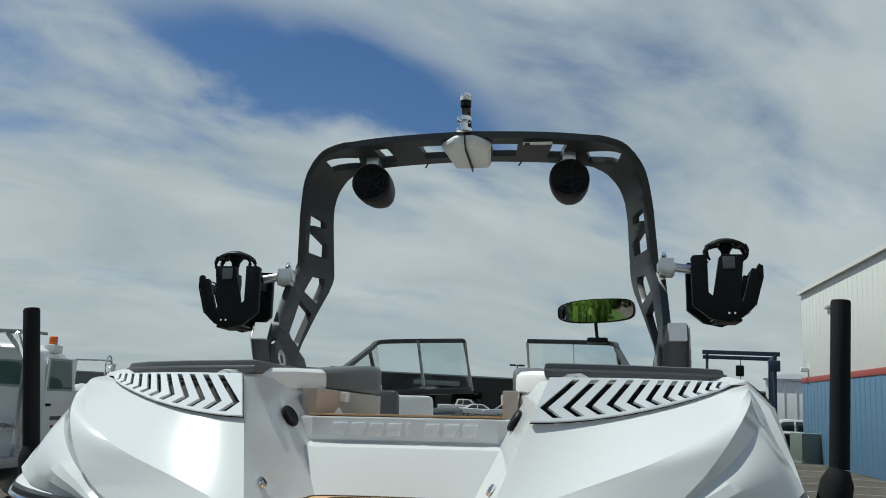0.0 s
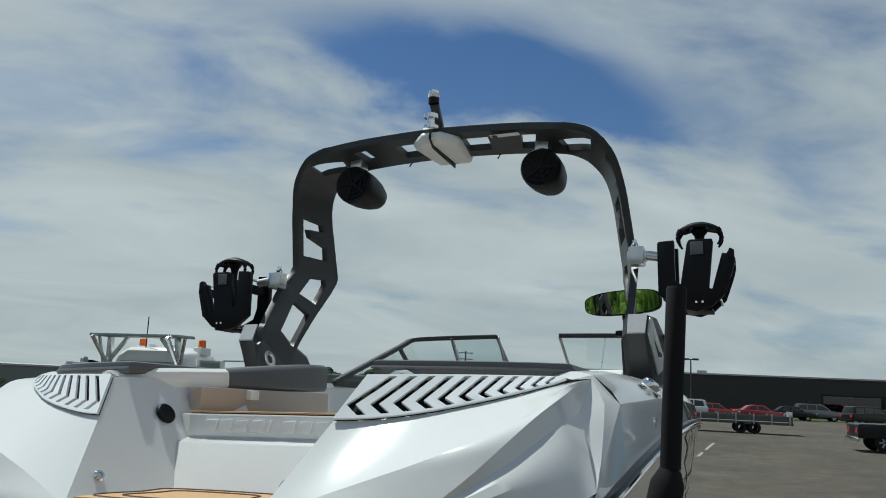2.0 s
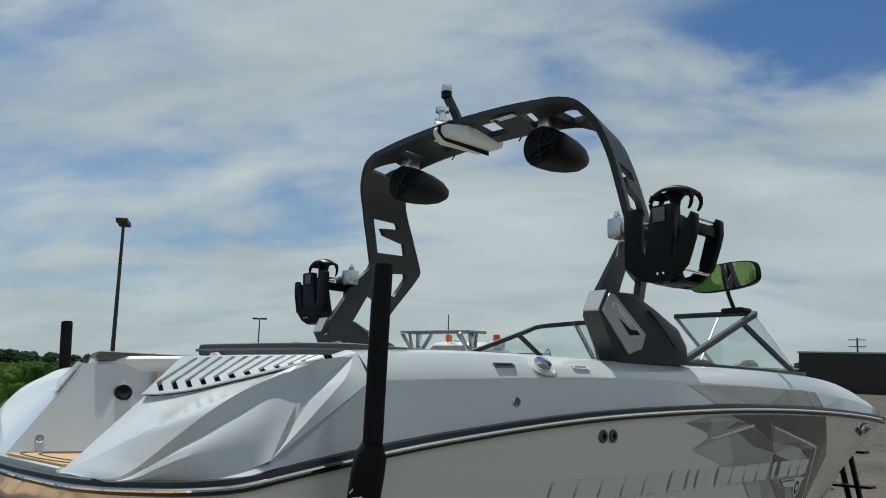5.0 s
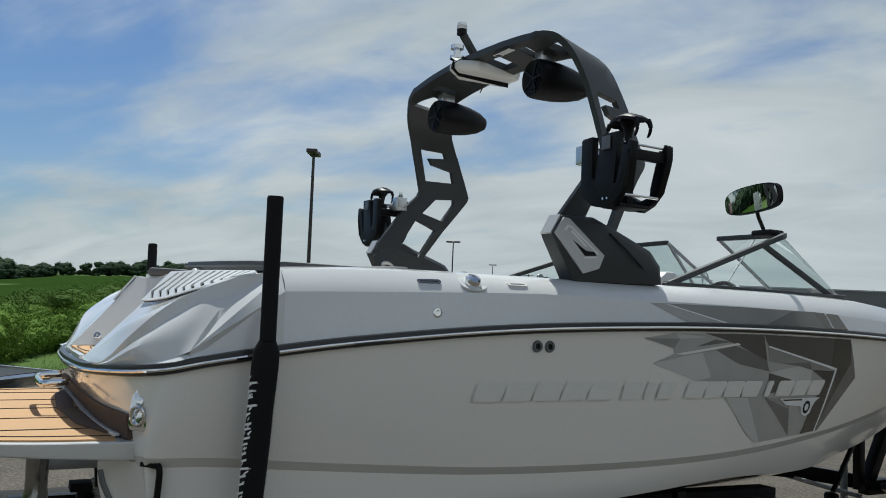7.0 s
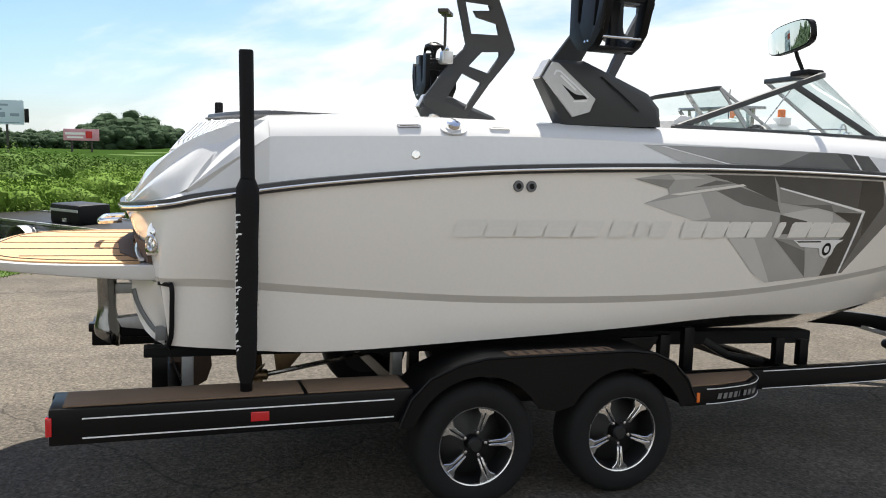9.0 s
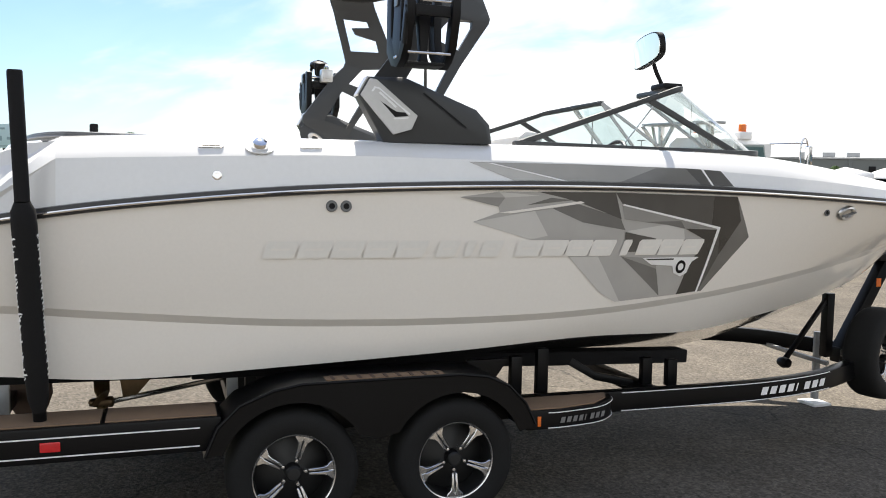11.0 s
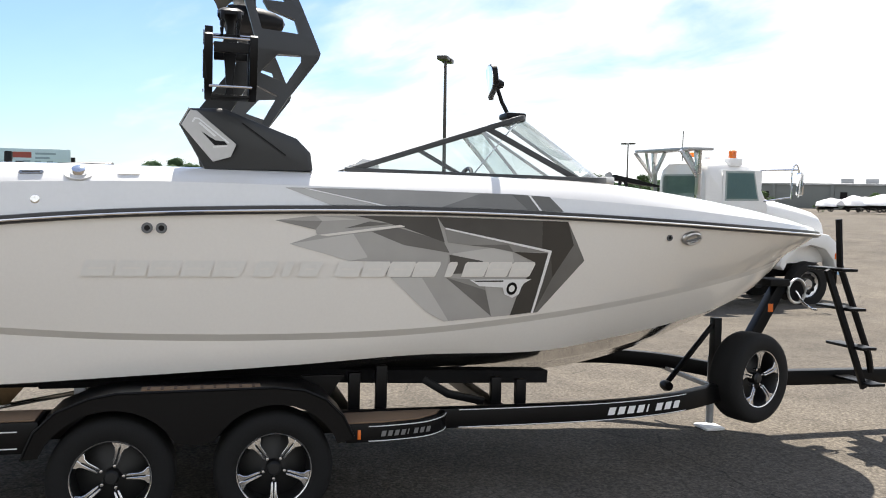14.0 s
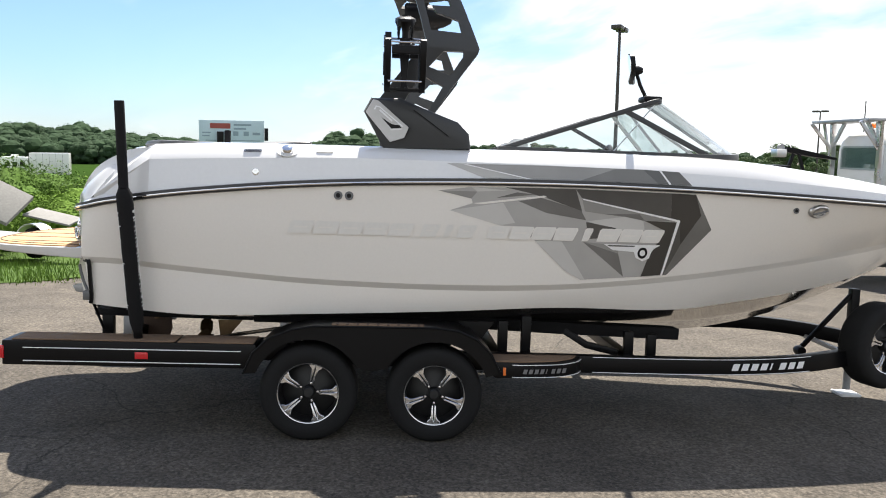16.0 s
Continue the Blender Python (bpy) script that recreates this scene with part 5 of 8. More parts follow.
xs = [-1.04 + 2.08 * k / 24 for k in range(25)]
for z0, z1 in ((1.252, 1.283), (1.285, 1.316), (1.318, 1.348)):
    band = loft([[transom_pt(x, z0, .022), transom_pt(x, z1, .018), transom_pt(x, z1, -.01), transom_pt(x, z0, -.01)] for x in xs])
    part("transom_bumper", band, TEAK_DARK, boat, "brown foam transom strip")
part("transom_ledge", bar([transom_pt(x, 1.258, .036) for x in xs[1:-1]], .022, .014, b=.003), GEL_GREY, boat, "pale grey ledge strip")
for sgn in (1, -1):
    rim_l = even([(.83, -.098, 1.158), (.85, -.10, 1.11), (.86, -.085, 1.01), (.93, -.03, .90), (1.055, .048, .862)], 9)
    rim_r = even([(1.118, .040, 1.158), (1.105, .052, 1.02), (1.085, .064, .868)], 9)
    rows = [[a.lerp(b, w) + Vector((-.035, .012, 0)) * math.sin(math.pi * w) for w in [k / 8 for k in range(9)]] for a, b in zip(rim_l, rim_r)]
    scoop = [[Vector((sgn * p.x, p.y, p.z)) for p in row] for row in rows]
    tab = part("surf_tab", strip(scoop), GEL_BAND, boat, "curved pale grey surf tab", angle=60)
    # no groove is cut: a dark bar along this line paints its shade
    groove = []
    for k in range(1, 8):
        w = 8 * (.05 + .50 * (k / 8) ** 1.5)
        groove.append(scoop[k][int(w)].lerp(scoop[k][int(w) + 1], w - int(w)) + Vector((sgn * .004, -.004, 0)))
    part("tab_groove", bar(groove, .022, .010, up=(sgn, -.5, 0), b=.003), CHARCOAL_L, tab, "dark bar painting the shade in a curved groove")
    part("tab_pad", box((1.03, .010, .888), (1.088, .06, .952), .006) if sgn == 1 else box((-1.088, .010, .888), (-1.03, .06, .952), .006), CHARCOAL_L, boat, "dark grey pad")
    part("tab_plate", prism([(-.175, .945), (-.04, .96), (.0, .90), (-.03, .885), (-.15, .90)], "x", sgn * .70, sgn * .78, .004), GREYMETAL, boat, "steel trim arm")
    part("tab_edge", bar(smooth_line([(sgn * 1.10, .03, 1.165), (sgn * 1.150, .065, 1.166), (sgn * 1.168, .083, 1.152), (sgn * 1.152, .084, 1.05), (sgn * 1.120, .082, .93), (sgn * 1.095, .070, .872)], 4), .018, .022, up=(0, 1, 0)), BLACK, boat, "black moulding edge")

def pipe_ring(r, z, slant=0.0, yc=-.262):
    return [(r * math.cos(a), yc + r * math.sin(a), z - slant * math.sin(a)) for a in [2 * math.pi * k / 20 for k in range(20)]]


pipe = loft([pipe_ring(*q) for q in ((.054, 1.168), (.054, 1.0), (.051, .92), (.051, .87), (.060, .81), (.071, .755, .01), (.073, .725, .02), (.066, .68, .038), (.060, .684, .036), (.062, .74, .01))], caps=False)
part("exhaust_pipe", pipe, CHROME_DARK, boat, "polished flared exhaust pipe")
part("pipe_lining", loft([pipe_ring(*q) for q in ((.060, .684, .036), (.055, .76), (.01, .78))], caps=True), BLACK, boat, "black lining of the pipe mouth")
part("pipe_arm", bar([(0, -.26, .985), (0, .04, .985)], .05, .06, b=.008), GREYMETAL, boat)
part("pipe_stay", bar([(0, .0, 1.15), (0, .03, .86)], .05, .03, up=(1, 0, 0), b=.006), BLACK, boat)

# running gear
part("rudder", prism([(.08, .62), (.32, .62), (.33, .50), (.30, .41), (.22, .365), (.13, .38), (.09, .46)], "x", -.014, .014, .006), TEAK_DARK, boat, "bronze rudder blade")
part("rudder_post", tube([(0, .21, .66), (0, .21, .58)], .025, k=10), BRONZE, boat)
part("shaft", tube([(0, .62, .42), (0, 1.7, .60)], .016, k=8), CHROME, boat, "steel propeller shaft")
part("shaft_strut", prism([(.70, .58), (.90, .58), (.80, .46), (.72, .44)], "x", -.012, .012, .004), BRONZE, boat)
prop = part("propeller", lathe([(0, .52), (.022, .53), (.032, .58), (.034, .66), (0, .68)], 16, "y", (0, 0, .425)), BRONZE, boat, "bronze four-blade propeller")
for k in range(4):
    a = k * math.pi / 2 + .5
    blade = thick_sheet([(.02, -.03), (.06, -.055), (.12, -.06), (.165, -.03), (.175, .01), (.15, .045), (.08, .05), (.02, .03)], (), lambda u, v, h: Vector((u * math.cos(a) - v * math.sin(a) * .7, .60 + v * .75 + h, .425 + u * math.sin(a) + v * math.cos(a) * .7)), .007, step=(0, 0))
    part("blade", blade, BRONZE, prop)


# printed graphics on both sides: (y, z) outlines
def film(name, outline, material, lift, label, holes=()):
    for sgn in (1, -1):
        bm = sheet(outline, holes, (.12, .06))
        for v in bm.verts:
            y, z = v.co.x, v.co.y
            v.co = Vector((sgn * (side_x(y, z) + lift), y, z))
        ob = part(name, bm, material, boat, label, angle=60)


def rz(y, d=0.0):
    return at_station(rail_line, y).z + d
G1, G2, G3, G4, G5, G6 = (surface("print_grey_%d" % k, (c, c * .985, c * .95), 0.14, vary=v, blotch=1.1, grain=3, bump=0, coat=0.6) for k, (c, v) in enumerate(((.034, .25), (.075, .30), (.15, .30), (.27, .22), (.41, .16), (.55, .10))))
film("side_graphic", [(2.456, 1.900), (3.128, 1.906), (3.794, 1.903), (4.048, 1.894), (4.142, rz(4.14, .03)), (3.036, rz(3.04, .03)), (2.708, rz(2.71, .03))], G4, .0030, "grey faceted graphic above the rail")
film("graphic_facet", [(2.456, 1.900), (2.60, 1.897), (2.995, rz(3.0, .03)), (2.708, rz(2.71, .03))], G5, .0042, "pale graphic facet")
film("graphic_facet", [(2.60, 1.897), (3.128, 1.906), (3.194, 1.859), (2.995, 1.822)], G4, .0045, "mid grey graphic facet")
film("graphic_facet", [(3.594, 1.898), (3.794, 1.903), (3.903, rz(3.9, .03)), (3.363, rz(3.36, .03))], G3, .0045, "dark graphic facet")
film("graphic_facet", [(3.794, 1.903), (4.048, 1.894), (4.142, rz(4.14, .03)), (3.903, rz(3.9, .03))], G2, .0048, "darkest upper graphic facet")
film("graphic_line", [(2.562, 1.897), (2.592, 1.897), (3.036, 1.813), (2.995, 1.813)], WHITE, .0062, "thin white graphic line")
film("graphic_line", [(3.906, 1.898), (3.921, 1.898), (3.994, 1.808), (3.978, 1.808)], WHITE, .0062, "thin white graphic line")
film("side_graphic", [(2.404, 1.718), (2.623, rz(2.62, -.03)), (3.3, rz(3.3, -.03)), (4.174, rz(4.17, -.03)), (4.325, 1.503), (4.045, 1.171), (3.854, 1.157), (3.419, 1.128), (3.302, 1.191), (3.073, 1.398), (2.933, 1.493), (2.827, 1.495), (2.485, 1.588), (2.636, 1.640), (2.627, 1.670)], G5, .0030, "grey faceted graphic on the hull side")
film("graphic_facet", [(2.404, 1.718), (2.663, 1.719), (2.627, 1.670)], G4, .0042, "mid grey graphic facet")
film("graphic_facet", [(2.623, rz(2.62, -.03)), (2.868, 1.732), (2.663, 1.719)], G6, .0045, "pale graphic facet")
film("graphic_facet", [(2.635, 1.666), (2.843, 1.746), (2.982, 1.719), (2.791, 1.677)], G5, .0042, "pale graphic facet")
film("graphic_facet", [(2.791, 1.680), (2.933, 1.722), (3.064, 1.710)], G3, .0055, "dark graphic facet")
film("graphic_facet", [(2.485, 1.588), (2.841, 1.650), (2.931, 1.516), (2.827, 1.495)], G6, .0042, "pale graphic facet")
film("graphic_facet", [(2.841, 1.650), (2.945, 1.664), (3.140, 1.589), (3.411, 1.544), (3.389, 1.500), (2.931, 1.516)], G5, .0045, "pale graphic facet")
film("graphic_facet", [(2.945, 1.664), (3.099, 1.690), (3.377, 1.616), (3.419, 1.547), (3.140, 1.589)], G3, .0048, "dark graphic facet")
film("graphic_facet", [(2.850, rz(2.85, -.03)), (3.330, 1.757), (3.386, 1.608), (3.132, 1.691), (2.998, 1.724)], G2, .0051, "dark graphic facet")
film("graphic_facet", [(3.330, 1.757), (4.000, rz(4.0, -.03)), (4.018, 1.569), (3.378, 1.696)], G2, .0054, "dark graphic facet")
film("graphic_facet", [(3.379, 1.690), (4.066, 1.557), (3.829, 1.555), (3.686, 1.579), (3.521, 1.594), (3.404, 1.608)], G4, .0057, "mid grey graphic facet")
film("graphic_facet", [(3.521, 1.594), (3.686, 1.579), (3.829, 1.555), (3.79, 1.60)], G3, .0060, "dark graphic facet")
film("graphic_facet", [(3.429, 1.541), (3.686, 1.579), (3.820, 1.554), (3.838, 1.490), (3.632, 1.480)], G6, .0060, "pale graphic facet")
film("graphic_facet", [(3.420, 1.536), (3.633, 1.499), (3.66, 1.43), (3.44, 1.42)], G2, .0063, "dark graphic facet")
film("graphic_facet", [(4.000, rz(4.0, -.03)), (4.174, rz(4.17, -.03)), (4.232, 1.601), (4.112, 1.393), (4.078, 1.563), (4.018, 1.569)], G1, .0057, "near-black graphic facet")
film("graphic_facet", [(4.174, rz(4.17, -.03)), (4.325, 1.503), (4.232, 1.601)], G3, .0051, "dark graphic facet")
film("graphic_facet", [(4.232, 1.601), (4.325, 1.503), (4.045, 1.171), (4.010, 1.169), (4.112, 1.393)], G3, .0054, "dark graphic facet")
film("graphic_facet", [(4.078, 1.563), (4.112, 1.393), (4.018, 1.169), (3.99, 1.17), (4.05, 1.40)], G2, .0060, "dark graphic facet")
film("graphic_facet", [(3.829, 1.555), (4.061, 1.549), (4.006, 1.173), (3.854, 1.157), (3.892, 1.308), (3.984, 1.489)], G1, .0066, "near-black graphic facet")
film("graphic_facet", [(3.410, 1.397), (3.669, 1.320), (3.727, 1.154)], G3, .0045, "dark graphic facet")
film("graphic_facet", [(3.663, 1.354), (3.892, 1.308), (3.854, 1.157), (3.727, 1.154)], G5, .0048, "pale graphic facet")
film("graphic_facet", [(3.410, 1.397), (3.60, 1.385), (3.663, 1.354), (3.669, 1.320)], G4, .0048, "mid grey graphic facet")
film("graphic_facet", [(3.073, 1.398), (3.26, 1.398), (3.45, 1.13), (3.419, 1.128), (3.302, 1.191)], G6, .0045, "pale graphic facet")
film("graphic_line", [(3.387, 1.694), (4.085, 1.564), (4.014, 1.167), (3.998, 1.168), (4.062, 1.554), (3.381, 1.686)], WHITE, .0078, "thin white graphic line")
film("graphic_line", [(2.636, 1.640), (3.114, 1.706), (3.140, 1.696), (2.699, 1.635)], GEL_SIDE, .0078, "pale graphic line")

# the maker's lettering stands as plain slanted hollow bars in three groups
for y0, y1, count, skip in ((1.405, 2.235, 5, ()), (2.285, 2.655, 3, (1,)), (2.735, 3.96, 8, (4,))):
    w = (y1 - y0) / count
    for k in range(count):
        a, b = y0 + k * w + .008, y0 + (k + 1) * w - .014
        if k in skip:
            a, b = (a + b) / 2 - .018, (a + b) / 2 + .018
        lo, e = 1.408, .006
        film("name_shadow", [(a - e, lo - e), (b - .002, lo - e), (b + e, lo), (b + .036, lo + .068), (b + .034, lo + .079 + e), (a + .030, lo + .079 + e), (a + .014, lo + .072)], GEL_BAND, .0082, "grey edge of a plain bar")
        hole = [[(a + .036, lo + .034), (b - .020, lo + .034), (b - .014, lo + .045), (a + .042, lo + .045)]] if b - a > .07 else []
        film("name_bar", [(a, lo), (b - .012, lo), (b, lo + .008), (b + .028, lo + .066), (b + .024, lo + .079), (a + .036, lo + .079), (a + .022, lo + .066)], BADGE, .0096, "silver slanted plain bar", holes=hole)
film("badge_wing", [(3.557, 1.386), (3.966, 1.386), (3.921, 1.360), (3.906, 1.334), (3.895, 1.291), (3.851, 1.269), (3.798, 1.292), (3.780, 1.335), (3.627, 1.345)], WHITE, .0090, "white wing-shaped badge")
film("badge_wing", [(3.58, 1.380), (3.78, 1.380), (3.78, 1.371), (3.60, 1.371)], D4, .0098, "dark wing bar")
film("badge_disc", [(3.842 + .036 * math.cos(a), 1.328 + .040 * math.sin(a)) for a in [k * math.pi / 8 for k in range(16)]], BLACK, .0100, "black round badge")
film("badge_disc", [(3.842 + .020 * math.cos(a), 1.328 + .022 * math.sin(a)) for a in [k * math.pi / 8 for k in range(16)]], WHITE, .0106, "white badge centre")

# ---- the trailer ----
trailer = thing("boat_trailer", "glossy black tandem-axle boat trailer with white pinstripes", "trailer")


def rim_set(at, wheel, out=1, spin=0.0):
    """Tyre and five-spoke rim round an axle along x; out is the outer side."""
    x, y, z = at
    R = .33
    prof = [(.205, -.10), (.23, -.115), (.29, -.118), (.315, -.105), (.328, -.08), (.33, -.04), (.33, .04), (.328, .08), (.315, .105), (.29, .118), (.23, .115), (.205, .10)]
    tyre = part("tyre", lathe([(r, h) for r, h in prof] + [prof[0]], 48, "x", at), RUBBER, wheel, "black tyre", angle=50)
    rim = part("rim", lathe([(0, .02 * out), (.06, .02 * out), (.19, -.03 * out), (.195, .085 * out), (.205, .10 * out), (.21, .10 * out), (.21, -.1 * out), (0, -.1 * out)], 40, "x", at), RIM_DARK, wheel, "black alloy rim")
    lip = lathe([(.200, .090 * out), (.202, .103 * out), (.208, .106 * out), (.209, .098 * out)], 48, "x", at)
    part("rim_lip", lip, RIM_CUT, rim, "machined rim lip")
    for k in range(5):
        a = k * 2 * math.pi / 5 + radians(spin)
        for d in (-1, 1):
            shape = [(.074, .0036 * d), (.12, .0036 * d), (.172, .0034 * d), (.178, 0), (.200, 0), (.195, .047 * d), (.184, .044 * d), (.166, .025 * d), (.145, .019 * d), (.10, .0165 * d), (.074, .015 * d)]
            own = thick_sheet(shape, (), lambda u, v, h: Vector((x + out * (.088 - .35 * max(0, .15 - u) * .5 + h), y + u * math.cos(a) - v * math.sin(a), z + u * math.sin(a) + v * math.cos(a))), .02, step=(0, 0), b=.003)
            part("spoke", own, RIM_CUT, rim)
    part("hub_cap", lathe([(0, .09 * out), (.03, .088 * out), (.04, .075 * out), (.042, .02 * out)], 20, "x", at), RIM_DARK, rim)
    for k in range(5):
        a = k * 2 * math.pi / 5 + radians(spin)
        nut = lathe([(0, .07 * out), (.009, .068 * out), (.01, .01 * out)], 6, "x", (x, y + .062 * math.cos(a), z + .062 * math.sin(a)))
        part("wheel_nut", nut, RIM_CUT, rim)


def road_wheel(at, out, spin, name="wheel"):
    wheel = new(name)
    wheel.parent = trailer
    rim_set(at, wheel, out, spin)
    return wheel


for sgn in (1, -1):
    for y, spin in ((1.57, 3), (2.422, -90)):
        road_wheel((sgn * 1.205, y, .325), sgn, spin)
for y in (1.57, 2.422):
    part("axle", tube([(-1.1, y, .30), (1.1, y, .30)], .035, k=10), PAINT, trailer)

for sgn in (1, -1):
    def side(bm):
        return bm if sgn == 1 else flip(bm)
    # tandem fender: top sheet, outer skirt with two arches
    top = [(1.14, .46), (1.20, .60), (1.30, .70), (1.46, .765), (1.60, .79), (2.42, .795), (2.58, .775), (2.70, .72), (2.80, .62), (2.86, .50)]
    crown = sweep([(1.19, y, z) for y, z in top], [(-.15, -.006), (.15, -.006), (.15, .006), (-.15, .006)], up=(0, .01, 1))
    fender = part("fender", side(crown), PAINT, trailer, "black tandem wheel fender")

    def arch(cy, a0, a1):
        return [(cy + .375 * math.cos(a), .325 + .375 * math.sin(a)) for a in [radians(a0 + (a1 - a0) * k / 12) for k in range(13)]]
    skirt = top + [(2.845, .485)] + arch(2.422, 22, 150)[0:] + [(2.0, .49)] + arch(1.57, 30, 158)
    part("fender_skirt", side(prism(skirt, "x", 1.325, 1.342)), PAINT, fender, angle=20)
    part("step_pad", side(box((1.25, 1.72, .797), (1.335, 2.34, .803), .002)), TANCARPET, fender, "tan ribbed step pad")
    for k in range(9):
        part("pad_rib", side(box((1.25, 1.75 + k * .068, .803), (1.335, 1.765 + k * .068, .807))), TEAK_DARK, fender)
    part("fender_lip", side(tube([(1.342, y, z) for y, z in top], .008, k=6)), PAINT, fender)

    # rear side beam with board and pinstripes
    low = 0 if sgn == 1 else .06
    rear = part("rear_beam", side(box((1.04, -.425, .485 - low), (1.315, 1.22, .650 - low), .012)), PAINT, trailer, "black rear side beam")
    for y0, y1 in ((-.37, .68), (.70, 1.20)):
        part("tread_board", side(box((1.06, y0, .650 - low), (1.295, y1, .658 - low), .003)), TANCARPET if sgn == 1 else RUBBER, rear, "tan tread board" if sgn == 1 else "black tread board")
    part("beam_rail", side(box((.96, -.44, .54), (1.04, 1.25, .635 if sgn == 1 else .600), .01)), PAINT, rear)
    for z in (.513 - low, .600 - low):
        part("pinstripe", side(box((1.3155, -.29, z), (1.3175, 1.12, z + .006))), WHITE, rear, "thin white pinstripe")
    part("marker_light", side(box((1.314, .43, .540 - low), (1.322, .515, .585 - low), .003)), RED, rear, "red side marker")
    part("tail_light", side(box((1.27, -.437, .53 - low), (1.322, -.410, .615 - low), .006)), RED, rear, "red tail light")
    part("flap_tag", side(box((1.20, 1.255, .60), (1.206, 1.30, .66))), YELLOW, trailer, "yellow reflector tag")

    # front step with its curved nose
    nose = prism([(1.05, 2.82), (1.315, 2.82), (1.315, 3.05), (1.27, 3.28), (1.17, 3.42), (1.08, 3.47), (1.05, 3.47)], "z", .455, .562, .008)
    front = part("front_step", side(nose), PAINT, trailer, "black front step")
    part("tread_board", side(prism([(1.06, 2.83), (1.30, 2.83), (1.30, 3.04), (1.255, 3.26), (1.16, 3.39), (1.06, 3.44)], "z", .562, .570, .002)), TANCARPET, front, "tan tread board")
    for z in (.463, .548):
        line = smooth_line([(1.318, 2.95, z), (1.317, 3.05, z), (1.273, 3.285, z), (1.172, 3.424, z), (1.085, 3.474, z)], 4)
        part("pinstripe", side(bar(line, .003, .005)), WHITE, front, "thin white pinstripe")
    part("marker_light", side(box((1.312, 2.885, .475), (1.321, 2.905, .53), .003)), ORANGE, front, "amber side marker")
    for k in range(8):
        t0 = 3.02 + k * .040
        xs = lambda y: 1.318 - max(0, (y - 3.04)) ** 1.55 * .42
        own = bmesh.new()
        own.faces.new([own.verts.new((xs(y) + .0035, y, z)) for y, z in ((t0, .488), (t0 + (.026 if k != 4 else .008), .488), (t0 + (.035 if k != 4 else .017), .520), (t0 + .009, .520))])
        part("name_bar", side(own), PRINT_DIM, front, "dim grey plain bar")

    # main beam, curving in to the tongue
    beam = smooth_line([(1.0, -.34, .56), (1.0, 1.0, .55), (1.0, 2.5, .51), (1.0, 3.4, .50), (.995, 4.2, .495), (.985, 4.7, .50), (.93, 5.15, .515), (.78, 5.55, .53), (.52, 5.95, .52), (.22, 6.35, .47), (.06, 6.55, .45)], 5)
    main = part("main_beam", side(bar(beam, .08, .125, b=.008)), PAINT, trailer, "black main beam")
    for dz in (-.055, .055):
        line = [p + Vector((.0415, 0, dz)) for p in beam if 3.45 < p.y < 5.3]
        part("pinstripe", side(bar(line, .003, .005)), WHITE, main, "thin white pinstripe")

    def beam_at(y):
        k = next(i for i in range(len(beam) - 1) if beam[i].y <= y <= beam[i + 1].y)
        t = (y - beam[k].y) / (beam[k + 1].y - beam[k].y)
        return beam[k].lerp(beam[k + 1], t)
    for k in range(8):
        a = 4.60 + k * .073
        w = .050 if k != 4 else .013
        own = bmesh.new()
        own.faces.new([own.verts.new((beam_at(y).x + .0425 + (y - 4.6) * .012, y, beam_at(y).z + dz)) for y, dz in ((a, -.026), (a + w, -.026), (a + w + .016, .024), (a + .016, .024))])
        part("name_bar", side(own), WHITE, main, "white slanted plain bar")

    # bunks and posts
    part("bunk", side(bar([(.62, 1.1, .735), (.60, 2.6, .725), (.55, 3.3, .685), (.50, 4.36, .645)], .14, .09, b=.01)), SLEEVE, trailer, "black carpeted bunk")
    posts = ((.90, 2.93, .54, .78), (.90, 3.10, .54, .82), (.78, 3.90, .52, .70), (.82, 4.06, .52, .69))
    for x, y, z0, z1 in posts:
        part("bunk_post", side(box((x - .025, y - .035, z0), (x + .025, y + .035, z1), .005)), PAINT, trailer)
    part("bunk_brace", side(bar([(.58, 3.45, .66), (.62, 3.62, .56), (.70, 3.85, .52)], .05, .07, up=(1, 0, 0), b=.006)), PAINT, trailer)
    part("bunk_bracket", side(prism([(2.60, .78), (2.86, .78), (2.76, .64), (2.76, .52), (2.70, .52), (2.70, .64)], "x", .93, .96, .004)), PAINT, trailer)
    part("rear_post", side(box((.59, -.01, .46), (.65, .07, .735), .005)), PAINT, trailer)
    part("rear_post", side(box((.60, .14, .46), (.64, .20, .73), .005)), GREYMETAL, trailer)
    part("rear_bunk", side(bar([(.62, -.05, .74), (.62, 1.1, .725)], .12, .05, b=.008)), SLEEVE, trailer)
    for y in (1.32, 1.42, 2.05, 2.25):
        part("bunk_post", side(box((.60, y - .03, .52), (.66, y + .03, .70), .004)), GREYMETAL if y < 1.4 else PAINT, trailer)

for sgn in (1, -1):
    part("tie_strap", bar([(sgn * 1.03, .055, .88), (sgn * 1.0, .13, .66)], .03, .006, up=(0, 1, 0)), SLEEVE, trailer, "black tie-down strap")
for y in (.10, 1.35, 2.9, 3.9):
    part("cross_member", box((-1.0, y - .04, .45), (1.0, y + .04, .53), .006), PAINT, trailer)
part("tongue", bar([(0, 6.2, .46), (0, 8.3, .44)], .10, .125, b=.008), PAINT, trailer, "black tongue beam")
part("coupler", prism([(-.06, 8.25), (.06, 8.25), (.05, 8.55), (-.05, 8.55)], "z", .40, .48, .015), GREYMETAL, trailer, "steel coupler")
post = part("winch_post", bar([(0, 6.25, .50), (0, 6.70, 1.26)], .09, .10, up=(1, 0, 0), b=.008), PAINT, trailer, "leaning black winch post")
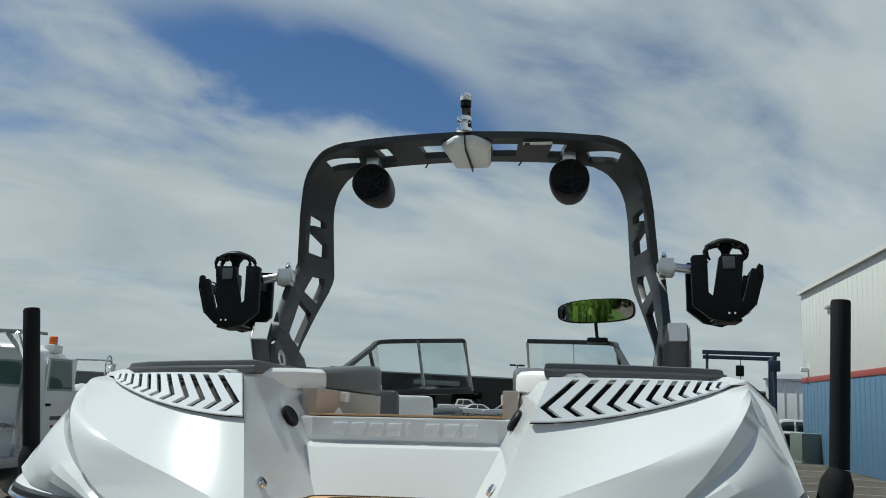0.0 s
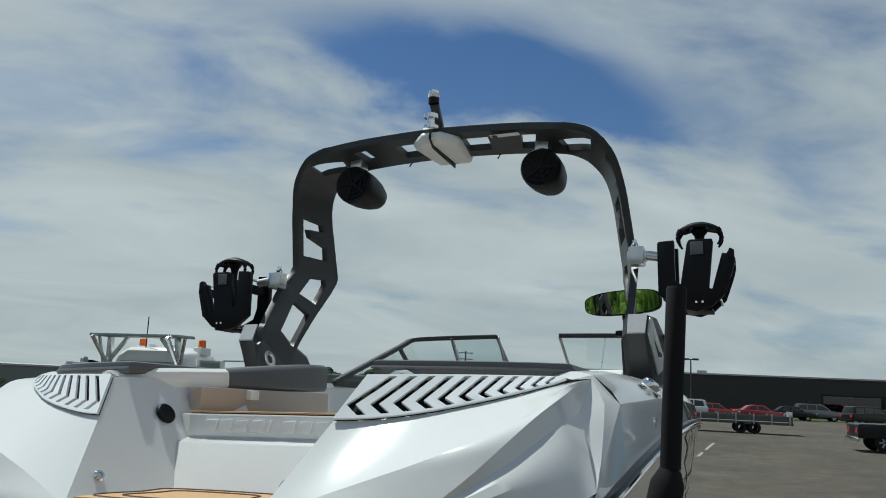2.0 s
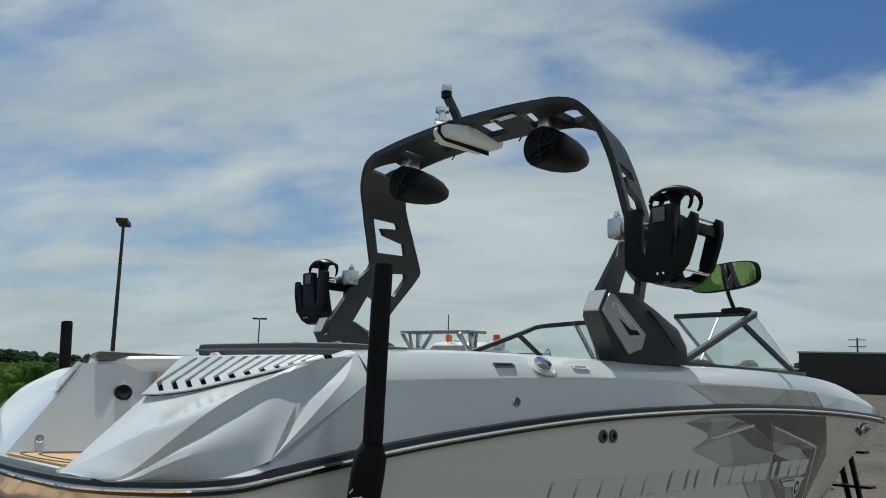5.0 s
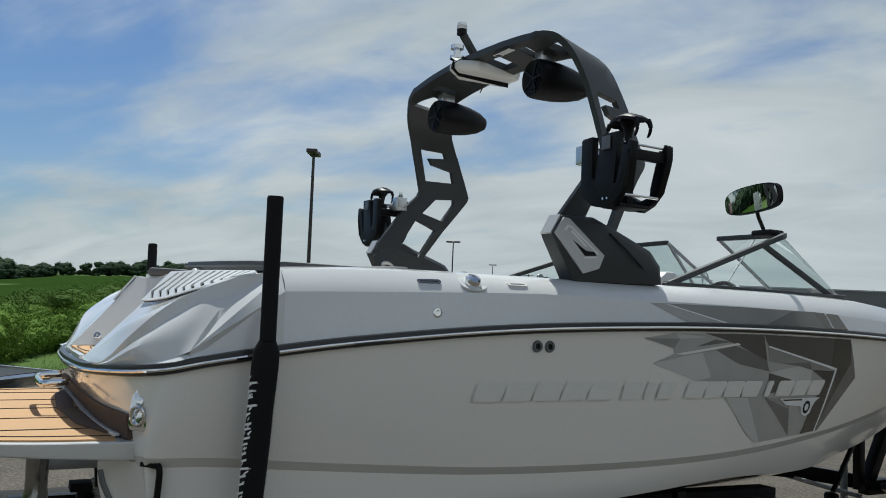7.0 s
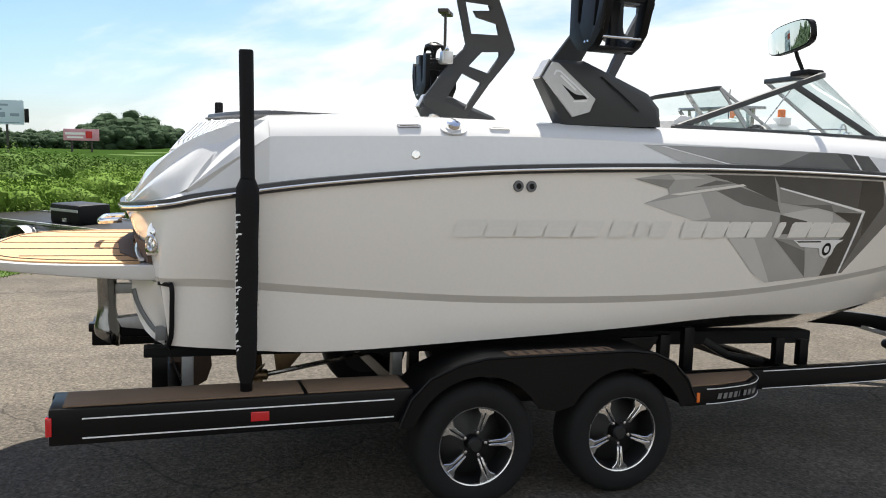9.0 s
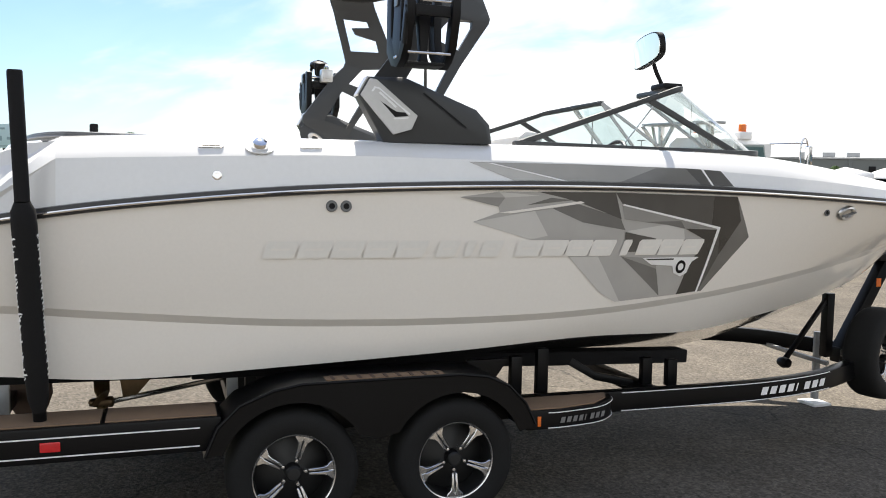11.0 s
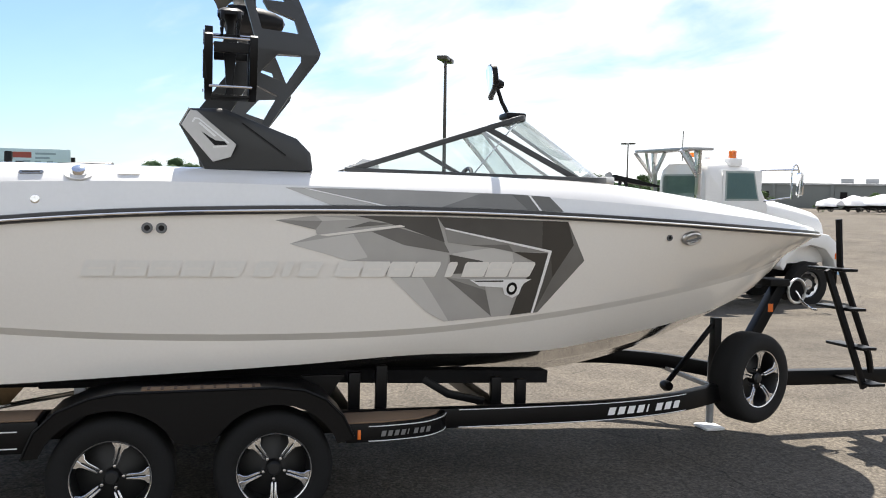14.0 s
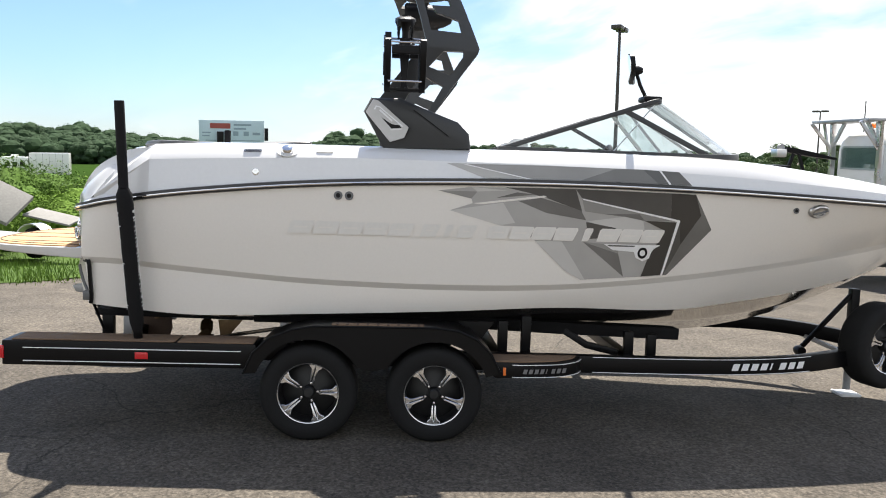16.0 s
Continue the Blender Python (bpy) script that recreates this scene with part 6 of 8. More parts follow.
part("marker_light", box((.044, 6.55, 1.02), (.052, 6.60, 1.09), .003, m=None), ORANGE, post, "amber reflector")
part("bow_stop", box((-.11, 6.52, 1.24), (.11, 6.72, 1.30), .02), RUBBER, post, "black rubber bow stop")
drum = bmesh.new()
lathe([(0, -.06), (.085, -.06), (.09, -.05), (.05, -.045), (.05, .045), (.09, .05), (.085, .06), (0, .06)], 24, "x", (.0, 6.80, 1.20), drum)
part("winch", drum, BLACK, post, "black winch drum")
part("winch_ring", tube([(.085, 6.80 + .085 * math.cos(a), 1.20 + .10 * math.sin(a)) for a in [k * math.pi / 10 for k in range(20)]], .012, k=8, closed=True), ALU, post, "bright winch plate")
part("winch_handle", tube([(.07, 6.80, 1.20), (.11, 6.85, 1.10), (.12, 6.93, 1.05), (.17, 6.94, 1.05)], .010, k=8), CHROME, post)
part("upright", box((.02, 6.02, .46), (.09, 6.09, .98), .006), PAINT, trailer, "black upright")
part("upright_brace", bar([(.055, 6.06, .96), (.15, 5.56, .47)], .032, .032, b=.004), PAINT, trailer)
part("brace_foot", lathe([(0, -.05), (.035, -.045), (.045, 0), (.035, .045), (0, .05)], 14, "x", (.15, 5.56, .455)), PAINT, trailer)
part("front_strut", bar([(-.73, 5.90, .485), (-.2, 6.0, .43), (.08, 6.06, .405)], .035, .035, b=.005), GREYMETAL, trailer, "grey diagonal strut")
jack = part("jack", tube([(-.17, 6.18, .05), (-.17, 6.18, .62)], .032, k=12), GREYMETAL, trailer, "galvanised tongue jack")
part("jack_foot", box((-.27, 6.09, 0), (-.07, 6.27, .025), .008), WHITE, jack, "pale jack foot")

# spare wheel beside the tongue
SPARE_TURN = 17
spare = new("spare_wheel")
spare.parent = trailer
rim_set((0, 0, 0), spare, 1, 20)
spare.matrix_basis = pose(.72, 5.90, .63, 0, 0, SPARE_TURN)
part("spare_bracket", bar([(.62, 5.88, .64), (.35, 5.95, .55), (.3, 6.1, .50)], .06, .05, b=.005), PAINT, trailer)

# ladder on the tongue
steps = part("ladder", tube([(.12, 7.16, 1.81), (.12, 7.19, 1.42), (.12, 7.53, .64), (.12, 7.56, .50)], .028, k=8), PAINT, trailer, "black boarding ladder")
part("ladder_rail", bar([(.36, 6.86, 1.40), (.36, 7.18, .64), (.36, 7.27, .42)], .035, .05, b=.005), PAINT, steps)
for z, y in ((1.40, 7.02), (1.08, 7.12), (.76, 7.24), (.46, 7.34)):
    part("tread", box((.05, y - .10, z - .012), (.46, y + .05, z + .012), .006), PAINT, steps)

# guide poles
for sgn, base, knee, tip in ((1, (1.19, .42, .60), (1.437, .395, 1.67), (1.476, .38, 2.215)), (-1, (-1.19, .46, .60), (-1.45, .46, 1.67), (-1.518, .459, 2.195))):
    pole = part("guide_pole", tube([base, Vector(base).lerp(Vector(knee), .25)], .03, k=12), PAINT, trailer, "upright guide pole in black sleeves")
    low = [Vector(base).lerp(Vector(knee), t) for t in (.10, .16, .3, .45, .6, .75, .9, .96, 1.0)]
    part("lower_sleeve", tube(low, .05, k=16, scales=(.6, .9, 1, .96, 1.02, .98, 1.04, 1.0, .62)), SLEEVE, pole, "thick black padded sleeve")
    part("upper_sleeve", tube([knee, Vector(knee).lerp(Vector(tip), .5), Vector(knee).lerp(Vector(tip), .985), tip], .031, k=16, scales=(1, 1, 1, .9)), SLEEVE, pole, "slim black upper sleeve")
    for facing in (-62, 98):
        t = .26
        while t < .86:
            p = Vector(base).lerp(Vector(knee), t)
            own, tall = bmesh.new(), random.choice((.1, .25, .4, .9))
            lean = random.uniform(-.010, .004)
            strokes = [(-.95, tall, lean, .009)]
            for _ in range(random.choice((1, 2, 2))):
                a = random.uniform(-.95, .1)
                strokes.append((a, a + random.uniform(.3, .6), random.uniform(.006, .016) * random.choice((-1, 1)), .007))
            for a0, a1, z0, thick in strokes:
                arc = [Vector((math.cos(ang), math.sin(ang), 0)) for ang in [radians(facing) + (a0 + (a1 - a0) * q / 4) * .60 for q in range(5)]]
                slope = [z0 + .012 * q / 4 for q in range(5)]
                loft([[p + v * .0532 + Vector((0, 0, z)) for v, z in zip(arc, slope)], [p + v * .0532 + Vector((0, 0, z + thick)) for v, z in zip(arc, slope)]], False, False, own)
            part("print_bar", own, WHITE, pole, "white printed bar")
            t += random.uniform(.024, .036)

# ---- ground ----
def smoothstep(a, b, x):
    t = min(1, max(0, (x - a) / (b - a)))
    return t * t * (3 - 2 * t)


UPV = BOAT.to_3x3() @ Vector((0, 0, 1))


def land(x, y):
    """Height of the lot: square under the boat, levelling out away from it."""
    dx, dy = x + 0.5145, y - 2.4514
    d = math.hypot(dx - 1, dy - 2.5)
    slope = -(UPV.x * dx + UPV.y * dy) / UPV.z
    back = smoothstep(-30, 5, -y)
    drop = back * (2.1 * smoothstep(10, 75, -x) + 0.26 * smoothstep(7, 12, -x))
    drop += .75 * smoothstep(44, 60, -x) * smoothstep(30, 52, y)
    return slope * (1 - smoothstep(9, 42, d)) - drop - 0.012 * max(0, math.hypot(x, y) - 170) - 0.15 * math.exp(-((x + 11.4) ** 2 + (y - 16) ** 2) / 30)


def ground_sheet(rings, sectors, material, name, label, category, test=None, lift=0.0):
    bm = bmesh.new()
    rows = []
    for r in rings:
        rows.append([bm.verts.new((0.5 + r * math.cos(a), 5 + r * math.sin(a), land(0.5 + r * math.cos(a), 5 + r * math.sin(a)) + lift)) for a in [2 * math.pi * k / sectors for k in range(sectors)]])
    for a, b in zip(rows, rows[1:]):
        for k in range(sectors):
            bm.faces.new((a[k], a[(k + 1) % sectors], b[(k + 1) % sectors], b[k]))
    bm.faces.new(rows[0])
    return setting(name, bm, material, label, category)


ground_sheet([2, 4, 6, 8, 10, 12, 14, 17, 20, 24, 28, 33, 38, 44, 52, 70, 100, 160, 300, 600, 1200, 3000], 72, ASPHALT, "ground", "sun-bleached asphalt lot", "ground")
# lawn edge runs from beside the stern away to the port bow
EDGE = [(-4.0, -14), (-5.6, -4.0), (-6.3, -1.3), (-7.4, -.35), (-11.2, .55), (-18.4, 3.0), (-27, 9.0), (-33, 16), (-46, 30), (-70, 60), (-130, 150)]
rowsg = []
edge_line = smooth_line([(x, y, 0) for x, y in EDGE], 6)
for f in (0, .6, 1.5, 3, 5, 8, 12, 18, 27, 40, 60, 100, 200, 500, 1200):
    row = []
    for i, p in enumerate(edge_line):
        a, b = edge_line[max(0, i - 1)], edge_line[min(len(edge_line) - 1, i + 1)]
        q = p + Vector((-0.80, -0.60, 0)) * f
        wob = .12 * noise.noise(Vector((q.x * .9, q.y * .9, 0))) if f == 0 else 0
        row.append(Vector((q.x + wob, q.y + wob, land(q.x, q.y) + (0.012 if f == 0 else .035 + .0022 * max(0, f - 15)))))
    rowsg.append(row)
setting("lawn", strip(rowsg), GRASS_G, "mown grass verge beside the lot", "grass")

# ---- surroundings ----
def at(x, y, turn=0.0, dz=0.0, scale=1.0):
    return Matrix.Translation((x, y, land(x, y) + dz)) @ Matrix.Rotation(radians(turn), 4, "Z") @ Matrix.Scale(scale, 4)


def leaf_cloud(rng, clumps, per, size, flat=0.6, loose=0.5):
    """Small leaf faces scattered on the outside of many clumps: (centre, radii) each."""
    verts, faces = [], []
    for (cx, cy, cz), (rx, ry, rz_) in clumps:
        d = rng.normal(size=(per, 3))
        d /= np.linalg.norm(d, axis=1)[:, None]
        r = rng.uniform(.72, 1.08, (per, 1))
        c = d * r * np.array((rx, ry, rz_)) + np.array((cx, cy, cz))
        a = rng.normal(size=(per, 3))
        a -= d * np.sum(a * d, axis=1)[:, None] * flat
        a /= np.linalg.norm(a, axis=1)[:, None]
        b = np.cross(d + rng.normal(size=(per, 3)) * loose, a)
        b /= np.linalg.norm(b, axis=1)[:, None] + 1e-6
        s = rng.uniform(.6, 1.35, (per, 1)) * size
        k = len(verts) and sum(len(v) for v in verts)
        quad = np.stack((c - a * s, c + b * s * .5, c + a * s, c - b * s * .5), axis=1).reshape(-1, 3)
        verts.append(quad)
        faces.append(np.arange(per * 4).reshape(-1, 4) + k)
    return np.concatenate(verts), np.concatenate(faces)


def clump_cores(rng, clumps, share=0.86):
    """Solid uneven hearts for the clumps, so that no sky shows through a thick crown."""
    ball = bmesh.new()
    bmesh.ops.create_icosphere(ball, subdivisions=2, radius=1)
    v0 = np.array([v.co for v in ball.verts])
    f0 = np.array([[v.index for v in f.verts] for f in ball.faces])
    ball.free()
    verts = [v0 * rng.uniform(.84, 1.1, (len(v0), 1)) * np.array(r) * share + np.array(c) for c, r in clumps]
    return np.concatenate(verts), np.concatenate([f0 + k * len(v0) for k in range(len(clumps))])


def cloud_mesh(name, v, f, material, core=None):
    me = bpy.data.meshes.new(name)
    extra = []
    if core:
        extra = (core[1] + len(v)).tolist()
        v = np.concatenate((v, core[0]))
    me.from_pydata(v.tolist(), [], f.tolist() + extra)
    me.materials.append(material)
    return me


def make_tree(seed, h, spread, per=230, size=.16):
    rng = np.random.default_rng(seed)
    tree = thing("tree", "leafy green broadleaf tree beyond the lot", "tree", "trees", at(0, 0))
    bm = bmesh.new()
    tube([(0, 0, -.3), (.05, 0, h * .25), (-.05, .08, h * .5), (.03, .02, h * .78)], h * .032, bm, 8, scales=(1.3, 1, .7, .25))
    clumps = []
    for k in range(16):
        a, t = rng.uniform(0, 6.28), rng.uniform(.28, .95)
        reach = spread * math.sqrt(max(.05, 1 - ((t - .52) / .5) ** 2)) * rng.uniform(.35, .85)
        tip = (reach * math.cos(a), reach * math.sin(a), h * t)
        if k < 9:
            tube([(0, 0, h * t * .55), (tip[0] * .5, tip[1] * .5, h * t * .85), tip], h * .012, bm, 5, scales=(1, .7, .2))
        r = spread * rng.uniform(.26, .46)
        clumps.append((tip, (r, r * rng.uniform(.8, 1.1), r * rng.uniform(.6, .85))))
    clumps.append(((0, 0, h * .88), (spread * .4, spread * .4, h * .12)))
    part("trunk", bm, BARK, tree)
    crown = new("crown", cloud_mesh("crown", *leaf_cloud(rng, clumps, per, size), LEAF))
    crown.parent = tree
    return tree


trees = [make_tree(11, 7.0, 2.9), make_tree(12, 8.5, 3.3), make_tree(13, 5.5, 2.7)]
spots = [(-85.8, 48, 0, .50), (-83.3, 53.5, 1, .42), (-78, 45.5, 2, .58), (-108, 46.7, 1, .38), (-100, 40, 0, .42), (-118, 55, 2, .55), (-56.7, 62.7, 0, .55), (-66, 58, 2, .6), (-88, 44, 2, .50), (-95, 58, 0, .52),
         (-150, -10, 1, .50), (-49.3, 56, 0, .43), (-52.1, 52.8, 2, .30), (-71, 80, 1, .45), (-64, 84, 2, .6), (-47.5, 32.5, 1, .37), (-49, 35.5, 2, .52), (-45, 29, 0, .38), (-53, 42, 2, .5), (-62, 30, 2, .42), (-70, 27, 0, .36), (-50, 74, 1, .5), (-40, 85, 2, .8),
         (-20, 126, 0, .9), (-10, 128, 1, .75), (-28, 124, 2, 1.1), (14, 130, 0, .8), (-35, 122, 1, .8), (-48, 118, 0, .7), (-60, 112, 2, .9)]
for i, (x, y, k, s) in enumerate(spots):
    m = at(x, y, i * 47, 0, s)
    if i < 3:
        trees[i].matrix_basis = at(x, y, i * 47, 0, s)
    else:
        copy_thing(trees[k], m)


def woods(name, label, line, height, depth, count, seed, size=.5, per=70, material=LEAF_FAR):
    """A belt of far trees along a line: rounded crowns of a few clumps each, the rear rows standing higher."""
    rng = np.random.default_rng(seed)
    pts = smooth_line([(x, y, 0) for x, y in line], 12)
    clumps = []
    for _ in range(count):
        i = rng.integers(0, len(pts) - 1)
        p = pts[i].lerp(pts[i + 1], rng.uniform())
        away = (pts[i + 1] - pts[i]).normalized().cross(Vector((0, 0, 1)))
        if away.dot(p) < 0:
            away.negate()
        back = rng.uniform(0, 1)
        x, y = p.x + away.x * depth * (back - .5) * 2, p.y + away.y * depth * (back - .5) * 2
        share = min(.999, (i + 0.5) / len(pts)) * (len(height) - 1)
        k = int(share)
        tall = height[k] + (height[k + 1] - height[k]) * (share - k)
        tall *= (.55 + .45 * back) * (1 + .16 * noise.noise(Vector((x * .06, y * .06, seed)))) * rng.uniform(.88, 1.08)
        r = min(tall * .34, 1.7) * rng.uniform(.8, 1.2)
        base = land(x, y)
        clumps.append(((x, y, base + tall - r * .8), (r, r, r * .8)))
        for _ in range(4):
            a, z = rng.uniform(0, 6.28), rng.uniform(.2, .8)
            q = r * rng.uniform(.55, .85)
            o = r * (1.15 - z * .5)
            clumps.append(((x + o * math.cos(a), y + o * math.sin(a), base + max(q * .5, tall * z)), (q * 1.15, q * 1.15, q * .85)))
    ob = new(name, cloud_mesh(name, *leaf_cloud(rng, clumps, per, size, .92, .3), material, clump_cores(rng, clumps)))
    return tagged(ob, label, "trees", kind="stuff")


woods("far_woods", "dense dark green woods on the rise beyond the field", [(-112, -105), (-128, -74), (-133, -60), (-139, -47), (-143, -37), (-146, -29)], (9.0, 8.5, 8.1, 7.6, 6.1, 4.6), 8, 430, 3, .15, 130)
woods("far_woods", "low dark tree line beyond the crop field", [(-146, -30), (-156, -16), (-160, 0), (-158, 26), (-150, 48)], (4.4, 4.0, 3.4, 3.2, 2.9), 4, 330, 7, .15, 90)
woods("far_woods", "distant low tree line beyond the lot", [(-152, 48), (-140, 80), (-125, 105), (-105, 125), (-80, 140)], (2.6, 4.0), 4, 260, 4, .17, 60)
woods("far_woods", "distant low tree line behind the dark building", [(-80, 140), (-45, 150), (0, 155), (40, 150)], (5.4, 5.4), 5, 180, 5, .2, 60)
woods("far_woods", "tall trees on the side away from the bow", [(-110, -100), (-60, -70), (-15, -48), (30, -42), (70, -50)], (7.4, 7.4), 6, 230, 6, .3, 50)
woods("far_woods", "tall clump of rounded trees behind the crop field", [(-154, -10), (-155, -7), (-156, -2.5), (-156, 1.5), (-156, 6)], (5.2, 7.4, 8.2, 6.0, 3.6), 3, 80, 8, .14, 170)


# shrubs and weeds along the lawn's far side
def shrubs(name, label, line, width, count, per, size, seed, low, high, material):
    rng = np.random.default_rng(seed)
    pts = smooth_line([(x, y, 0) for x, y in line], 10)
    clumps = []
    for _ in range(count):
        i = rng.integers(0, len(pts) - 1)
        p = pts[i].lerp(pts[i + 1], rng.uniform())
        x, y = p.x + rng.uniform(-width, width), p.y + rng.uniform(-width, width)
        tall = rng.uniform(low, high) * (.8 + .4 * noise.noise(Vector((x * .25, y * .25, seed))))
        r = tall * rng.uniform(.30, .5)
        clumps.append(((x, y, land(x, y) + tall - r), (r * 1.3, r * 1.3, r)))
        clumps.append(((x + rng.uniform(-.4, .4), y + rng.uniform(-.4, .4), land(x, y) + tall * .35), (r * 1.1, r * 1.1, tall * .4)))
    ob = new(name, cloud_mesh(name, *leaf_cloud(rng, clumps, per, size, .75, .4), material, clump_cores(rng, clumps, .6)))
    return tagged(ob, label, "shrubs", kind="stuff")


shrubs("shrubs", "tangled bright green shrubs and vines", [(-9.5, -14), (-12.5, -6), (-16.5, -2.0), (-22, 1.2), (-30, 5.5), (-42, 13)], 1.7, 300, 760, .036, 21, .95, 1.95, LEAF_L)
shrubs("shrubs", "darker hedge of vines behind the weeds", [(-13, -16), (-18, -7), (-23, -2.5), (-30, 1.5), (-40, 8), (-58, 20)], 1.6, 240, 640, .046, 22, 1.75, 2.38, LEAF_V)
shrubs("shrubs", "light green weeds along the lot's port edge", [(-24, 10.5), (-27, 13.5), (-30, 17), (-34, 21)], 1.2, 60, 400, .055, 24, .8, 1.5, LEAF_L)
shrubs("shrubs", "overgrown dark hedge at the far end of the lot", [(-56, 18), (-68, 30), (-77, 41), (-83, 52)], 1.6, 70, 300, .13, 25, 1.2, 2.2, LEAF)
shrubs("shrubs", "green shrubs behind the lot's edge", [(-10, -20), (0, -24), (12, -26), (26, -24)], 2.2, 120, 160, .14, 23, 1.2, 2.6, LEAF_L)
rowsf = []
for f in (0, 5, 10, 16, 24, 34, 46, 60, 80, 105, 135, 170):
    row = []
    for p in smooth_line([(x, y, 0) for x, y in ((-24, -18), (-28, -6), (-34, 2), (-44, 9), (-60, 20), (-85, 36))], 5):
        x, y = p.x - f * .9, p.y - f * .25
        row.append(Vector((x, y, land(x, y) + .25 + .0034 * f)))
    rowsf.append(row)
setting("crop_field", strip(rowsf), FIELD, "flat green crop field", "field")

# grass blades on the verge nearest the boat
rng = np.random.default_rng(31)
gv, gf = [], []
k = 0
while k < 16000:
    i = rng.integers(0, 44)
    p = edge_line[i].lerp(edge_line[i + 1], rng.uniform())
    f = rng.uniform(0, 1) ** 1.6 * 9
    x, y = p.x - .8 * f + rng.normal() * .15, p.y - .6 * f + rng.normal() * .15
    z = land(x, y) + .02
    h, a, w = rng.uniform(.05, .16), rng.uniform(0, 6.28), rng.uniform(.006, .012)
    dx, dy = math.cos(a) * w, math.sin(a) * w
    lx, ly = rng.normal(size=2) * .05
    gv += [(x - dx, y - dy, z - .02), (x + dx, y + dy, z - .02), (x + lx, y + ly, z + h)]
    gf.append((3 * k, 3 * k + 1, 3 * k + 2))
    k += 1
ob = new("grass", cloud_mesh("grass", np.array(gv), np.array(gf), LEAF_L))
tagged(ob, "short green grass blades on the verge", "grass", kind="stuff")


# ---- painted lot lines ----
def line_strip(bm, a, b, w=.10):
    a, b = Vector((*a, 0)), Vector((*b, 0))
    d = (b - a).normalized()
    n = Vector((-d.y, d.x, 0)) * w / 2
    rows = []
    for t in [i / 8 for i in range(9)]:
        p = a.lerp(b, t)
        rows.append([Vector((q.x, q.y, land(q.x, q.y) + .006)) for q in (p - n, p + n)])
    loft(rows, False, False, bm)


LINE_PAINT = surface("worn_line_paint", (0.32, 0.30, 0.26), 0.8, vary=0.3, grain=30, blotch=3, bump=0)
bm = bmesh.new()
for k in range(7):
    line_strip(bm, (5.8 + k * .35, 19 + k * 3.0), (11.5 + k * .35, 17.6 + k * 3.0))
line_strip(bm, (-1.15, 33), (-.95, 40), .12)
line_strip(bm, (-9.5, 2.6), (-8.2, 2.9))
setting("parking_lines", bm, LINE_PAINT, "worn pale parking lines", "road marking")


# ---- buildings ----
def long_house(name, label, a, b, depth, height, wall_mat, lower=None, lower_h=0, trim=None, roof_rise=.3, group="", roof=None):
    """A low commercial building whose front runs from a to b, with depth behind it."""
    a, b = Vector((*a, 0)), Vector((*b, 0))
    d = (b - a)
    L = d.length
    m = Matrix.Translation((a.x, a.y, min(land(a.x, a.y), land(b.x, b.y)) - .05)) @ Matrix.Rotation(math.atan2(d.y, d.x), 4, "Z")
    ob = thing(name, label, "building", group, m)
    part("wall", box((0, 0, lower_h), (L, depth, height), .02), wall_mat, ob)
    if lower:
        part("lower_wall", box((-.03, -.03, 0), (L + .03, depth + .03, lower_h), .02), lower, ob)
    if trim:
        part("trim", box((-.06, -.06, lower_h - .12), (L + .06, depth + .06, lower_h + .12), .02), trim, ob)
    part("roof", prism([(-.15, height), (depth * .5, height + roof_rise), (depth + .15, height), (depth + .15, height + .18), (depth * .5, height + roof_rise + .18), (-.15, height + .18)], "x", -.15, L + .15), roof or GREYMETAL, ob)
    return ob, L


metal_shed, L = long_house("metal_building", "cream and blue metal-clad building with red trim", (10.8, 41.2), (10.35, 22.0), 14, 7.7, WALL_TAN, WALL_BLUE, 3.65, TRIM_RED, .04, roof=WALL_TAN)
# ribs on the cladding, downpipe, wall lamp, utility box
part("conduit", box((5.6, -.12, 4.4), (5.76, -.02, 6.6), .02), GREYMETAL, metal_shed)
part("conduit", box((4.4, -.12, 6.5), (5.76, -.02, 6.62), .02), GREYMETAL, metal_shed)
part("wall_lamp", box((.9, -.35, 4.0), (1.15, -.03, 4.2), .03), WHITE, metal_shed)
for k in range(30):
    part("rib", box((.3 + k * .58, -.0035, 3.78), (.36 + k * .58, -.001, 7.95)), WALL_TAN, metal_shed)
    part("rib", box((.3 + k * .58, -.036, .0), (.34 + k * .58, -.031, 3.5)), WALL_BLUE, metal_shed)
ubox = thing("utility_box", "grey-green metal utility box on the asphalt", "utility box", "", at(10.3, 38.6, 15))
part("cabinet", box((-.6, -.5, .05), (.6, .5, 1.25), .03), surface("drab_green_paint", (.16, .19, .16), .5, vary=.1, bump=0), ubox)
part("plinth", box((-.7, -.6, -.1), (.7, .6, .06), .02), WALL_GREY, ubox)

dark_shop, L = long_house("dark_store_building", "long dark brown flat-roofed store beyond the parked cars", (-42, 104), (34, 112), 30, 4.75, WALL_DARK, roof_rise=.1)
for x0, x1 in ((21, 25), (27, 31), (50, 58)):
    win = part("window", box((x0, -.08, .3), (x1, .05, 2.9), .02), BLACK, dark_shop, "dark shop window")
    part("pane", box((x0 + .15, -.1, .45), (x1 - .15, -.075, 2.75)), PANE_DARK, win)
part("sign_band", box((22, -.12, 3.5), (28, .02, 4.1), .02), D3, dark_shop, "dim sign band")
for x0 in (10, 36, 60):
    part("roof_unit", box((x0, 5, 4.85), (x0 + 1.2, 6.4, 5.4), .05), GREYMETAL, dark_shop)
rows = [[Vector((x, y, land(x, y) + .02)) for x, y in ((-48, 88), (-20, 92), (10, 96), (40, 98))], [Vector((x, y, land(x, y) + .02)) for x, y in ((-48, 100), (-20, 102), (10, 105), (40, 108))]]
